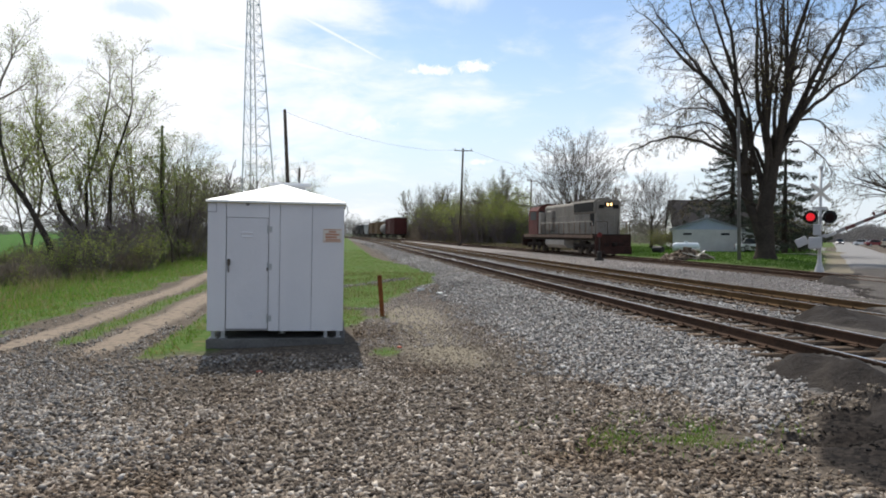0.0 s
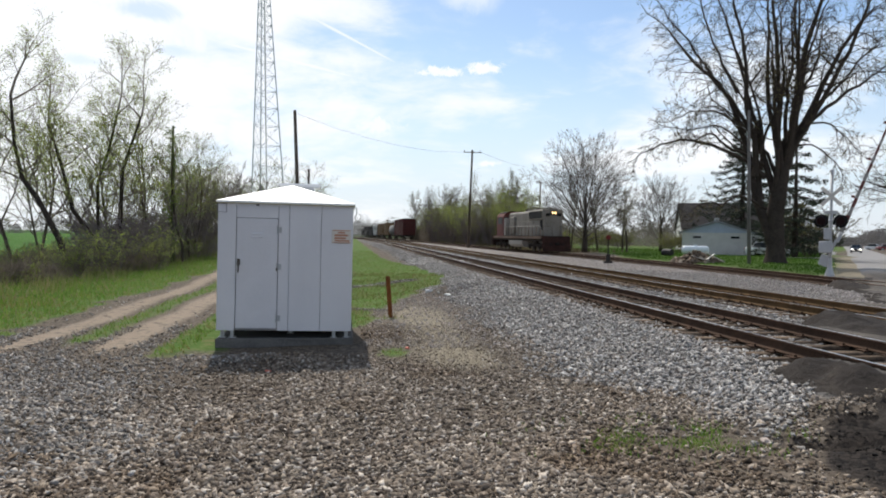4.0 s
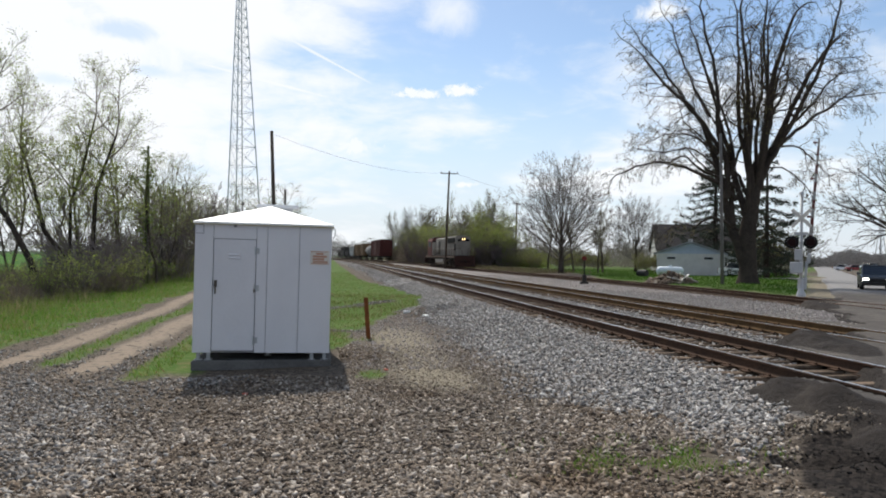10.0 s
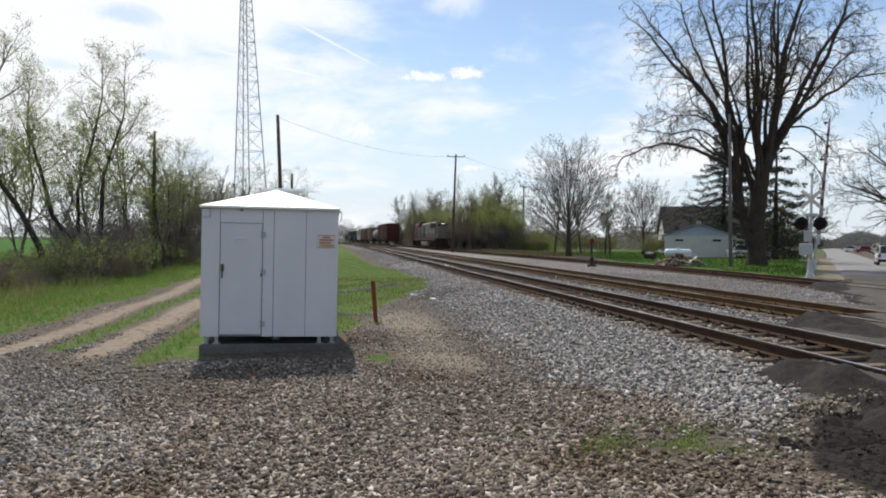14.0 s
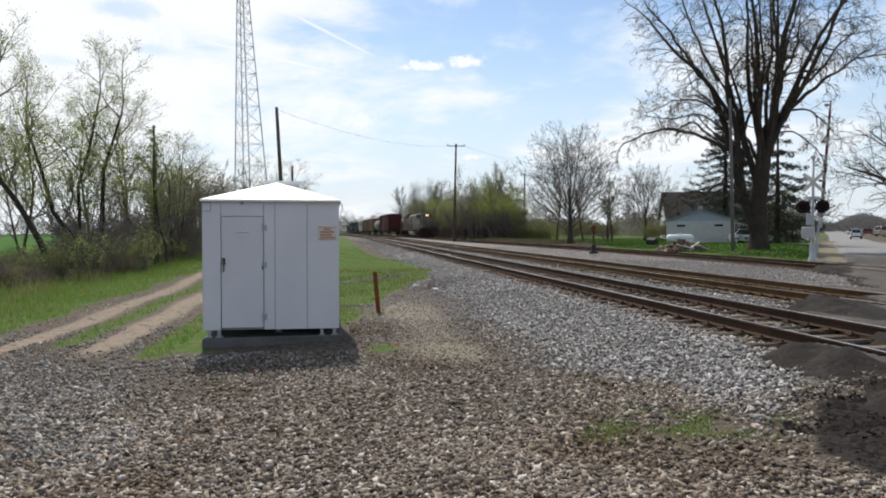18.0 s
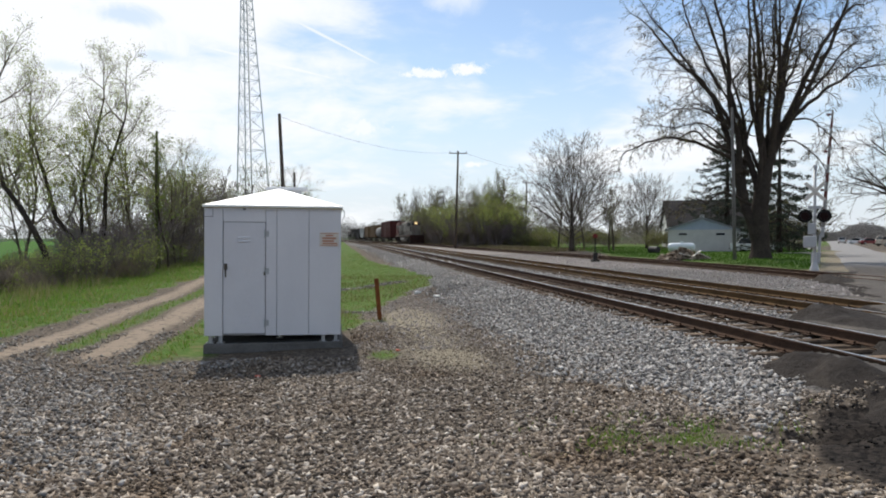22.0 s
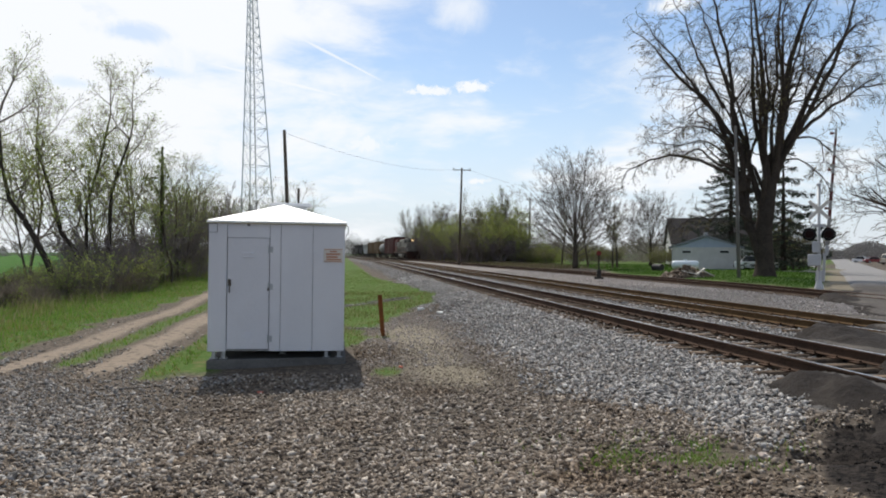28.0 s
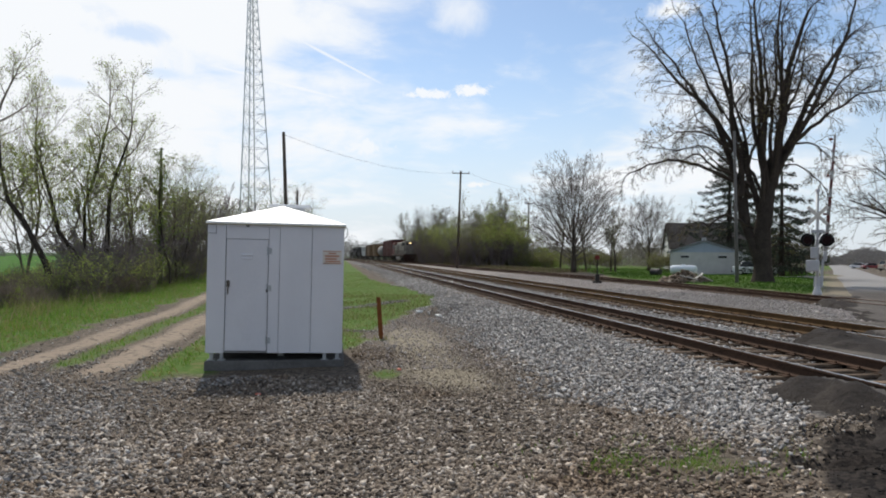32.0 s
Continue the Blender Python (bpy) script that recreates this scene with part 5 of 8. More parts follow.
# an ivy-clad trunk, and grey brush behind it
ivy = Tree(78, 0.01)
ivy.stem.tube([(0, 0, -0.2), (0.03, 0, 2.5), (0, 0.03, 5.2), (0.02, 0, 8.2)], [0.15, 0.13, 0.11, 0.06], 9)
for k in range(26):
    a, z0 = 2.4 * k, 0.8 + 7.2 * k / 26
    ivy.grow(vec(0, 0, z0), unit(vec(math.cos(a), math.sin(a), 0.5)), 0.30 if k % 4 else 1.2, 0.012, 2, ((0, 0, 5, 3), 40, 0.6, 0, 0.15, 3, 0.2))
M["moss_bark"] = mat("moss_bark", (0.12, 0.14, 0.06), (0.07, 0.08, 0.04), rough=0.95, grain=14, blotch=2, bump=0.8, depth=0.02)
M["ivy"] = island_mat("ivy", [(0.13, 0.18, 0.05), (0.18, 0.23, 0.07), (0.10, 0.13, 0.045)], through_light=0.5)
plant(ivy, "ivy_clad_trunk", pose(-10.4, 44.0, 0), "straight trunk wrapped in dark green ivy", "tree", M["moss_bark"], M["twig"], M["ivy"], (9, 0.07, 0.15), leaf_label="dark ivy leaves")
M["twig_purple"] = mat("twig_purple", (0.20, 0.17, 0.165), (0.13, 0.108, 0.108), rough=0.95, grain=8, bump=0.2)
brush = plant(shrub(79, 6.4, 3.4, 13, ((0, 6, 4, 4), 28, 0.42, 0.08, 0.08, 4, 0.0)), "grey_brush", pose(-11.4, 58.0, -0.05), "tall bare brush of purple-grey twigs", "bush", M["twig_purple"], M["twig_purple"], group="grey brush")
for k, (x, y, s) in enumerate(((-10.6, 53.0, 0.8), (-12.0, 66.0, 1.05), (-11.6, 76.0, 1.0), (-13.0, 86.0, 1.05), (-12.2, 96.0, 1.0), (-13.6, 108.0, 1.1), (-14.0, 120.0, 1.1), (-16.0, 135.0, 1.15), (-16.5, 50.0, 0.85), (-15.0, 62.0, 1.0))):
    copy_thing(brush, pose(x, y, -0.05, 0, 0, 67.0 * k) @ Matrix.Diagonal((s, s, s, 1)))

for k in range(10):
    y = 34 + 2.2 * k
    s = rng.uniform(0.3, 0.5)
    copy_thing(brush, pose(-10.3 - rng.uniform(0, 2.4) + lane_x(y) * 0.6, y, -0.05, 0, 0, 41.0 * k) @ Matrix.Diagonal((s * 1.5, s * 1.5, s, 1)))

# taller growth behind the hut
for k, (x, y, which, s) in enumerate(((-3.6, 94.6, 3, 1.22), (-5.2, 99.7, 2, 1.2), (-8.5, 96.0, 3, 1.15), (-11.0, 92.0, 2, 1.1), (-12.4, 103.6, 3, 1.35), (-14.6, 97.0, 2, 1.2), (-13.4, 82.0, 3, 1.05), (-17.0, 112.0, 2, 1.3))):
    copy_thing(MADE[which], pose(x, y, -0.05, 0, 0, 70.0 * k) @ Matrix.Diagonal((s, s, s, 1)))

bush_kinds = []
for k in range(3):
    bush_kinds.append(plant(shrub(90 + k, 2.2, 2.4, 12), "bush", pose((-10.2, -9.6, -10.8)[k], (31.0, 36.0, 41.0)[k], -0.02), "tangled bush with bare stems and a haze of new leaves", "bush", M["twig"], M["twig"], (M["leaf_spring"], M["leaf_spring"], M["leaf_olive"])[k], (2, 0.04, 0.12), "lane bushes"))
for k in range(40):
    y = 27 + 105 * rng.uniform(0, 1) ** 1.5
    x = -9.2 + lane_x(y) * 0.9 - rng.uniform(0.3, 6.5)
    s = rng.uniform(0.35, 0.75) * (1 + 0.016 * (y - 30))
    copy_thing(bush_kinds[k % 3], pose(x, y, -0.05, 0, 0, float(rng.uniform(0, 360))) @ Matrix.Diagonal((s * 1.15, s * 1.15, s, 1)))

# the copse beyond the siding
copse = []
for k in range(3):
    copse.append(plant(shrub(120 + k, 6.2, 4.6, 12, ((0, 6, 5, 4), 32, 0.42, 0.08, 0.1, 4, 0.0)), "copse_bush", pose((21.0, 24.5, 27.0)[k], (112.0, 108.0, 106.0)[k], 0.35), "tall brushy thicket hazed with yellow-green leaves", "bush", M["twig"], M["twig"],
                       (M["leaf_olive"], M["leaf_spring"], M["leaf_spring"])[k], (3, 0.06, 0.3), "copse bushes"))
for k, (x, y, s) in enumerate(((23.0, 118, 1.0), (20.0, 124, 0.95), (22.5, 130, 1.0), (19.0, 138, 0.95), (20.5, 147, 1.0), (18.5, 156, 0.9), (25.0, 114, 1.2), (27.0, 113, 1.15), (22.0, 160, 1.0), (20.0, 172, 1.0), (24.0, 140, 1.1), (28.6, 119, 0.8))):
    copy_thing(copse[k % 3], pose(x, y, 0.4, 0, 0, float(rng.uniform(0, 360))) @ Matrix.Diagonal((s, s, s * rng.uniform(0.95, 1.4), 1)))
for k, (x, y, s) in enumerate(((26.5, 113, 0.95), (28.5, 119, 0.85), (20.5, 140, 0.85), (17.5, 185, 1.0), (22.5, 132, 0.75))):
    copy_thing(slim, pose(x, y, 0.4, 0, 0, 50.0 * k) @ Matrix.Diagonal((s * 1.3, s * 1.3, s * 1.75, 1)))
for k, (x, y, s) in enumerate(((19.6, 113, 0.75), (21.8, 108, 0.65), (24.0, 104.5, 0.6), (26.2, 103.0, 0.55), (18.6, 128, 0.8), (25.0, 117, 1.25), (21.0, 150, 1.2), (17.8, 145, 0.9), (18.0, 170, 1.1))):
    copy_thing(brush, pose(x, y, 0.4, 0, 0, 51.0 * k) @ Matrix.Diagonal((s * 1.3, s * 1.3, s, 1)))
for k, (x, y, sx, sz) in enumerate(((22.3, 152.0, 0.95, 0.92), (27.0, 126.0, 0.72, 0.84), (20.2, 178.0, 0.38, 1.02))):
    copy_thing(dome_tree, pose(x, y, 0.4, 0, 0, 95.0 * k) @ Matrix.Diagonal((sx, sx, sz, 1)))
hedge = plant(shrub(140, 2.6, 5.0, 24), "hedge_bush", pose(33.5, 97.0, 0.3), "low dull green bush at the lawn's edge", "bush", M["twig"], M["twig"], M["leaf_olive"], (2, 0.08, 0.2), "hedge bushes")
for k, (x, y, s) in enumerate(((30.0, 99.0, 0.9), (37.0, 101.0, 1.0), (27.0, 102.5, 0.9), (38.6, 80.8, 0.8), (47.5, 96.0, 0.8), (41.5, 104, 1.0))):
    copy_thing(hedge, pose(x, y, 0.3, 0, 0, 77.0 * k) @ Matrix.Diagonal((s, s, s, 1)))

M["dry_weed"] = island_mat("dry_weed", [(0.17, 0.13, 0.09), (0.11, 0.085, 0.06), (0.13, 0.14, 0.05), (0.22, 0.18, 0.13)], through_light=0.3)

# tall dry weeds and stalks along the verge
n = 11000
y = 15 + 60 * rng.uniform(0, 1, n) ** 1.6
x = -8.6 + lane_x(y) * 0.9 - np.abs(rng.normal(0, 3.0, n))
keep = in_view(x, y, 1.5) & (wave(x, y, 0.9, 12) > rng.uniform(-1.2, 0.6, n))
x, y = x[keep], y[keep]
blades("weeds", "dry straw-coloured weeds along the thicket", x, y, rng.uniform(0.15, 0.6, len(x)), M["straw"], rng, wide=0.009, category="weeds")
n = 12000
y = rng.uniform(76, 170, n)
x = siding_x(y) + 1.9 + np.abs(rng.normal(0, 3.2, n))
blades("trackside_weeds", "dry brown weeds beside the siding", x, y, rng.uniform(0.15, 0.6, n), M["dry_weed"], rng, wide=0.03, category="weeds")


# tangled twigs and new leaves of the undergrowth, joined
def tangle(name, label, x, y, high, wide, per, long_, thick, material, seed, up=1.2, base=None):
    """Clumps of thin crossing twigs: x, y, high, wide are arrays, one entry a clump."""
    rng = np.random.default_rng(seed)
    m = len(x)
    f = rng.uniform(0.0, 1.0, (m, per)) ** 0.85
    reach = wide[:, None] * np.sqrt(np.clip(1.05 - f ** 2, 0, 1)) * np.sqrt(rng.uniform(0, 1, (m, per)))
    a = rng.uniform(0, 2 * math.pi, (m, per))
    z0 = ground_z(x, y) if base is None else base
    at = np.stack([x[:, None] + reach * np.cos(a), y[:, None] + reach * np.sin(a), z0[:, None] + f * high[:, None] * rng.uniform(0.75, 1.05, (m, 1))], -1).reshape(-1, 3)
    n = len(at)
    d = rng.normal(0, 1, (n, 3)) + np.array((0, 0, up))
    d = d / np.linalg.norm(d, axis=1, keepdims=True) * (long_ * rng.uniform(0.4, 1.0, n))[:, None]
    side = np.cross(d, rng.normal(0, 1, (n, 3)))
    side = side / (np.linalg.norm(side, axis=1, keepdims=True) + 1e-9) * thick * rng.uniform(0.6, 1.4, (n, 1))
    verts = np.stack([at - side, at + side, at + d + side * 0.4, at + d - side * 0.4], 1).reshape(-1, 3)
    return tagged(new(name, fast_mesh(name, verts, np.arange(4 * n).reshape(n, 4), material)), label, "brush", kind="stuff")


M["brush_brown"] = island_mat("brush_brown", [(0.14, 0.115, 0.09), (0.20, 0.165, 0.13), (0.12, 0.105, 0.07), (0.26, 0.215, 0.175)], through_light=0.25)
M["brush_green"] = island_mat("brush_green", [(0.15, 0.20, 0.045), (0.22, 0.27, 0.065), (0.17, 0.17, 0.07), (0.26, 0.30, 0.10)], through_light=0.5)
r_ = np.random.default_rng(33)
n = 130
y = 33 + 50 * r_.uniform(0, 1, n) ** 1.4
x = -10.0 + lane_x(y) * 0.9 - np.abs(r_.normal(0, 2.3, n))
tangle("underbrush", "dark brown tangle of bare stems under the thicket", x, y, r_.uniform(0.5, 1.5, n) * (1 + 0.012 * (y - 33)), r_.uniform(0.6, 1.3, n), 420, 0.45, 0.010, M["brush_brown"], 34)
n = 70
y = 31 + 45 * r_.uniform(0, 1, n) ** 1.3
x = -9.7 + lane_x(y) * 0.9 - np.abs(r_.normal(0, 2.6, n))
tangle("underbrush", "low yellow-green sprouting leaves under the thicket", x, y, r_.uniform(0.5, 1.5, n), r_.uniform(0.4, 0.9, n), 200, 0.08, 0.022, M["brush_green"], 35, up=0.2)
n = 75
y = r_.uniform(26, 37, n)
x = -9.3 - 0.16 * (37 - y) - np.abs(r_.normal(0, 2.2, n))
tangle("underbrush", "low brown weeds and brambles in front of the thicket", x, y, r_.uniform(0.3, 0.85, n), r_.uniform(0.4, 1.0, n), 260, 0.35, 0.008, M["brush_brown"], 44, up=1.6)
tangle("underbrush", "green shoots among the brambles", x[::2], y[::2] - 0.3, r_.uniform(0.3, 1.0, len(x[::2])), r_.uniform(0.3, 0.7, len(x[::2])), 120, 0.07, 0.02, M["brush_green"], 45, up=0.3)
# the copse: a brown mass of twigs with a haze of leaves above it
n = 150
f = r_.uniform(0, 1, n)
y = 186 - 80 * f ** 0.8
x = 17.4 + 8.4 * smooth01(-y, -160, -104) + r_.uniform(-0.5, 3.6, n)
tall = 3.6 + 2.6 * smooth01(-y, -140, -112) * r_.uniform(0.5, 1.2, n)
tangle("copse_twigs", "brown-grey mass of bare twigs in the copse", x, y, tall, r_.uniform(1.4, 2.4, n), 600, 0.9, 0.028, M["brush_brown"], 36, base=np.full(n, 0.3))
n = 70
f = r_.uniform(0, 1, n)
y = 160 - 54 * f
x = 18.2 + 7.2 * smooth01(-y, -158, -106) + r_.uniform(0.5, 3.6, n)
tangle("copse_leaves", "yellow-green haze of new leaves over the copse", x, y, 3.8 + 4.6 * smooth01(-y, -136, -112) * r_.uniform(0.4, 1.1, n), r_.uniform(1.2, 2.3, n), 420, 0.20, 0.05, M["brush_green"], 37, up=0.3, base=np.full(n, 0.6))


n = 34
x = r_.uniform(27, 34, n)
y = 107 - 0.3 * (x - 26) + r_.uniform(-2, 3, n)
tangle("copse_leaves", "low bright green bank of bushes at the copse's end", x, y, r_.uniform(1.4, 3.2, n), r_.uniform(0.9, 1.8, n), 420, 0.18, 0.045, M["brush_green"], 38, up=0.3, base=np.full(n, 0.3))


# woods on the horizon, joined
def far_woods(name, label, az0, az1, near, far, count, low, high, material, seed):
    rng = np.random.default_rng(seed)
    az, dist = np.radians(rng.uniform(az0, az1, count)), rng.uniform(near, far, count)
    x, y = dist * np.sin(az), dist * np.cos(az)
    h = rng.uniform(low, high, count) * (1 + 0.25 * np.sin(az * 47) + 0.2 * np.sin(az * 113))
    per = 90
    t = rng.uniform(0.03, 1, (count, per)) ** 0.8
    spread = 0.34 * h[:, None] * np.sqrt(np.clip(1.06 - t, 0, 1)) * np.clip(rng.normal(0, 0.9, (count, per)), -1.5, 1.5)
    spread2 = 0.34 * h[:, None] * np.sqrt(np.clip(1.06 - t, 0, 1)) * np.clip(rng.normal(0, 0.9, (count, per)), -1.5, 1.5)
    at = np.stack([x[:, None] + spread, y[:, None] + spread2, t * h[:, None] - 0.6], -1).reshape(-1, 3)
    n = len(at)
    flat = np.array([(-1, -0.3, 0), (0.2, -0.5, 0.3), (1, 0.2, 0), (-0.1, 0.6, 0.2)], float)
    verts = np.einsum("nij,kj->nki", random_turns(rng, n), flat) * (rng.uniform(0.4, 1.0, n) * dist.repeat(per) / 900)[:, None, None] + at[:, None]
    return tagged(new(name, fast_mesh(name, verts.reshape(-1, 3), np.arange(4 * n).reshape(n, 4), material)), label, "woods", kind="stuff")


# twig greys lightened: distance haze is put into the base colour
M["hazed_wood"] = island_mat("hazed_wood", [(0.17, 0.165, 0.165), (0.20, 0.19, 0.19), (0.18, 0.178, 0.16), (0.22, 0.21, 0.21)], through_light=0.35)
far_woods("far_woods", "distant bare woods along the horizon", -42, 34, 420, 560, 800, 6, 10, M["hazed_wood"], 3)
far_woods("far_woods", "distant tree line past the road", 33, 60, 300, 420, 1500, 4.2, 5.8, M["hazed_wood"], 4)
far_woods("far_woods", "trees beyond the bend of the line", -16, 5, 260, 360, 260, 4.5, 8.5, M["hazed_wood"], 6)
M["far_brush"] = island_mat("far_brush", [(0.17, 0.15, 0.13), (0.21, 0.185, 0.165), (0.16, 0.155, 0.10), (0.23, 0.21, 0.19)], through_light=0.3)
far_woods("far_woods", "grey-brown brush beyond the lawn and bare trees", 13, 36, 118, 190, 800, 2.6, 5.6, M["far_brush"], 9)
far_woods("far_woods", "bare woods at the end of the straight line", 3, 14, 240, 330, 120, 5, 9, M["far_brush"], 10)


# ---- the signal hut on its slab ----
M["hut_door"] = mat("hut_door", (0.62, 0.615, 0.635), (0.565, 0.56, 0.58), rough=0.5, grain=60, blotch=1.1, bump=0.08, dirt=(0.45, 0.43, 0.40), dirt_amount=0.05)
M["seam"] = mat("seam", (0.24, 0.24, 0.25), rough=0.9, bump=0)
M["sign_white"] = mat("sign_white", (0.66, 0.62, 0.56), (0.58, 0.54, 0.48), rough=0.6, bump=0)
M["sign_orange"] = mat("sign_orange", (0.50, 0.27, 0.18), (0.42, 0.23, 0.16), rough=0.6, bump=0)
M["rust"] = mat("rust", (0.21, 0.075, 0.028), (0.11, 0.04, 0.018), rough=0.95, grain=30, blotch=4, bump=0.5)
M["ochre"] = mat("ochre", (0.34, 0.29, 0.12), (0.28, 0.24, 0.12), rough=0.8, bump=0)
M["brass"] = mat("brass", (0.10, 0.085, 0.07), rough=0.5, metal=0.6)


def signal_hut():
    slab = thing("concrete_slab", pose(-1.01, 13.30, 0), "grey cast concrete slab under the signal hut", "slab")
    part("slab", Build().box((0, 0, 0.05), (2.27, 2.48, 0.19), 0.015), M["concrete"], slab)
    hut = thing("signal_hut", pose(-1.02, 12.05, 0.14, 0, 0.7, 0), "pale grey-white painted steel railway signal hut on short legs", "hut")
    w, dp, z0, z1 = 1.11, 2.4, 0.13, 2.29
    for sx in (-1, 1):
        part("side_wall", Build().box((sx * (w - 0.02), dp / 2, (z0 + z1) / 2), (0.04, dp - 0.082, z1 - z0)), M["hut_paint"], hut)
    part("back_wall", Build().box((0, dp - 0.02, (z0 + z1) / 2), (2 * w, 0.04, z1 - z0), 0.004), M["hut_paint"], hut)
    part("floor_plate", Build().box((0, dp / 2, z0 + 0.02), (2 * w - 0.09, dp - 0.1, 0.036)), M["hut_paint"], hut)
    edges = (-1.11, -0.812, -0.125, 0.055, 0.58, 1.11)
    for i, (a, b) in enumerate(zip(edges, edges[1:])):
        lo = 2.012 if i == 1 else z0
        part("wall_panel", Build().box(((a + b) / 2, 0.02, (lo + z1) / 2), (b - a - 0.007, 0.04, z1 - lo - 0.002), 0.003), M["hut_paint"], hut)
    part("backing", Build().box((0, 0.045, (z0 + z1) / 2), (2 * w - 0.1, 0.006, z1 - z0 - 0.02)), M["seam"], hut)
    door = part("door", Build().box((-0.468, 0.012, 1.086), (0.668, 0.034, 1.836), 0.004), M["hut_door"], hut, "flush steel door in the hut's front")
    for z in (1.76, 1.70):
        part("louvre", Build().prism([(-0.004, -0.014), (-0.02, -0.012), (-0.004, 0.014)], "x", -0.1, 0.1), M["hut_door"], door, m=Matrix.Translation((-0.47, 0, z)))
    for z in (0.44, 0.40, 0.36):
        part("louvre", Build().prism([(-0.004, -0.012), (-0.011, -0.010), (-0.004, 0.012)], "x", -0.08, 0.08), M["hut_door"], door, m=Matrix.Translation((-0.46, 0, z)))
    part("handle", Build().box((-0.765, -0.02, 1.27), (0.05, 0.022, 0.11), 0.008).tube([(-0.765, -0.02, 1.25), (-0.765, -0.055, 1.25)], 0.012, 8).box((-0.762, -0.058, 1.18), (0.024, 0.016, 0.16), 0.006), M["brass"], door, "dark lever handle with a lock plate")
    for z in (1.82, 1.20, 0.34):
        part("hinge", Build().tube([(-0.137, -0.012, z - 0.07), (-0.137, -0.012, z + 0.07)], 0.014, 8).box((-0.10, -0.004, z), (0.055, 0.008, 0.1), 0.002), M["galvanised"], door)
    part("staple", Build().box((-0.142, -0.012, 1.16), (0.03, 0.03, 0.06), 0.006), M["brass"], door)
    for a, b, c, e in ((-1.045, 2.265, 0.15, 0.008), (-1.045, 2.125, 0.15, 0.008), (-1.12 + 0.004, 2.195, 0.008, 0.14), (-0.972, 2.195, 0.008, 0.14)):
        part("plate_rim", Build().box((a, -0.006, b - 0.03), (c, 0.01, e)), M["seam"], hut)
    sign = part("sign", Build().box((0.935 - 0.02, -0.006, 1.735), (0.315, 0.008, 0.235), 0.003), M["sign_white"], hut, "small white notice plate with worn orange lettering")
    for a, z, ww, h in ((0, 0.1, 0.295, 0.012), (0, -0.1, 0.295, 0.012), (0, 0.065, 0.12, 0.028), (0, 0.02, 0.23, 0.034), (-0.02, -0.028, 0.19, 0.034), (0.01, -0.07, 0.245, 0.026)):
        part("bar", Build().box((0.915 + a, -0.0125, 1.735 + z), (ww, 0.005, h)), M["sign_orange"], sign)
    for x, y in ((-0.86, 0.1), (-1.02, 0.1), (0.82, 0.1), (1.03, 0.1), (0.06, 0.6), (-0.86, 2.2), (0.86, 2.2)):
        part("leg", Build().box((x, y, 0.066), (0.06, 0.06, 0.128), 0.006).box((x, y, 0.01), (0.12, 0.12, 0.018)), M["galvanised"], hut)
    o = 0.028
    roof = Build()
    a, b, c, d_, e = (-w - o, -o, z1), (w + o, -o, z1), (w + o, dp + o, z1), (-w - o, dp + o, z1), (0.0, dp / 2, z1 + 0.36)
    low = [(p[0], p[1], p[2] - 0.035) for p in (a, b, c, d_)]
    roof.add([a, b, c, d_, e] + low, [(0, 1, 4), (1, 2, 4), (2, 3, 4), (3, 0, 4), (5, 6, 1, 0), (6, 7, 2, 1), (7, 8, 3, 2), (8, 5, 0, 3), (8, 7, 6, 5)])
    part("roof", roof, M["hut_roof"], hut, "low white hipped sheet roof")
    part("drip_edge", Build().box((0, -o - 0.004, z1 - 0.042), (2 * (w + o), 0.012, 0.014)), M["ochre"], hut, "ochre drip edge under the eave")
    part("roof_vent", Build().box((0.1, dp / 2 + 0.55, z1 + 0.38), (0.78, 0.5, 0.07), 0.02).box((0.1, dp / 2 + 0.55, z1 + 0.26), (0.55, 0.3, 0.2)), M["hut_roof"], hut)
    part("eave_hook", Build().tube([(w + 0.01, -0.01, 2.24), (w + 0.05, -0.02, 2.22), (w + 0.055, -0.02, 2.12), (w + 0.02, -0.01, 2.06)], 0.008, 6), M["galvanised"], hut)
    part("lifting_eye", Build().box((-0.47, -0.012, 2.24), (0.05, 0.02, 0.07), 0.008), M["seam"], hut)


signal_hut()

stake = thing("rusty_stake", pose(1.02, 16.45, 0.02, 0, -4.5, 0), "rust-brown steel marker stake leaning in the gravel", "stake")
part("stake_bar", Build().box((0, 0, 0.42), (0.10, 0.012, 1.0), 0.003).box((0.045, 0.03, 0.42), (0.012, 0.06, 1.0), 0.003), M["rust"], stake)

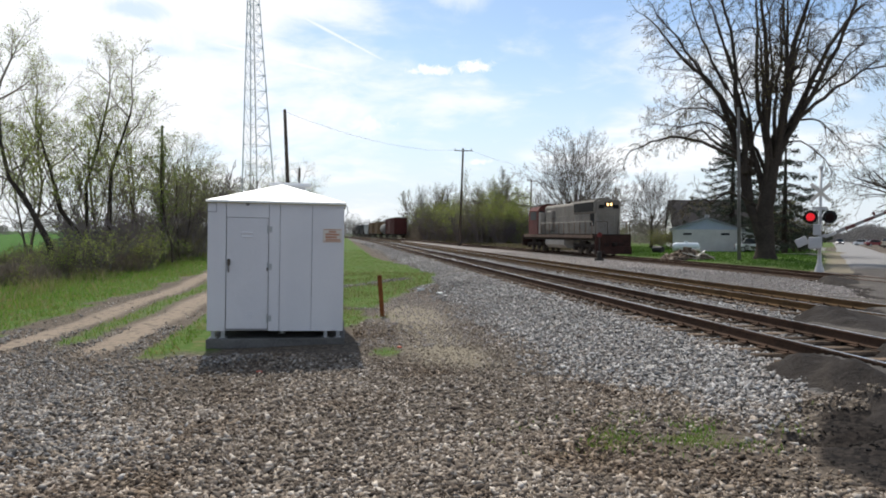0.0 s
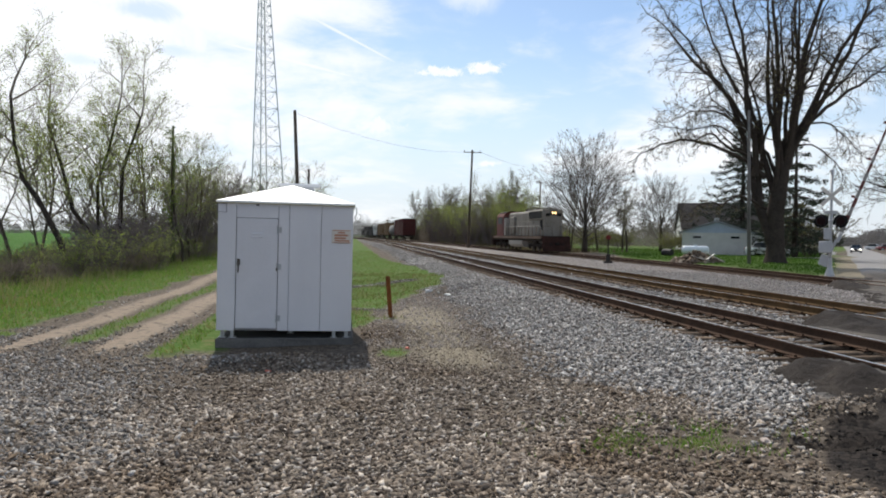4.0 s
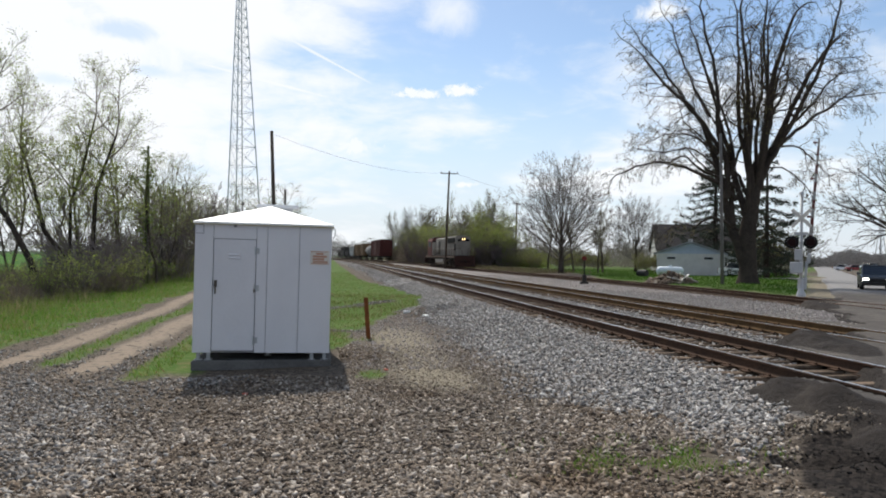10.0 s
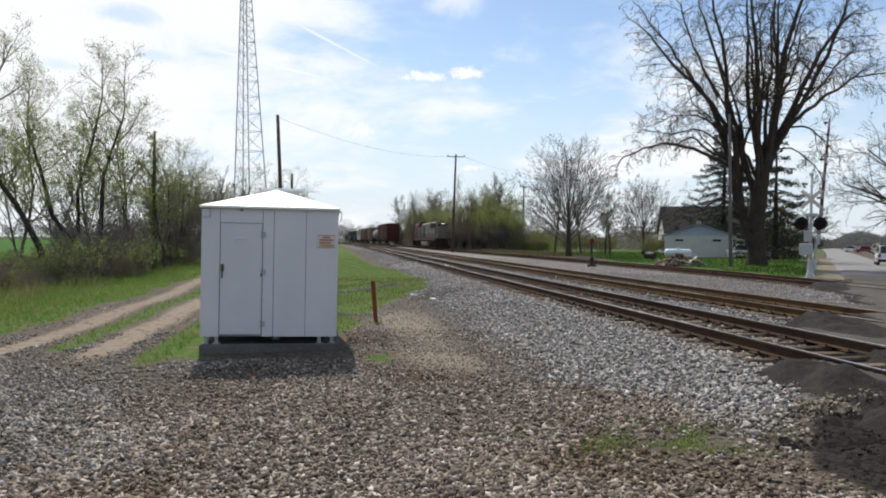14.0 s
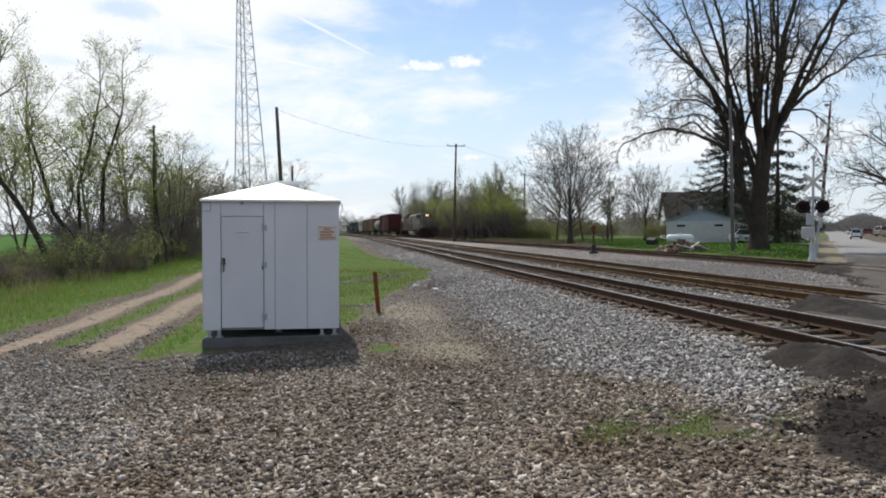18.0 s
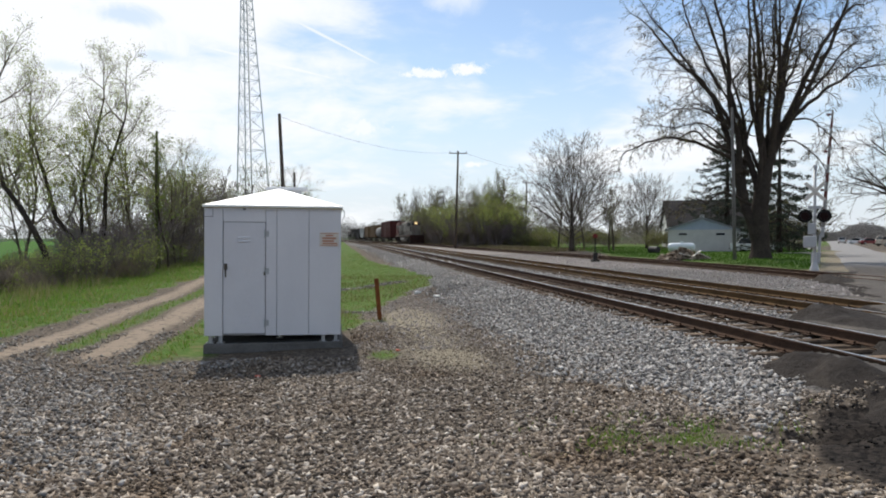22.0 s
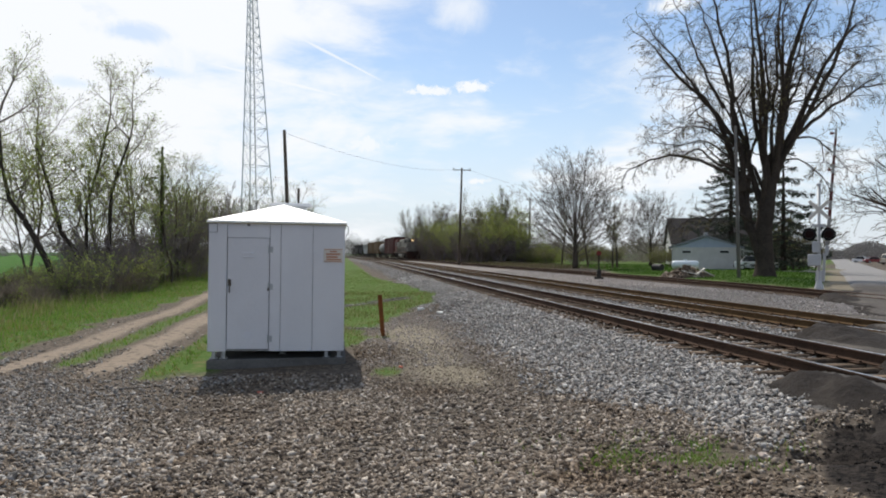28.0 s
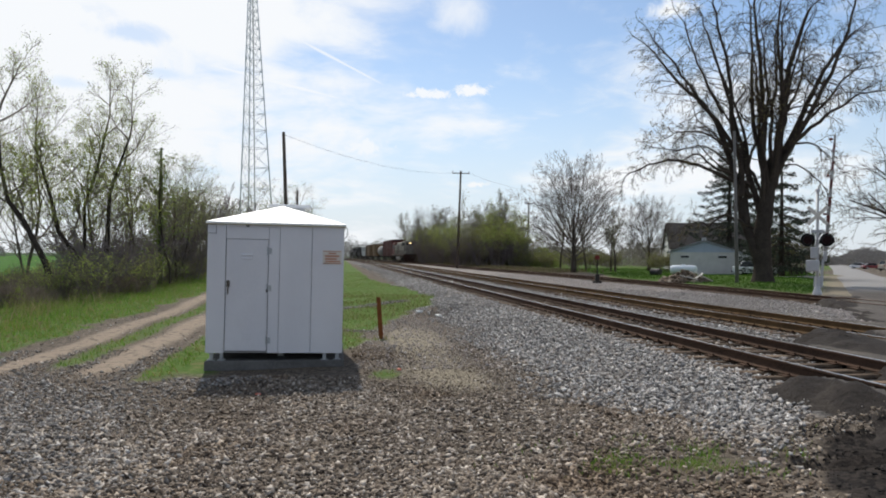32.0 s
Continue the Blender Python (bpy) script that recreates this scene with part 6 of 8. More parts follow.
rng = np.random.default_rng(3)
M["litter"] = mat("litter", (0.75, 0.74, 0.70), rough=0.7)
M["pale_rock"] = mat("pale_rock", (0.44, 0.37, 0.33), (0.30, 0.255, 0.22), rough=0.9, grain=30, blotch=6)
M["litter_red"] = mat("litter_red", (0.62, 0.18, 0.12), rough=0.7)
for k, (lx, ly, s, mm, lab) in enumerate(((2.55, 22.0, 0.17, "litter", "crumpled white scrap lying on the gravel"), (3.10, 21.7, 0.15, "litter", "crumpled white scrap lying on the gravel"), (3.70, 5.72, 0.085, "pale_rock", "pale broken stone at the gravel's edge"),
                                          (1.02, 11.6, 0.05, "litter_red", "small red flag scrap on the ground"), (-1.05, 9.95, 0.05, "litter_red", "small red flag scrap on the ground"), (-4.0, 8.6, 0.045, "litter_red", "small red flag scrap on the ground"))):
    b = Build().box((0, 0, s * 0.2), (s * 1.4, s * 0.9, s * 0.5), s * 0.15)
    b.v = [tuple(np.array(p) + rng.normal(0, s * 0.06, 3)) for p in b.v]
    ob = part("scrap", b, M[mm])
    ob.matrix_basis = pose(lx, ly, float(ground_z(lx, ly)) + 0.005, 0, 0, 40 * k)
    tagged(ob, lab, "litter")


# ---- poles, wires and the radio mast ----
def utility_pole(m, high, r, arm, label, lean=0.0, wood="pole_wood"):
    t = thing("utility_pole", m, label, "pole", "utility poles")
    part("shaft", Build().tube([(0, 0, -0.4), (lean * 0.5, 0, high / 2), (lean, 0, high)], [r, r * 0.85, r * 0.68], 10), M[wood], t, smooth=True)
    if arm:
        part("crossarm", Build().box((lean * 0.97, -0.02 - r * 0.7, high - 0.35), (arm, 0.1, 0.12), 0.01), M["pole_wood"], t)
        for s in (-0.46, 0.46):
            part("insulator", Build().tube([(lean * 0.97 + arm * s, -0.02 - r * 0.7, high - 0.29), (lean * 0.97 + arm * s, -0.02 - r * 0.7, high - 0.17), (lean * 0.97 + arm * s, -0.02 - r * 0.7, high - 0.06)], [0.05, 0.09, 0.05], 8), M["galvanised"], t)
    return t


utility_pole(pose(17.25, 101.6, 0.2), 14.1, 0.19, 2.6, "tall weathered utility pole with a crossarm", lean=0.42)
utility_pole(pose(-4.1, 61.3, 0.0), 12.3, 0.19, 0, "plain wooden utility pole without a crossarm", lean=-0.5)
utility_pole(pose(-5.1, 91.8, 0.0), 10.1, 0.2, 0, "short plain wooden pole behind the hut")
utility_pole(pose(45.0, 165.0, 0.4), 14.6, 0.22, 2.1, "far utility pole with a crossarm and transformer", lean=0.3)
utility_pole(pose(27.9, 46.4, 0.1), 10.8, 0.13, 0, "slim grey wooden pole beside the great tree", lean=-0.25, wood="pole_grey")


def wire(a, b, sag, r=0.011):
    a, b = Vector(a), Vector(b)
    pts = [a.lerp(b, i / 24) - Vector((0, 0, sag * 4 * (i / 24) * (1 - i / 24))) for i in range(25)]
    ob = part("overhead_wire", Build().tube(pts, r, 5), M["black_steel"])
    tagged(ob, "thin dark overhead wire sagging between utility poles", "wire", "overhead wires")


wire((-4.6, 61.3, 12.1), (16.5, 101.5, 14.0), 1.0)
wire((18.8, 101.5, 14.0), (52, 155, 17.0), 1.3)


M["mast_zinc"] = mat("mast_zinc", (0.60, 0.64, 0.70), (0.50, 0.54, 0.60), rough=0.6, grain=40, bump=0.05)


def radio_mast():
    t = thing("radio_mast", pose(-17.6, 154.0, 0.0), "tall self-supporting galvanised lattice radio mast", "mast")
    wide = lambda z: 7.9 - z * 0.1075
    def leg(k, z):
        a = radians(90 + 120 * k + 22)
        r = wide(z) * 0.577
        return Vector((r * math.cos(a) - 0.018 * (z - 12), r * math.sin(a), z))
    for k in range(3):
        part("leg", Build().tube([leg(k, 0), leg(k, 24), leg(k, 48), leg(k, 68)], [0.14, 0.125, 0.105, 0.09], 8), M["mast_zinc"], t, smooth=True)
    z = 0.0
    while z < 66:
        h = max(1.9, wide(z) * 0.72)
        z2 = min(z + h, 68)
        sec = part("section", Build().tube([leg(0, z2), leg(1, z2), leg(2, z2), leg(0, z2)], 0.055, 5), M["mast_zinc"], t)
        for k in range(3):
            j = (k + 1) % 3
            for p, q in ((leg(k, z), leg(j, z2)), (leg(j, z), leg(k, z2))):
                part("brace", Build().tube([p, q], 0.04, 5), M["mast_zinc"], sec)
        z = z2
    part("cable_ladder", Build().tube([(0.4, 0.9, 0), (-0.8, 0.2, 66)], 0.11, 6), M["galvanised"], t)


radio_mast()

pylon = thing("far_pylon", pose(262, 300, -0.5), "distant lattice power pylon above the trees", "pylon")
for s in (-1, 1):
    for u in (-1, 1):
        part("leg", Build().tube([(2.2 * s, 2.2 * u, 0), (0.5 * s, 0.5 * u, 17), (0.3 * s, 0.3 * u, 24)], 0.2, 5), M["galvanised"], pylon)
for z, w in ((17, 5.0), (20, 6.5), (23, 4.5)):
    part("arm", Build().box((0, 0, z), (w, 0.3, 0.3)), M["galvanised"], pylon, m=pose(0, 0, 0, 0, 0, -41))
for k in range(6):
    part("brace", Build().tube([(-2.2 + 0.28 * k, -2.2 + 0.28 * k, 2.8 * k), (2.2 - 0.28 * (k + 1), -2.2 + 0.28 * (k + 1), 2.8 * (k + 1))], 0.12, 5), M["galvanised"], pylon)


# ---- switch stand ----
M["target_red"] = mat("target_red", (0.17, 0.03, 0.025), (0.12, 0.025, 0.02), rough=0.6, grain=30, bump=0.05)
stand = thing("switch_stand", pose(18.5, 48.8, float(ground_z(18.5, 48.8))), "black railway switch stand with a red disc target", "switch stand")
part("base", Build().box((0, 0, 0.06), (0.6, 0.3, 0.2), 0.03).box((0, 0, 0.4), (0.3, 0.26, 0.55), 0.05), M["black_steel"], stand)
part("mast", Build().tube([(0, 0, 0.5), (0, 0, 1.75)], 0.05, 8), M["black_steel"], stand)
part("target", Build().tube([(0, -0.02, 1.85), (0, 0.02, 1.85)], 0.18, 20), M["target_red"], stand, "red painted disc target")
part("lever", Build().tube([(0.1, 0, 0.5), (0.35, -0.05, 0.7), (0.42, -0.05, 0.25)], 0.025, 6), M["black_steel"], stand)


# ---- house, garage and yard ----
M["siding_white"] = mat("siding_white", (0.66, 0.66, 0.64), (0.58, 0.58, 0.57), rough=0.7, grain=20, bump=0.1)
M["siding_blue"] = mat("siding_blue", (0.44, 0.50, 0.60), (0.38, 0.44, 0.54), rough=0.7, grain=20, bump=0.1)
M["block_wall"] = mat("block_wall", (0.64, 0.625, 0.60), (0.54, 0.525, 0.50), rough=0.85, grain=12, bump=0.3)
M["shingle"] = mat("shingle", (0.066, 0.06, 0.058), (0.047, 0.043, 0.042), rough=0.9, grain=9, blotch=0.8, bump=0.6, depth=0.02)
M["shingle_grey"] = mat("shingle_grey", (0.30, 0.31, 0.33), (0.22, 0.23, 0.25), rough=0.9, grain=9, blotch=0.8, bump=0.6)
M["glass_dark"] = mat("glass_dark", (0.02, 0.024, 0.028), rough=0.12, bump=0)
M["tank_white"] = mat("tank_white", (0.72, 0.76, 0.80), (0.62, 0.67, 0.72), rough=0.4, bump=0.03)
M["barrel"] = mat("barrel", (0.045, 0.04, 0.04), rough=0.6)


def gable_house(name, m, wide, deep, wall_h, ridge, walls, gable, roof, label, category, windows):
    """A gabled building; its gable end looks down -y."""
    t = thing(name, m, label, category)
    for s in (-1, 1):
        part("wall", Build().box((s * (wide / 2 - 0.1), deep / 2, wall_h / 2 - 0.2), (0.2, deep - 0.402, wall_h + 0.4)), walls, t)
    for y in (0.1, deep - 0.1):
        part("wall", Build().box((0, y, wall_h / 2 - 0.2), (wide, 0.2, wall_h + 0.4)), walls, t)
        part("gable", Build().prism([(-wide / 2, wall_h + 0.003), (wide / 2, wall_h + 0.003), (0, ridge - 0.05)], "y", y - 0.09, y + 0.09), gable, t)
    for s in (-1, 1):
        k = (ridge - wall_h) / (wide / 2)
        o = 0.35
        part("roof_slope", Build().prism([(0, ridge), (s * (wide / 2 + o), wall_h - k * o), (s * (wide / 2 + o), wall_h - k * o + 0.16), (0, ridge + 0.18)], "y", -0.3, deep + 0.3), roof, t)
    for x, z, w, h in windows:
        win = part("window", Build().box((x, -0.02, z), (w, 0.06, h), 0.01), M["siding_white"], t)
        part("pane", Build().box((x, -0.055, z), (w - 0.12, 0.02, h - 0.1)), M["glass_dark"], win)
    return t


garage = gable_house("garage", pose(39.9, 72.9, 0.2, 0, 0, -27), 7.1, 7.2, 2.35, 3.55, M["block_wall"], M["siding_blue"], M["shingle_grey"], "pale block garage with a light blue gable", "garage", ((-2.0, 1.85, 1.0, 0.34), (1.9, 1.85, 1.0, 0.34)))
part("gable_vent", Build().tube([(0, 0, 3.5), (0, 0, 3.95)], 0.24, 10), M["galvanised"], garage)
house = gable_house("house", pose(60.8, 96.2, 0.3, 0, 0, 70), 9.5, 12.5, 3.1, 6.7, M["siding_white"], M["siding_white"], M["shingle"], "white farmhouse with a large dark shingle roof", "house", ((-2, 1.7, 1.0, 1.3), (1.6, 1.7, 1.0, 1.3), (0, 4.4, 0.8, 1.0)))
part("chimney", Build().box((0.8, 6, 6.9), (0.6, 0.6, 1.2), 0.02), M["block_wall"], house)

tank = thing("gas_tank", pose(33.8, 65.7, 0.16, 0, 0, -20), "white propane tank on two low cradles", "gas tank")
part("shell", Build().tube([(-1.3, 0, 0.62), (-1.22, 0, 0.62), (-1.02, 0, 0.62), (1.02, 0, 0.62), (1.22, 0, 0.62), (1.3, 0, 0.62)], [0.1, 0.3, 0.4, 0.4, 0.3, 0.1], 16), M["tank_white"], tank, smooth=True)
part("dome", Build().tube([(0, 0, 1.0), (0, 0, 1.16)], [0.2, 0.16], 12), M["tank_white"], tank)
for s in (-0.8, 0.8):
    part("cradle", Build().box((s, 0, 0.13), (0.2, 0.7, 0.26), 0.02), M["concrete"], tank)

barrel = thing("barrel", pose(31.1, 66.1, 0.48, 90, 0, 30), "dark steel barrel lying on the lawn", "barrel")
part("drum", Build().tube([(0, 0, -0.5), (0, 0, -0.48), (0, 0, 0.48), (0, 0, 0.5)], [0.34, 0.36, 0.36, 0.34], 14), M["barrel"], barrel)

M["earth"] = island_mat("earth", [(0.07, 0.05, 0.036), (0.12, 0.09, 0.065), (0.17, 0.13, 0.10), (0.09, 0.068, 0.05), (0.30, 0.26, 0.21)])
rng = np.random.default_rng(8)
n = 1700
a, r = rng.uniform(0, 6.28, n), np.sqrt(rng.uniform(0, 1, n))
px, py = 25.2 + 1.9 * r * np.cos(a), 48.9 + 1.3 * r * np.sin(a)
stones("rubble_heap", "heap of broken earth and rubble beside the siding", px, py, np.minimum(rng.lognormal(math.log(0.10), 0.5, n), 0.3), M["earth"], rng, z=ground_z(px, py) + 0.85 * (1 - r) * rng.uniform(0.3, 1.0, n))
plank = part("plank", Build().box((0, 0, 0), (1.7, 0.18, 0.06), 0.008), M["sign_white"])
plank.matrix_basis = pose(26.4, 48.3, 0.55, 0, 24, 10)
tagged(plank, "pale board lying against the rubble heap", "plank")
for x_, y_, z_, b_, c_ in ((25.9, 48.0, 0.62, -18, 35), (25.0, 47.8, 0.5, 14, -25)):
    board = part("plank", Build().box((0, 0, 0), (1.2, 0.14, 0.05), 0.008), M["sign_white"])
    board.matrix_basis = pose(x_, y_, z_, 0, b_, c_)
    tagged(board, "short pale board on the rubble heap", "plank")

M["pale_concrete"] = mat("pale_concrete", (0.46, 0.44, 0.40), (0.36, 0.34, 0.31), rough=0.9, grain=40, blotch=2, bump=0.3)
path_me = Build().box((43.6, 63.9, float(ground_z(43.6, 63.9)) - 0.02), (5.4, 1.1, 0.12), 0.02)
tagged(part("pavement", path_me, M["pale_concrete"]), "narrow pale concrete path across the lawn", "pavement", kind="structure")



# ---- crossing signal ----
M["lamp_black"] = mat("lamp_black", (0.012, 0.012, 0.012), rough=0.6, bump=0)
M["lens_dark"] = mat("lens_dark", (0.02, 0.004, 0.004), rough=0.6, bump=0)
M["lens_lit"] = mat("lens_lit", (0.9, 0.012, 0.02), rough=0.4, bump=0, glow=0.6)
# muted stripes: the backlit arm's dark look is put into both colours
M["stripe_red"] = mat("stripe_red", (0.14, 0.045, 0.04), (0.11, 0.04, 0.035), rough=0.6, bump=0)
M["stripe_white"] = mat("stripe_white", (0.30, 0.285, 0.275), (0.24, 0.23, 0.22), rough=0.6, bump=0)


def crossing_signal():
    """Local x: across the road, to its right; -y: towards the oncoming driver."""
    t = thing("crossing_signal", pose(23.45, 31.9, 0.12, 0, 0, -36.87), "silver railway crossing signal with crossbuck and twin red lamps", "crossing signal")
    part("mast", Build().tube([(0, 0, 0), (0, 0, 5.1)], 0.07, 12), M["silver_paint"], t, smooth=True)
    part("base", Build().tube([(0, 0, -0.1), (0, 0, 0.08), (0, 0, 0.45), (0, 0, 0.9)], [0.24, 0.22, 0.11, 0.09], 10), M["silver_paint"], t)
    part("crossbuck", Build().box((0, -0.1, 3.93), (1.22, 0.02, 0.165), 0.004, m=Matrix.Rotation(radians(45), 3, "Y")).box((0, -0.122, 3.93), (1.22, 0.02, 0.165), 0.004, m=Matrix.Rotation(radians(-45), 3, "Y")), M["sign_white"], t, "white X-shaped crossing sign")
    part("track_sign", Build().box((0, -0.1, 3.15), (0.6, 0.02, 0.16), 0.004), M["silver_paint"], t)
    part("lamp_arm", Build().tube([(-0.42, -0.04, 2.72), (0.42, -0.04, 2.72)], 0.035, 8), M["silver_paint"], t)
    drums = []
    for s in (-0.42, 0.42):
        disc = part("backboard", Build().tube([(s, -0.14, 2.72), (s, -0.12, 2.72)], 0.32, 24), M["lamp_black"], t, "round black lamp backboard")
        part("visor", Build().tube([(s, -0.15, 2.72), (s, -0.36, 2.72)], [0.205, 0.215], 18, cap=False), M["lamp_black"], disc)
        # made-up drum: one face glows red, turning it makes the flash
        drum = part("reflector", Build().tube([(0, -0.06, 0), (0, 0.0, 0)], 0.19, 18), [M["lens_dark"], M["lens_lit"]], disc, "added two-faced red lens drum, turned to make the lamp flash")
        for p in drum.data.polygons:
            p.material_index = 1 if p.center.y < -0.055 else 0
        drum.matrix_basis = Matrix.Translation((s, -0.235, 2.72))
        drums.append(drum)
    part("junction_box", Build().box((-0.14, -0.1, 2.1), (0.32, 0.26, 0.55), 0.03), M["silver_paint"], t)
    part("gate_mechanism", Build().box((-0.2, -0.12, 1.45), (0.6, 0.4, 0.58), 0.04), M["silver_paint"], t, "silver gate motor box")
    part("bell", Build().tube([(0, 0, 5.1), (0, 0, 5.22), (0, 0, 5.26)], [0.13, 0.1, 0.03], 12), M["silver_paint"], t)
    arm = part("gate_arm", Build().box((0.12, 0, 0), (0.5, 0.1, 0.16), 0.02), M["silver_paint"], t, "red-and-white striped gate arm")
    arm.matrix_basis = pose(0.33, 0.16, 1.8)
    for k in range(13):
        part("stripe", Build().prism([(0.4 + 0.44 * k, -0.085 + 0.003 * k), (0.4 + 0.44 * (k + 1), -0.085 + 0.003 * (k + 1)), (0.4 + 0.44 * (k + 1), 0.085 - 0.003 * (k + 1)), (0.4 + 0.44 * k, 0.085 - 0.003 * k)], "y", -0.03, 0.03), M["stripe_red" if k % 2 else "stripe_white"], arm)
    for x in (2.2, 4.1, 5.9):
        part("arm_lamp", Build().tube([(x, 0, 0.06), (x, 0, 0.24)], [0.04, 0.07], 8), M["stripe_red"], arm)
    for s in (-0.1, 0.1):
        part("counterweight", Build().box((-1.15, s, 0.2), (0.55, 0.06, 0.42), 0.02).box((-0.5, s, 0.08), (0.95, 0.03, 0.12)), M["silver_paint"], arm)
    return t, arm, drums


signal, gate_arm, lamp_drums = crossing_signal()

post = thing("lineside_marker", pose(-10.9, 47.1, 0), "small white marker plate on a thin post in the thicket", "marker")
part("post", Build().tube([(0, 0, -0.1), (0, 0, 1.75)], 0.03, 6), M["galvanised"], post)
part("plate", Build().box((0, -0.04, 1.62), (0.26, 0.02, 0.3), 0.004), M["litter"], post, "white enamel plate")


# ---- the locomotive ----
M["loco_grey"] = mat("loco_grey", (0.25, 0.226, 0.195), (0.165, 0.147, 0.122), rough=0.7, grain=18, blotch=0.7, bump=0.15, dirt=(0.19, 0.145, 0.115), dirt_amount=0.45)
M["loco_red"] = mat("loco_red", (0.155, 0.042, 0.035), (0.095, 0.032, 0.027), rough=0.65, grain=18, blotch=0.8, bump=0.15, dirt=(0.10, 0.06, 0.045), dirt_amount=0.45)
M["loco_pale"] = mat("loco_pale", (0.38, 0.35, 0.305), (0.29, 0.265, 0.23), rough=0.7, grain=18, blotch=0.8, bump=0.15, dirt=(0.2, 0.16, 0.12), dirt_amount=0.3)
M["loco_sill"] = mat("loco_sill", (0.23, 0.16, 0.115), (0.14, 0.095, 0.07), rough=0.75, grain=18, blotch=1.0, bump=0.15, dirt=(0.14, 0.1, 0.07), dirt_amount=0.5)
M["grille"] = mat("grille", (0.014, 0.013, 0.012), (0.024, 0.022, 0.02), rough=0.8)
M["running_gear"] = mat("running_gear", (0.022, 0.019, 0.017), (0.042, 0.033, 0.027), rough=0.9, grain=20, blotch=2, bump=0.3)
M["plow_brown"] = mat("plow_brown", (0.06, 0.03, 0.024), (0.028, 0.018, 0.016), rough=0.85, grain=20, blotch=2, bump=0.2)
M["headlamp"] = mat("headlamp", (1.0, 0.64, 0.28), rough=0.3, bump=0, glow=3.6)
M["cab_glass"] = mat("cab_glass", (0.012, 0.012, 0.013), rough=0.55, bump=0)
M["wheel_steel"] = mat("wheel_steel", (0.07, 0.055, 0.045), (0.11, 0.085, 0.065), rough=0.7, metal=0.3, bump=0.1)


def wheelset(parent, y, r=0.5, gauge=0.755):
    b = Build().tube([(-0.9, 0, 0), (0.9, 0, 0)], 0.08, 8)
    for s in (-gauge, gauge):
        b.tube([(s - 0.06, 0, 0), (s + 0.06, 0, 0)], r, 20)
        b.tube([(s - 0.08 * (1 if s > 0 else -1), 0, 0), (s - 0.06 * (1 if s > 0 else -1), 0, 0)], r + 0.025, 20)
    ob = part("wheelset", b, M["wheel_steel"], parent, m=Matrix.Translation((0, y, r)))
    return ob


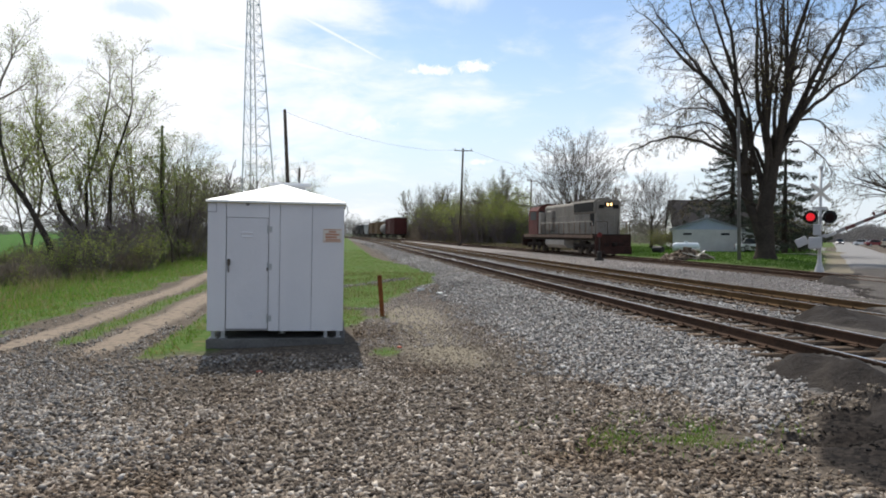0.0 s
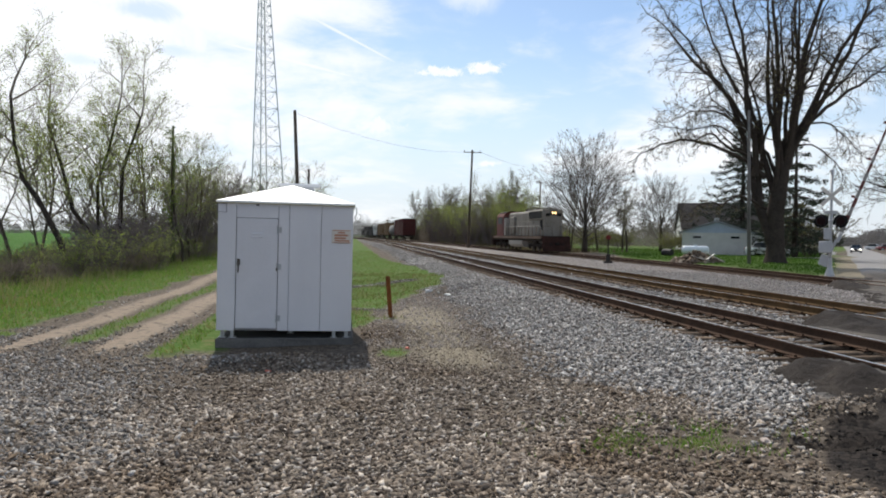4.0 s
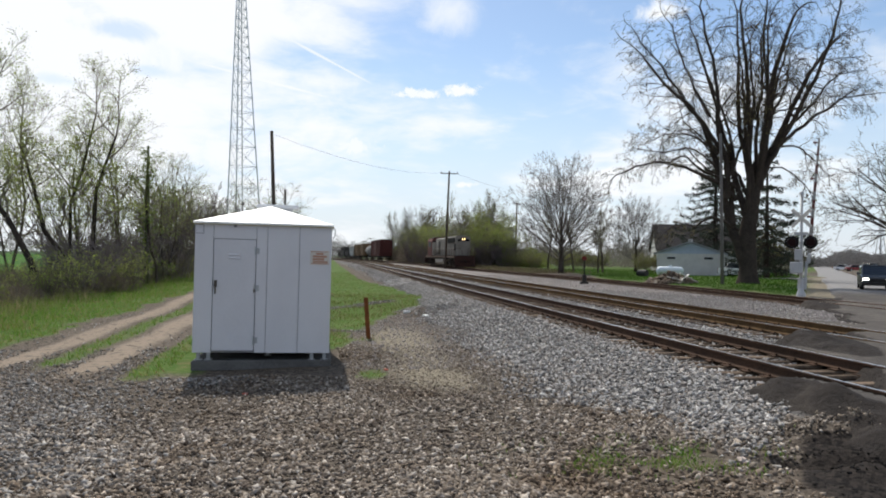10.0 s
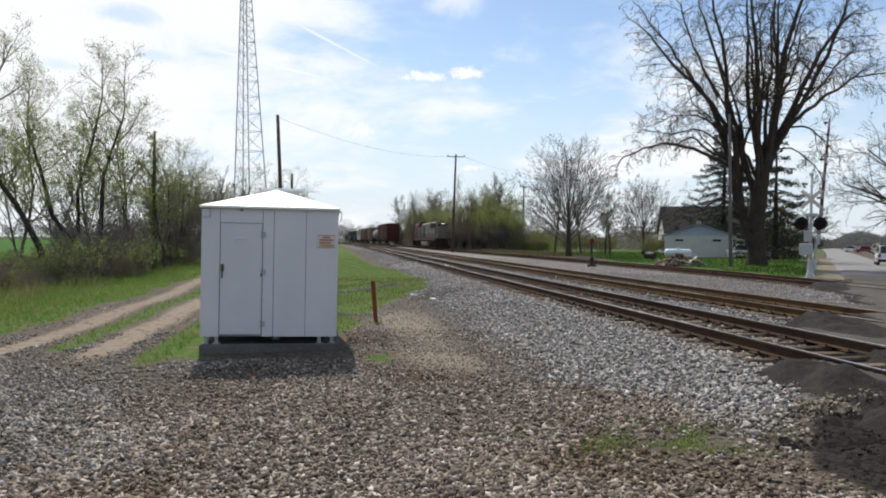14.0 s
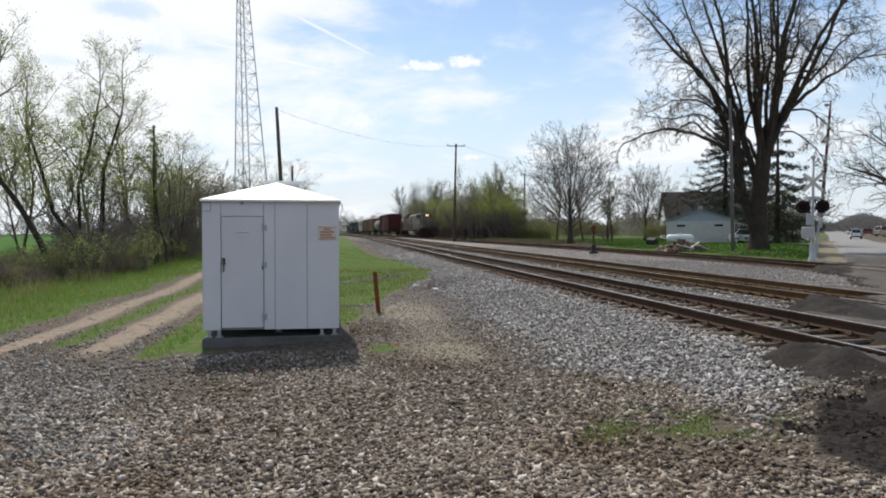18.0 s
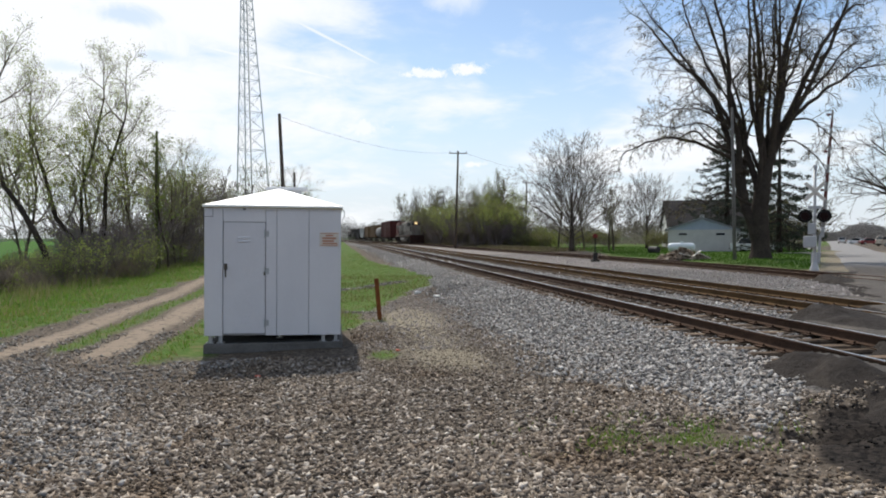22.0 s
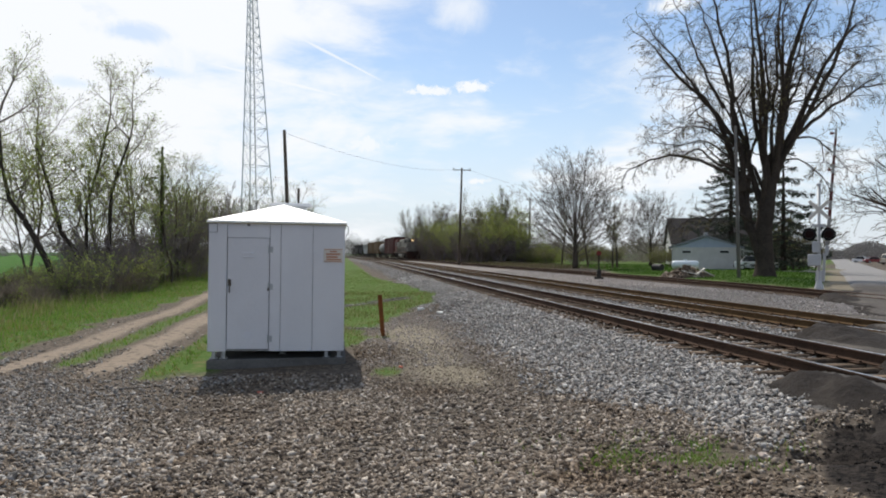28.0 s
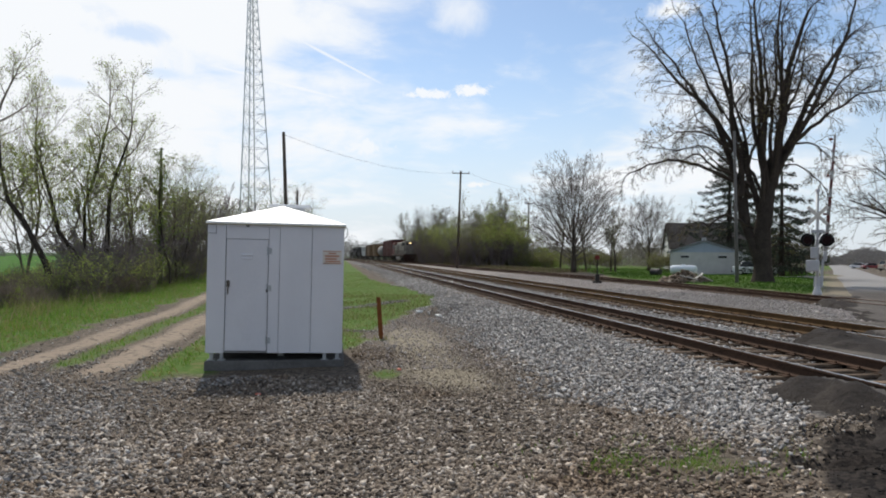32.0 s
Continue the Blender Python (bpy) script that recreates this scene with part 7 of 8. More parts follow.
def locomotive():
    """Local: y from the rear coupler (0) to the nose (20.8); z from the rail top."""
    t = thing("locomotive", Matrix(), "weathered grey-and-red freight locomotive, long hood towards the crossing", "locomotive")
    part("underframe", Build().box((0, 10.4, 1.33), (2.7, 19.4, 0.36), 0.03), M["running_gear"], t)
    for s in (-1, 1):
        part("sill", Build().box((s * 1.46, 10.4, 1.50), (0.05, 18.9, 0.26), 0.01), M["loco_sill"], t, "dirty yellowish side sill")
        part("walkway", Build().box((s * 1.22, 8.6, 1.655), (0.56, 14.6, 0.05), 0.01), M["running_gear"], t)
    hood = [(-0.95, 1.63), (0.95, 1.63), (0.95, 4.12), (0.86, 4.28), (0.6, 4.38), (-0.6, 4.38), (-0.86, 4.28), (-0.95, 4.12)]
    hood_part = part("long_hood", Build().prism(hood, "y", 1.35, 14.5), M["loco_grey"], t, "weathered grey long hood")
    flare = [(-0.96, 3.32), (0.96, 3.32), (1.08, 3.45), (1.08, 4.26), (0.98, 4.4), (-0.98, 4.4), (-1.08, 4.26), (-1.08, 3.45)]
    rad = part("radiator_section", Build().prism(flare, "y", 1.62, 6.3), M["loco_grey"], t)
    for s in (-1, 1):
        part("grille", Build().box((s * 1.085, 4.0, 3.86), (0.03, 4.4, 0.74), 0.01), M["grille"], rad, "black radiator grille")
        part("louvre_door", Build().box((s * 0.965, 2.35, 2.82), (0.03, 0.8, 1.0)), M["grille"], hood_part)
        for k in range(10):
            part("hood_door", Build().box((s * 0.962, 3.4 + 1.02 * k, 2.48), (0.03, 0.96, 1.55), 0.01), M["loco_grey"], hood_part)
        part("blower_duct", Build().box((s * 1.1, 12.3, 2.9), (0.36, 1.6, 1.9), 0.08), M["loco_grey"], t)
    for y in (2.6, 4.0, 5.4, 8.2):
        part("roof_fan", Build().tube([(0, y, 4.36), (0, y, 4.56)], [0.62, 0.58], 16), M["loco_grey"], t)
    part("exhaust_stack", Build().box((0, 9.8, 4.5), (0.5, 0.8, 0.3), 0.03), M["running_gear"], t)
    cab_shape = [(-1.52, 1.63), (1.52, 1.63), (1.52, 3.95), (1.3, 4.32), (0.7, 4.55), (-0.7, 4.55), (-1.3, 4.32), (-1.52, 3.95)]
    cab = part("cab", Build().prism(cab_shape, "y", 14.9, 18.0), M["loco_red"], t, "faded red crew cab")
    part("cab_roof", Build().prism([(-1.3, 4.325), (-0.7, 4.556), (0.7, 4.556), (1.3, 4.325), (1.3, 4.36), (0.7, 4.6), (-0.7, 4.6), (-1.3, 4.36)], "y", 14.8, 18.1), M["running_gear"], cab, "sooty dark cab roof")
    for s in (-1, 1):
        part("side_window", Build().box((s * 1.53, 16.4, 3.45), (0.03, 1.9, 0.8), 0.01), M["cab_glass"], cab)
        part("cab_panel", Build().box((s * 1.53, 15.6, 2.15), (0.03, 1.2, 0.85), 0.01), M["loco_red"], cab)
        part("awning", Build().box((s * 1.6, 16.5, 3.92), (0.16, 1.7, 0.04)), M["loco_red"], cab)
        part("front_window", Build().box((s * 0.85, 18.01, 3.7), (0.9, 0.03, 0.6), 0.01), M["cab_glass"], cab)
        part("rear_window", Build().box((s * 1.2, 14.89, 3.5), (0.5, 0.03, 0.8), 0.01), M["cab_glass"], cab)
        part("cab_locker", Build().box((s * 1.22, 14.62, 2.7), (0.5, 0.5, 2.1), 0.03), M["loco_pale"], t, "pale grey equipment locker")
    part("nose", Build().box((0, 18.95, 2.5), (2.0, 1.9, 1.75), 0.15), M["loco_red"], t, "faded red short nose")
    # rear end, facing the crossing
    part("tail_light_box", Build().box((0, 1.32, 4.02), (0.66, 0.08, 0.38), 0.02), M["grille"], hood_part)
    for s in (-0.14, 0.14):
        part("headlight", Build().tube([(s, 1.275, 4.02), (s, 1.265, 4.02)], 0.12, 14), M["headlamp"], hood_part, "lit warm-white headlight")
        # tubes added to cut the headlights' glow seen from the side
        part("lamp_visor", Build().tube([(s, 1.28, 4.02), (s, 1.06, 4.02)], 0.138, 14, cap=False), M["grille"], hood_part)
    for s in (-1, 1):
        part("number_board", Build().box((s * 0.6, 1.33, 3.85), (0.45, 0.06, 0.3), 0.02), M["grille"], hood_part)
    part("end_door", Build().box((0.1, 1.34, 2.6), (0.8, 0.03, 1.7), 0.01), M["loco_grey"], hood_part)
    for y0, y1 in ((0.35, 0.6), (20.2, 20.45)):
        part("pilot_plate", Build().box((0, (y0 + y1) / 2, 1.05), (2.95, y1 - y0, 1.15), 0.04), M["plow_brown"], t, "rusty brown pilot plate with plow")
    part("plow", Build().prism([(-1.45, 0.12), (1.45, 0.12), (1.4, 0.72), (-1.4, 0.72)], "y", 0.12, 0.34), M["plow_brown"], t)
    for s in (-1, 1):
        for yy in (0.9, 19.9):
            for z in (0.42, 0.78, 1.14):
                part("step", Build().box((s * 1.32, yy, z), (0.34, 0.7, 0.05)), M["running_gear"], t)
    part("rear_platform", Build().box((0, 0.95, 1.64), (2.9, 0.9, 0.06), 0.01), M["running_gear"], t)
    part("coupler", Build().box((0, 0.12, 0.88), (0.28, 0.5, 0.3), 0.06), M["running_gear"], t)
    for x in (-0.7, -0.5, 0.5, 0.7):
        part("air_hose", Build().tube([(x, 0.33, 1.0), (x, 0.18, 0.75), (x * 0.9, 0.2, 0.45)], 0.03, 6), M["grille"], t)
    for s in (-1, 1):
        rail = part("handrail", Build().tube([(s * 1.44, 1.0, 2.35), (s * 1.44, 1.3, 2.68), (s * 1.44, 14.3, 2.68)], 0.03, 6), M["loco_pale"], t)
        for k in range(11):
            part("stanchion", Build().tube([(s * 1.44, 1.2 + 1.3 * k, 1.63), (s * 1.44, 1.2 + 1.3 * k, 2.68)], 0.034, 6), M["loco_sill"], rail)
    end_rail = part("end_rail", Build().tube([(-1.4, 0.5, 1.63), (-1.4, 0.5, 2.65), (-0.45, 0.5, 2.65), (-0.4, 0.5, 1.63)], 0.022, 6), M["plow_brown"], t)
    part("end_rail", Build().tube([(1.4, 0.5, 1.63), (1.4, 0.5, 2.65), (0.45, 0.5, 2.65), (0.4, 0.5, 1.63)], 0.022, 6), M["plow_brown"], t)
    tank_shape = [(-1.4, 1.15), (-1.4, 0.72), (-1.05, 0.42), (1.05, 0.42), (1.4, 0.72), (1.4, 1.15)]
    part("fuel_tank", Build().prism(tank_shape, "y", 7.7, 12.9), M["loco_pale"], t, "pale dirt-streaked fuel tank")
    sets = []
    for y0 in (3.6, 17.0):
        for s in (-1, 1):
            truck = part("truck_frame", Build().box((s * 1.12, y0, 0.72), (0.16, 4.4, 0.3), 0.05).box((s * 1.12, y0, 1.0), (0.3, 1.2, 0.25), 0.04), M["running_gear"], t)
            for dy in (-1.7, 0, 1.7):
                part("axle_box", Build().box((s * 1.2, y0 + dy, 0.52), (0.22, 0.42, 0.4), 0.04), M["running_gear"], truck)
                part("spring", Build().tube([(s * 1.14, y0 + dy + 0.5, 0.5), (s * 1.14, y0 + dy + 0.5, 0.9)], 0.12, 8), M["running_gear"], truck)
        for dy in (-1.7, 0, 1.7):
            sets.append(wheelset(t, y0 + dy))
    return t, sets


loco, loco_wheels = locomotive()


# ---- the standing freight cars ----
def bogies(t, length):
    for y in (2.2, length - 2.2):
        for s in (-1, 1):
            part("side_frame", Build().box((s * 1.05, y, 0.55), (0.14, 2.2, 0.28), 0.05).box((s * 1.05, y, 0.75), (0.18, 0.7, 0.35), 0.04), M["running_gear"], t)
        for dy in (-0.88, 0.88):
            wheelset(t, y + dy, 0.42)
    for y in (0.1, length - 0.1):
        part("coupler", Build().box((0, y, 0.85), (0.26, 0.7, 0.28), 0.05), M["running_gear"], t)


def boxcar(paint, high, label, length=17.4):
    t = thing("boxcar", Matrix(), label, "freight car", "standing freight cars")
    part("underframe", Build().box((0, length / 2, 1.05), (2.6, length - 0.6, 0.28), 0.02), M["running_gear"], t)
    body = part("body", Build().box((0, length / 2, (1.2 + high) / 2), (2.95, length - 0.9, high - 1.2), 0.05), paint, t)
    part("roof", Build().prism([(-1.53, high + 0.003), (1.53, high + 0.003), (1.53, high + 0.06), (0, high + 0.2), (-1.53, high + 0.06)], "y", 0.35, length - 0.35), M["galvanised"], t)
    for s in (-1, 1):
        part("sliding_door", Build().box((s * 1.5, length / 2, (1.25 + high) / 2), (0.06, 3.0, high - 1.5), 0.02), paint, t)
        for k in range(13):
            y = 0.9 + k * (length - 1.8) / 12
            if abs(y - length / 2) > 1.7:
                part("side_post", Build().box((s * 1.5, y, (1.2 + high) / 2), (0.07, 0.12, high - 1.35), 0.01), paint, body)
    for y, d in ((0.42, -1), (length - 0.42, 1)):
        for k in range(6):
            part("end_rib", Build().box((0, y, 1.6 + k * (high - 2.0) / 5.5), (2.7, 0.09, 0.2), 0.04), paint, body)
        for x in (-1.25, 1.25):
            part("ladder", Build().box((x, y + 0.08 * d, (1.2 + high) / 2), (0.36, 0.04, high - 1.6)), paint, body)
    bogies(t, length)
    return t, length


def tank_car(paint, label):
    length = 16.2
    t = thing("tank_car", Matrix(), label, "freight car", "standing freight cars")
    part("underframe", Build().box((0, length / 2, 1.05), (1.6, length - 0.6, 0.26), 0.02), M["running_gear"], t)
    ys, rr = (0.7, 0.85, 1.3, length - 1.3, length - 0.85, length - 0.7), (0.5, 1.05, 1.45, 1.45, 1.05, 0.5)
    part("tank", Build().tube([(0, y, 2.62) for y in ys], rr, 24), paint, t, smooth=True)
    part("dome", Build().tube([(0, length / 2, 4.0), (0, length / 2, 4.45)], 0.55, 14), paint, t)
    for s in (-1, 1):
        part("catwalk_rail", Build().tube([(s * 1.2, length / 2 - 1.6, 4.75), (s * 1.2, length / 2 + 1.6, 4.75)], 0.03, 6), M["running_gear"], t)
        for y in (2.0, length - 2.0):
            part("saddle", Build().box((s * 0.7, y, 1.4), (0.7, 0.5, 0.7), 0.03), M["running_gear"], t)
    bogies(t, length)
    return t, length


def hopper(paint, label):
    length = 15.8
    t = thing("hopper_car", Matrix(), label, "freight car", "standing freight cars")
    part("underframe", Build().box((0, length / 2, 1.05), (2.2, length - 0.6, 0.24), 0.02), M["running_gear"], t)
    part("body", Build().prism([(0.5, 4.3), (length - 0.5, 4.3), (length - 0.5, 3.0), (length - 2.9, 1.1), (2.9, 1.1), (0.5, 3.0)], "x", -1.5, 1.5), paint, t)
    for s in (-1, 1):
        for k in range(10):
            part("side_post", Build().box((s * 1.53, 1.2 + k * (length - 2.4) / 9, 3.5), (0.08, 0.12, 1.5)), paint, t)
    part("roof_walk", Build().box((0, length / 2, 4.42), (0.7, length - 1.2, 0.06)), M["galvanised"], t)
    bogies(t, length)
    return t, length


M["car_oxide"] = mat("car_oxide", (0.095, 0.028, 0.024), (0.065, 0.023, 0.02), rough=0.8, grain=12, blotch=0.6, bump=0.1, dirt=(0.07, 0.045, 0.035), dirt_amount=0.3)
M["car_yellow"] = mat("car_yellow", (0.19, 0.12, 0.065), (0.13, 0.085, 0.05), rough=0.8, grain=12, blotch=0.6, bump=0.1, dirt=(0.10, 0.065, 0.05), dirt_amount=0.5)
M["car_white"] = mat("car_white", (0.40, 0.40, 0.39), (0.30, 0.30, 0.29), rough=0.7, grain=12, blotch=0.6, bump=0.1, dirt=(0.25, 0.22, 0.19), dirt_amount=0.4)
M["car_silver"] = mat("car_silver", (0.17, 0.165, 0.16), (0.09, 0.085, 0.08), rough=0.6, grain=12, blotch=0.6, bump=0.1, dirt=(0.06, 0.05, 0.045), dirt_amount=0.5)
M["car_dark"] = mat("car_dark", (0.05, 0.045, 0.045), (0.035, 0.032, 0.032), rough=0.8, grain=12, blotch=0.6, bump=0.1)


def track_pose(y, ahead):
    """The pose of a vehicle on the siding whose rear stands at y."""
    a, b = float(siding_x(y + 1)), float(siding_x(y + ahead))
    turn = -math.atan2(b - a, ahead - 1)
    return Matrix.Translation((a - (b - a) / (ahead - 1), y, float(siding_z(y + ahead / 2)))) @ Matrix.Rotation(turn, 4, "Z")


y = 168.6
for build, args in ((boxcar, (M["car_oxide"], 5.1, "dark oxide-red high boxcar on the siding", 22.5)), (tank_car, (M["car_silver"], "grimy grey tank car on the siding")), (boxcar, (M["car_yellow"], 4.7, "dirty yellow boxcar on the siding")), (boxcar, (M["car_yellow"], 4.7, "dirty yellow boxcar on the siding")),
                    (hopper, (M["car_white"], "white covered hopper car on the siding")), (hopper, (M["car_dark"], "dark covered hopper car on the siding")), (hopper, (M["car_dark"], "dark covered hopper car on the siding")), (tank_car, (M["car_dark"], "black tank car on the siding"))):
    t, length = build(*args)
    t.matrix_basis = track_pose(y, length)
    y += length + 0.35


# ---- road vehicles ----
M["tyre"] = mat("tyre", (0.02, 0.02, 0.02), rough=0.9, bump=0)
M["rim"] = mat("rim", (0.45, 0.45, 0.46), rough=0.35, metal=0.7, bump=0)
M["car_glass"] = mat("car_glass", (0.02, 0.025, 0.03), rough=0.08, bump=0)
M["head_on"] = mat("head_on", (1.0, 0.95, 0.85), rough=0.3, bump=0, glow=5.0)
M["head_off"] = mat("head_off", (0.7, 0.7, 0.7), rough=0.15, bump=0)
M["tail_red"] = mat("tail_red", (0.30, 0.02, 0.02), rough=0.3, bump=0)
M["paint_dark"] = mat("paint_dark", (0.03, 0.035, 0.042), (0.026, 0.03, 0.036), rough=0.3, bump=0)
M["paint_white"] = mat("paint_white", (0.74, 0.75, 0.76), (0.70, 0.71, 0.72), rough=0.3, bump=0)
M["paint_red"] = mat("paint_red", (0.22, 0.015, 0.02), (0.19, 0.015, 0.02), rough=0.3, bump=0)
M["paint_tan"] = mat("paint_tan", (0.48, 0.41, 0.31), (0.42, 0.36, 0.28), rough=0.4, bump=0)


def road_car(name, paint, tall, long_, lit, label, category="car", group=""):
    """Local: -y is the front; z from the road."""
    t = thing(name, Matrix(), label, category, group)
    w, L, r = 0.86, long_ / 2, 0.34 if tall > 1.6 else 0.31
    belt = 0.62 * tall
    body = [(-L, 0.42), (-L + 0.08, 0.28), (L - 0.08, 0.30), (L, 0.5), (L - 0.02, belt - 0.05), (L - 0.12, belt), (-L + 1.25, belt), (-L + 0.16, belt - 0.14), (-L, 0.6)]
    shell = Build()
    for k, (x, inset) in enumerate(((-w, 0.06), (-w + 0.1, 0.0), (w - 0.1, 0.0), (w, 0.06))):
        shell.v.extend((x, y_ * (1 - inset * 0.25), 0.28 + (z - 0.28) * (1 - inset)) for y_, z in body)
    n = len(body)
    for k in range(3):
        shell.f.extend((k * n + i, k * n + (i + 1) % n, (k + 1) * n + (i + 1) % n, (k + 1) * n + i) for i in range(n))
    shell.f.append(tuple(range(n))[::-1])
    shell.f.append(tuple(range(3 * n, 4 * n)))
    part("body", shell, paint, t)
    rear = L - (0.12 if tall > 1.6 else 0.75)
    house_ = [(-L + 1.2, belt - 0.01), (-L + 1.95, tall - 0.03), (rear - 0.35, tall), (rear, belt - 0.01)]
    cabin = Build()
    for x, k in ((-w + 0.06, 0), (-w + 0.2, 1), (w - 0.2, 1), (w - 0.06, 0)):
        cabin.v.extend((x, y_, z if k or z < belt + 0.1 else z - 0.1) for y_, z in house_)
    for k in range(3):
        cabin.f.extend((k * 4 + i, k * 4 + (i + 1) % 4, (k + 1) * 4 + (i + 1) % 4, (k + 1) * 4 + i) for i in range(4))
    cabin.f.append((3, 2, 1, 0))
    cabin.f.append((12, 13, 14, 15))
    part("cabin_glass", cabin, M["car_glass"], t, "dark tinted windows")
    part("roof", Build().box((0, (-L + 1.95 + rear - 0.35) / 2, tall - 0.005), (2 * w - 0.34, rear - 0.3 - (-L + 1.95), 0.06), 0.025), paint, t)
    for x in (-w + 0.13, w - 0.13):
        for (y0, z0), (y1, z1) in ((house_[0], house_[1]), (house_[3], house_[2])):
            part("pillar", Build().tube([(x * 1.02, y0, z0), (x * 0.93, y1, z1 - 0.03)], 0.045, 6), paint, t)
        part("headlight", Build().box((x * 0.86, -L + 0.03, 0.66), (0.34, 0.1, 0.17), 0.04), M["head_on" if lit else "head_off"], t)
        part("tail_light", Build().box((x, L - 0.03, belt - 0.2), (0.2, 0.1, 0.34), 0.03), M["tail_red"], t)
        part("mirror", Build().box((x * 1.28, -L + 1.55, belt + 0.06), (0.2, 0.1, 0.14), 0.03), paint, t)
    part("radiator_grille", Build().box((0, -L + 0.01, 0.6), (0.9, 0.06, 0.2), 0.02), M["grille"], t)
    part("front_bumper", Build().box((0, -L + 0.0, 0.38), (1.66, 0.14, 0.2), 0.05), M["grille"], t)
    part("rear_bumper", Build().box((0, L, 0.42), (1.7, 0.14, 0.22), 0.05), M["grille"], t)
    part("rear_plate", Build().box((0, L + 0.01, 0.78), (0.5, 0.03, 0.15), 0.01), M["sign_white"], t)
    wheels = []
    for x in (-w + 0.08, w - 0.08):
        for y_ in (-L + 0.85, L - 0.9):
            s = 1 if x > 0 else -1
            wh = part("wheel", Build().tube([(-0.11, 0, 0), (-0.09, 0, 0), (0.09, 0, 0), (0.11, 0, 0)], [r - 0.04, r, r, r - 0.04], 18), M["tyre"], t, "black rubber tyre", m=Matrix.Translation((x, y_, r)))
            rim = part("rim", Build().tube([(s * 0.1, 0, 0), (s * 0.118, 0, 0)], r * 0.62, 12), M["rim"], wh)
            wheels.append(wh)
    return t, wheels, r


def road_pose(s, q, back=False):
    """On the road, s metres along it and q across. back: driving away from the crossing."""
    x, y_ = s * 0.6 + q * 0.8, s * 0.8 - q * 0.6
    return Matrix.Translation((x, y_, float(road_z(np.array(x), np.array(y_))) + 0.012)) @ Matrix.Rotation(radians(-36.87 + (180 if back else 0)), 4, "Z")


saloon, saloon_wheels, saloon_r = road_car("saloon_car", M["paint_dark"], 1.52, 4.6, True, "dark blue-grey saloon with lit headlights driving on the road", "car")
white_car, white_wheels, white_r = road_car("hatchback", M["paint_white"], 1.66, 4.4, False, "white hatchback driving away along the road", "car")
parked, _, _ = road_car("parked_car", M["paint_white"], 1.48, 4.5, False, "white sedan parked on the lawn behind the tree", "car", "parked cars")
parked.matrix_basis = pose(43.2, 68.2, float(ground_z(43.2, 68.2)), 0, 0, 40)
for k, (s, q, paint, turn, lab, tall) in enumerate(((200.8, 9.8, "paint_red", 75, "dark red car parked by the roadside", 1.5), (208.7, 7.6, "paint_white", 40, "white car parked by the roadside", 1.5), (170.6, 11.4, "paint_tan", 100, "tan van parked by the roadside", 2.1))):
    c, _, _ = road_car("parked_car", M[paint], tall, 4.6, False, lab, "car", "parked cars")
    x, y_ = s * 0.6 + q * 0.8, s * 0.8 - q * 0.6
    c.matrix_basis = pose(x, y_, max(float(ground_z(x, y_)), float(road_z(np.array(x), np.array(y_)))) + 0.01, 0, 0, turn)


# ---- everything that moves ----
LOCO = [(0, 52.3), (2, 60.0), (3.5, 66.4), (6, 77.6), (7, 82.6), (9, 91.8), (11, 100.7), (13, 109.4), (14, 113.6), (17, 124.4), (18, 127.8), (20, 134.4), (22, 140.2), (24, 144.0), (25, 145.4), (28, 148.4), (30, 149.3), (32, 149.8)]
SALOON = [(0, 228), (3, 172), (6, 122), (7, 103), (8, 83.5), (9, 66.5), (10, 53), (10.5, 47.5), (11, 42), (13, 21), (16, -10), (20, -52), (32, -180)]
WHITE = [(0, -105), (6, -32), (9, 5), (12, 44), (14, 72), (14.5, 80), (16.5, 115), (17, 124), (18, 143), (19, 160), (20, 177), (21, 197), (22, 222), (24, 268), (28, 350), (32, 430)]


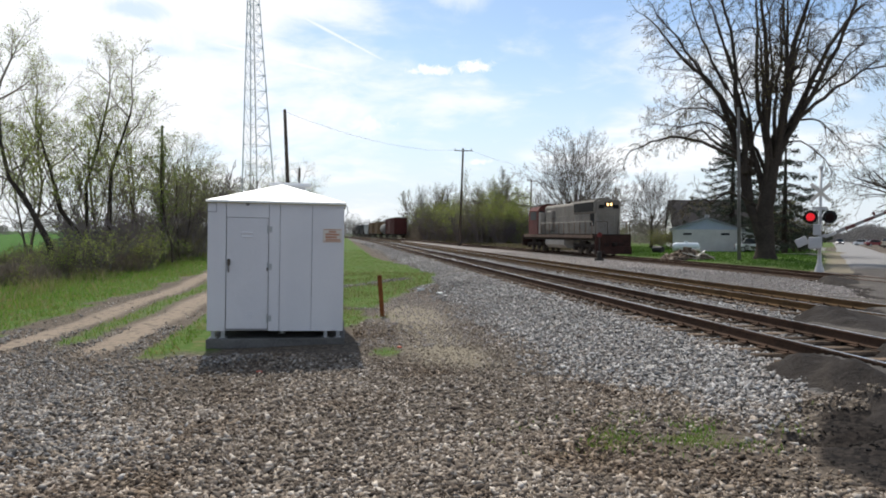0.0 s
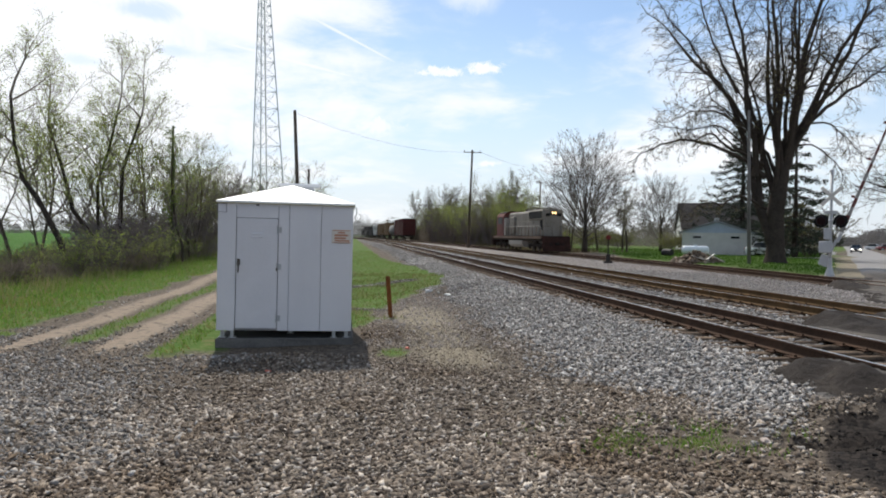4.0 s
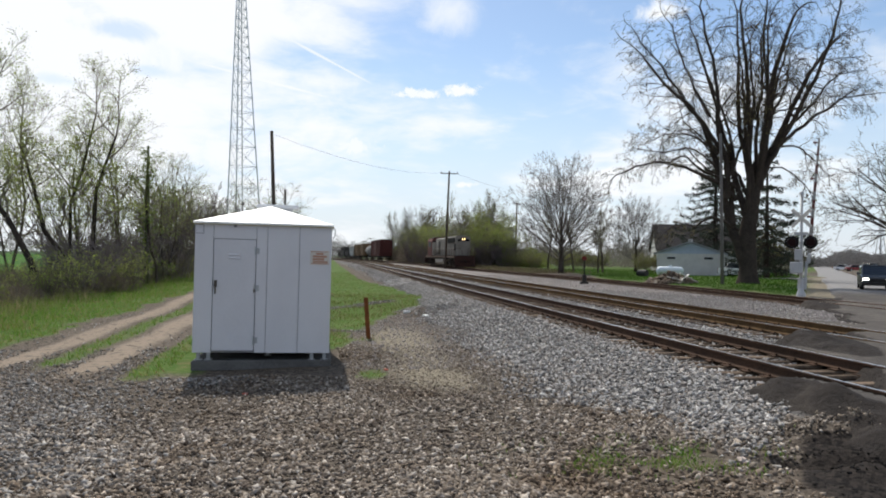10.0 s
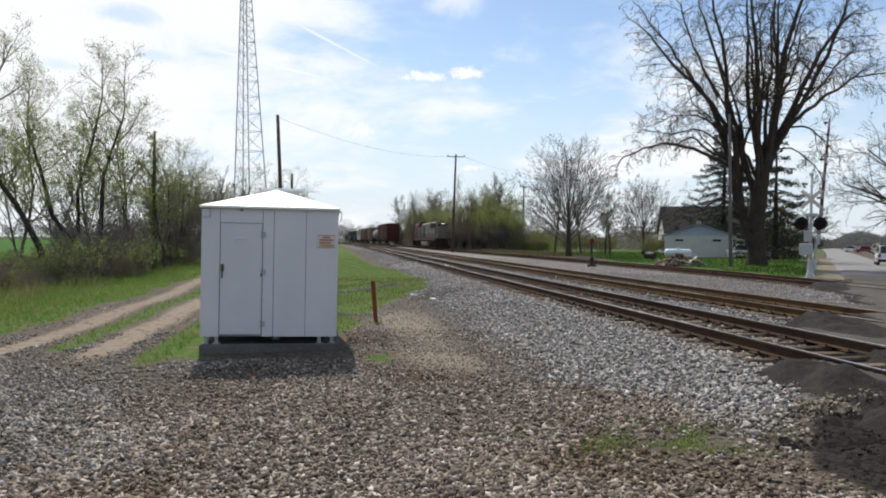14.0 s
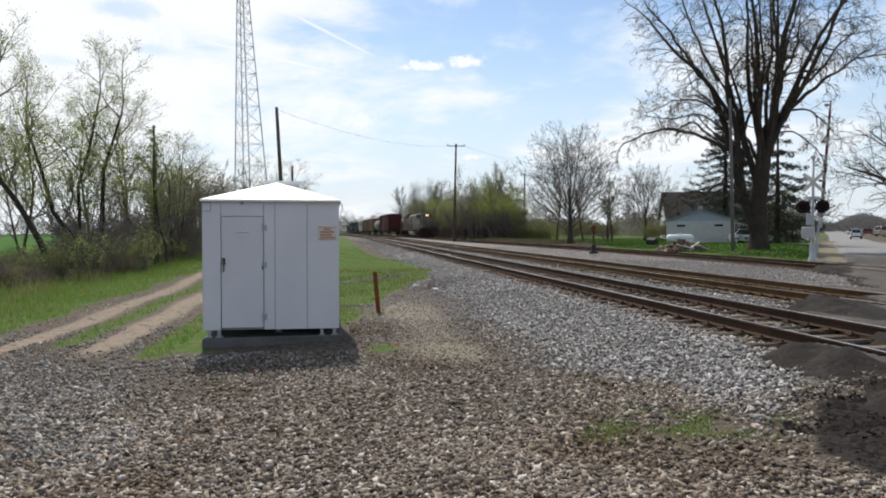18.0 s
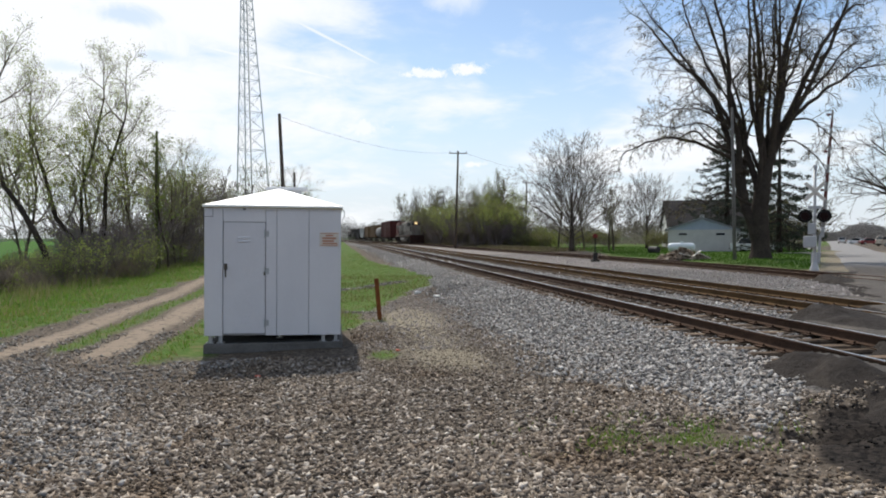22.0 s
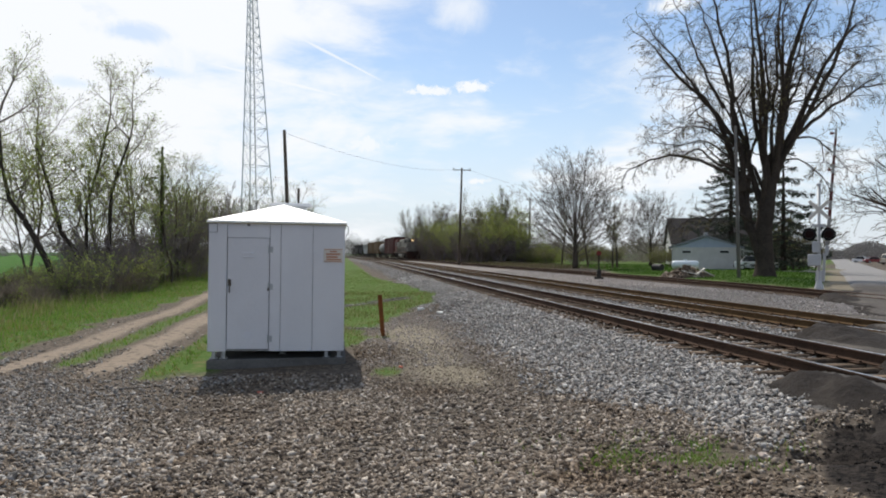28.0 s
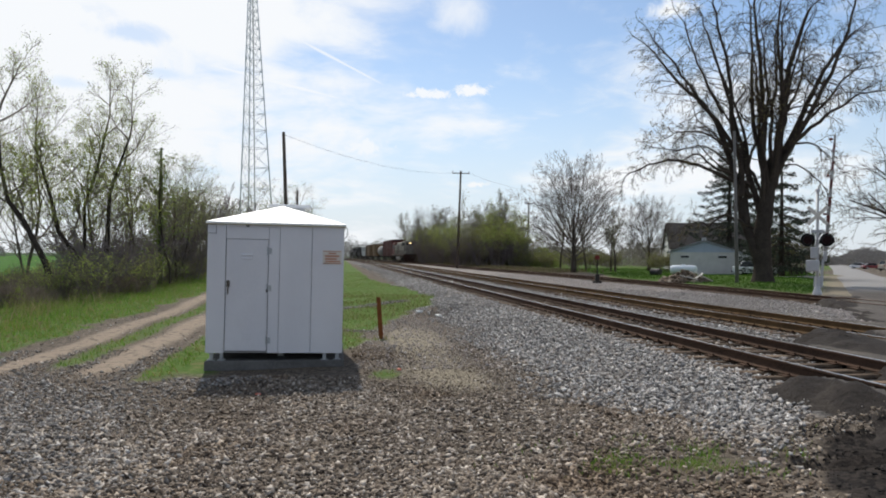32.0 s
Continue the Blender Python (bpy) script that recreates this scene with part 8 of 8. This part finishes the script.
def along(table, t):
    """The place of a table at a time, smooth between its rows."""
    ts, vs = np.array(table, float).T
    m = np.gradient(vs, ts)
    i = int(np.clip(np.searchsorted(ts, t) - 1, 0, len(ts) - 2))
    h = ts[i + 1] - ts[i]
    u = (t - ts[i]) / h
    return float((2 * u**3 - 3 * u**2 + 1) * vs[i] + (u**3 - 2 * u**2 + u) * h * m[i] + (3 * u**2 - 2 * u**3) * vs[i + 1] + (u**3 - u**2) * h * m[i + 1])


def roll_wheels(wheels, table, r, sign):
    """Turns the wheels by the way covered, under 80 degrees from row to row."""
    rows, last, t = [], None, 0.0
    while t <= 32.0001:
        turn = sign * (along(table, t) - table[0][1]) / r
        if last is None or abs(turn - last) > 0.75 or t > 31.99:
            rows.append((t, turn))
            last = turn
        t = round(t + 1 / 30, 6)
    for w in wheels:
        at = w.matrix_basis.translation.copy()
        walk(w, [(a, Matrix.Translation(at) @ Matrix.Rotation(b, 4, "X")) for a, b in rows])


def motions():
    walk(loco, [(t / 2, track_pose(along(LOCO, t / 2), 20.8)) for t in range(65)])
    roll_wheels(loco_wheels, LOCO, 0.5, -1)
    roll_wheels(saloon_wheels, SALOON, saloon_r, 1)
    walk(saloon, [(t / 2, road_pose(along(SALOON, t / 2), 2.6 + 1.1 * float(smooth01(-along(SALOON, t / 2), -150, -45)))) for t in range(65)])
    walk(white_car, [(t / 2, road_pose(along(WHITE, t / 2), 5.2 - 0.9 * float(smooth01(along(WHITE, t / 2), 150, 200)), True)) for t in range(65)])
    gate = ((0, 25), (1, 36), (2, 47.5), (3, 59), (3.5, 64.5), (4.4, 75), (5.2, 84), (5.5, 86), (32, 86))
    pivot = gate_arm.matrix_basis.translation.copy()
    walk(gate_arm, [(t, Matrix.Translation(pivot) @ Matrix.Rotation(radians(-a), 4, "Y")) for t, a in gate])
    # flashing is imitated: added drums turn their lit face forward in turn, then stay dark
    for drum, flips, start in ((lamp_drums[0], (0.2, 0.6, 1.4, 2.13, 2.63), 0), (lamp_drums[1], (0.2, 0.6, 1.4, 2.13, 2.63, 3.6), 180)):
        at, rows, a = drum.matrix_basis.translation.copy(), [(0, start)], start
        for t in flips:
            rows += [(t + k / 30, a + 60 * k) for k in range(4)]
            a += 180
        rows.append((32, a))
        walk(drum, [(t, Matrix.Translation(at) @ Matrix.Rotation(radians(v), 4, "Z")) for t, v in rows])

motions()
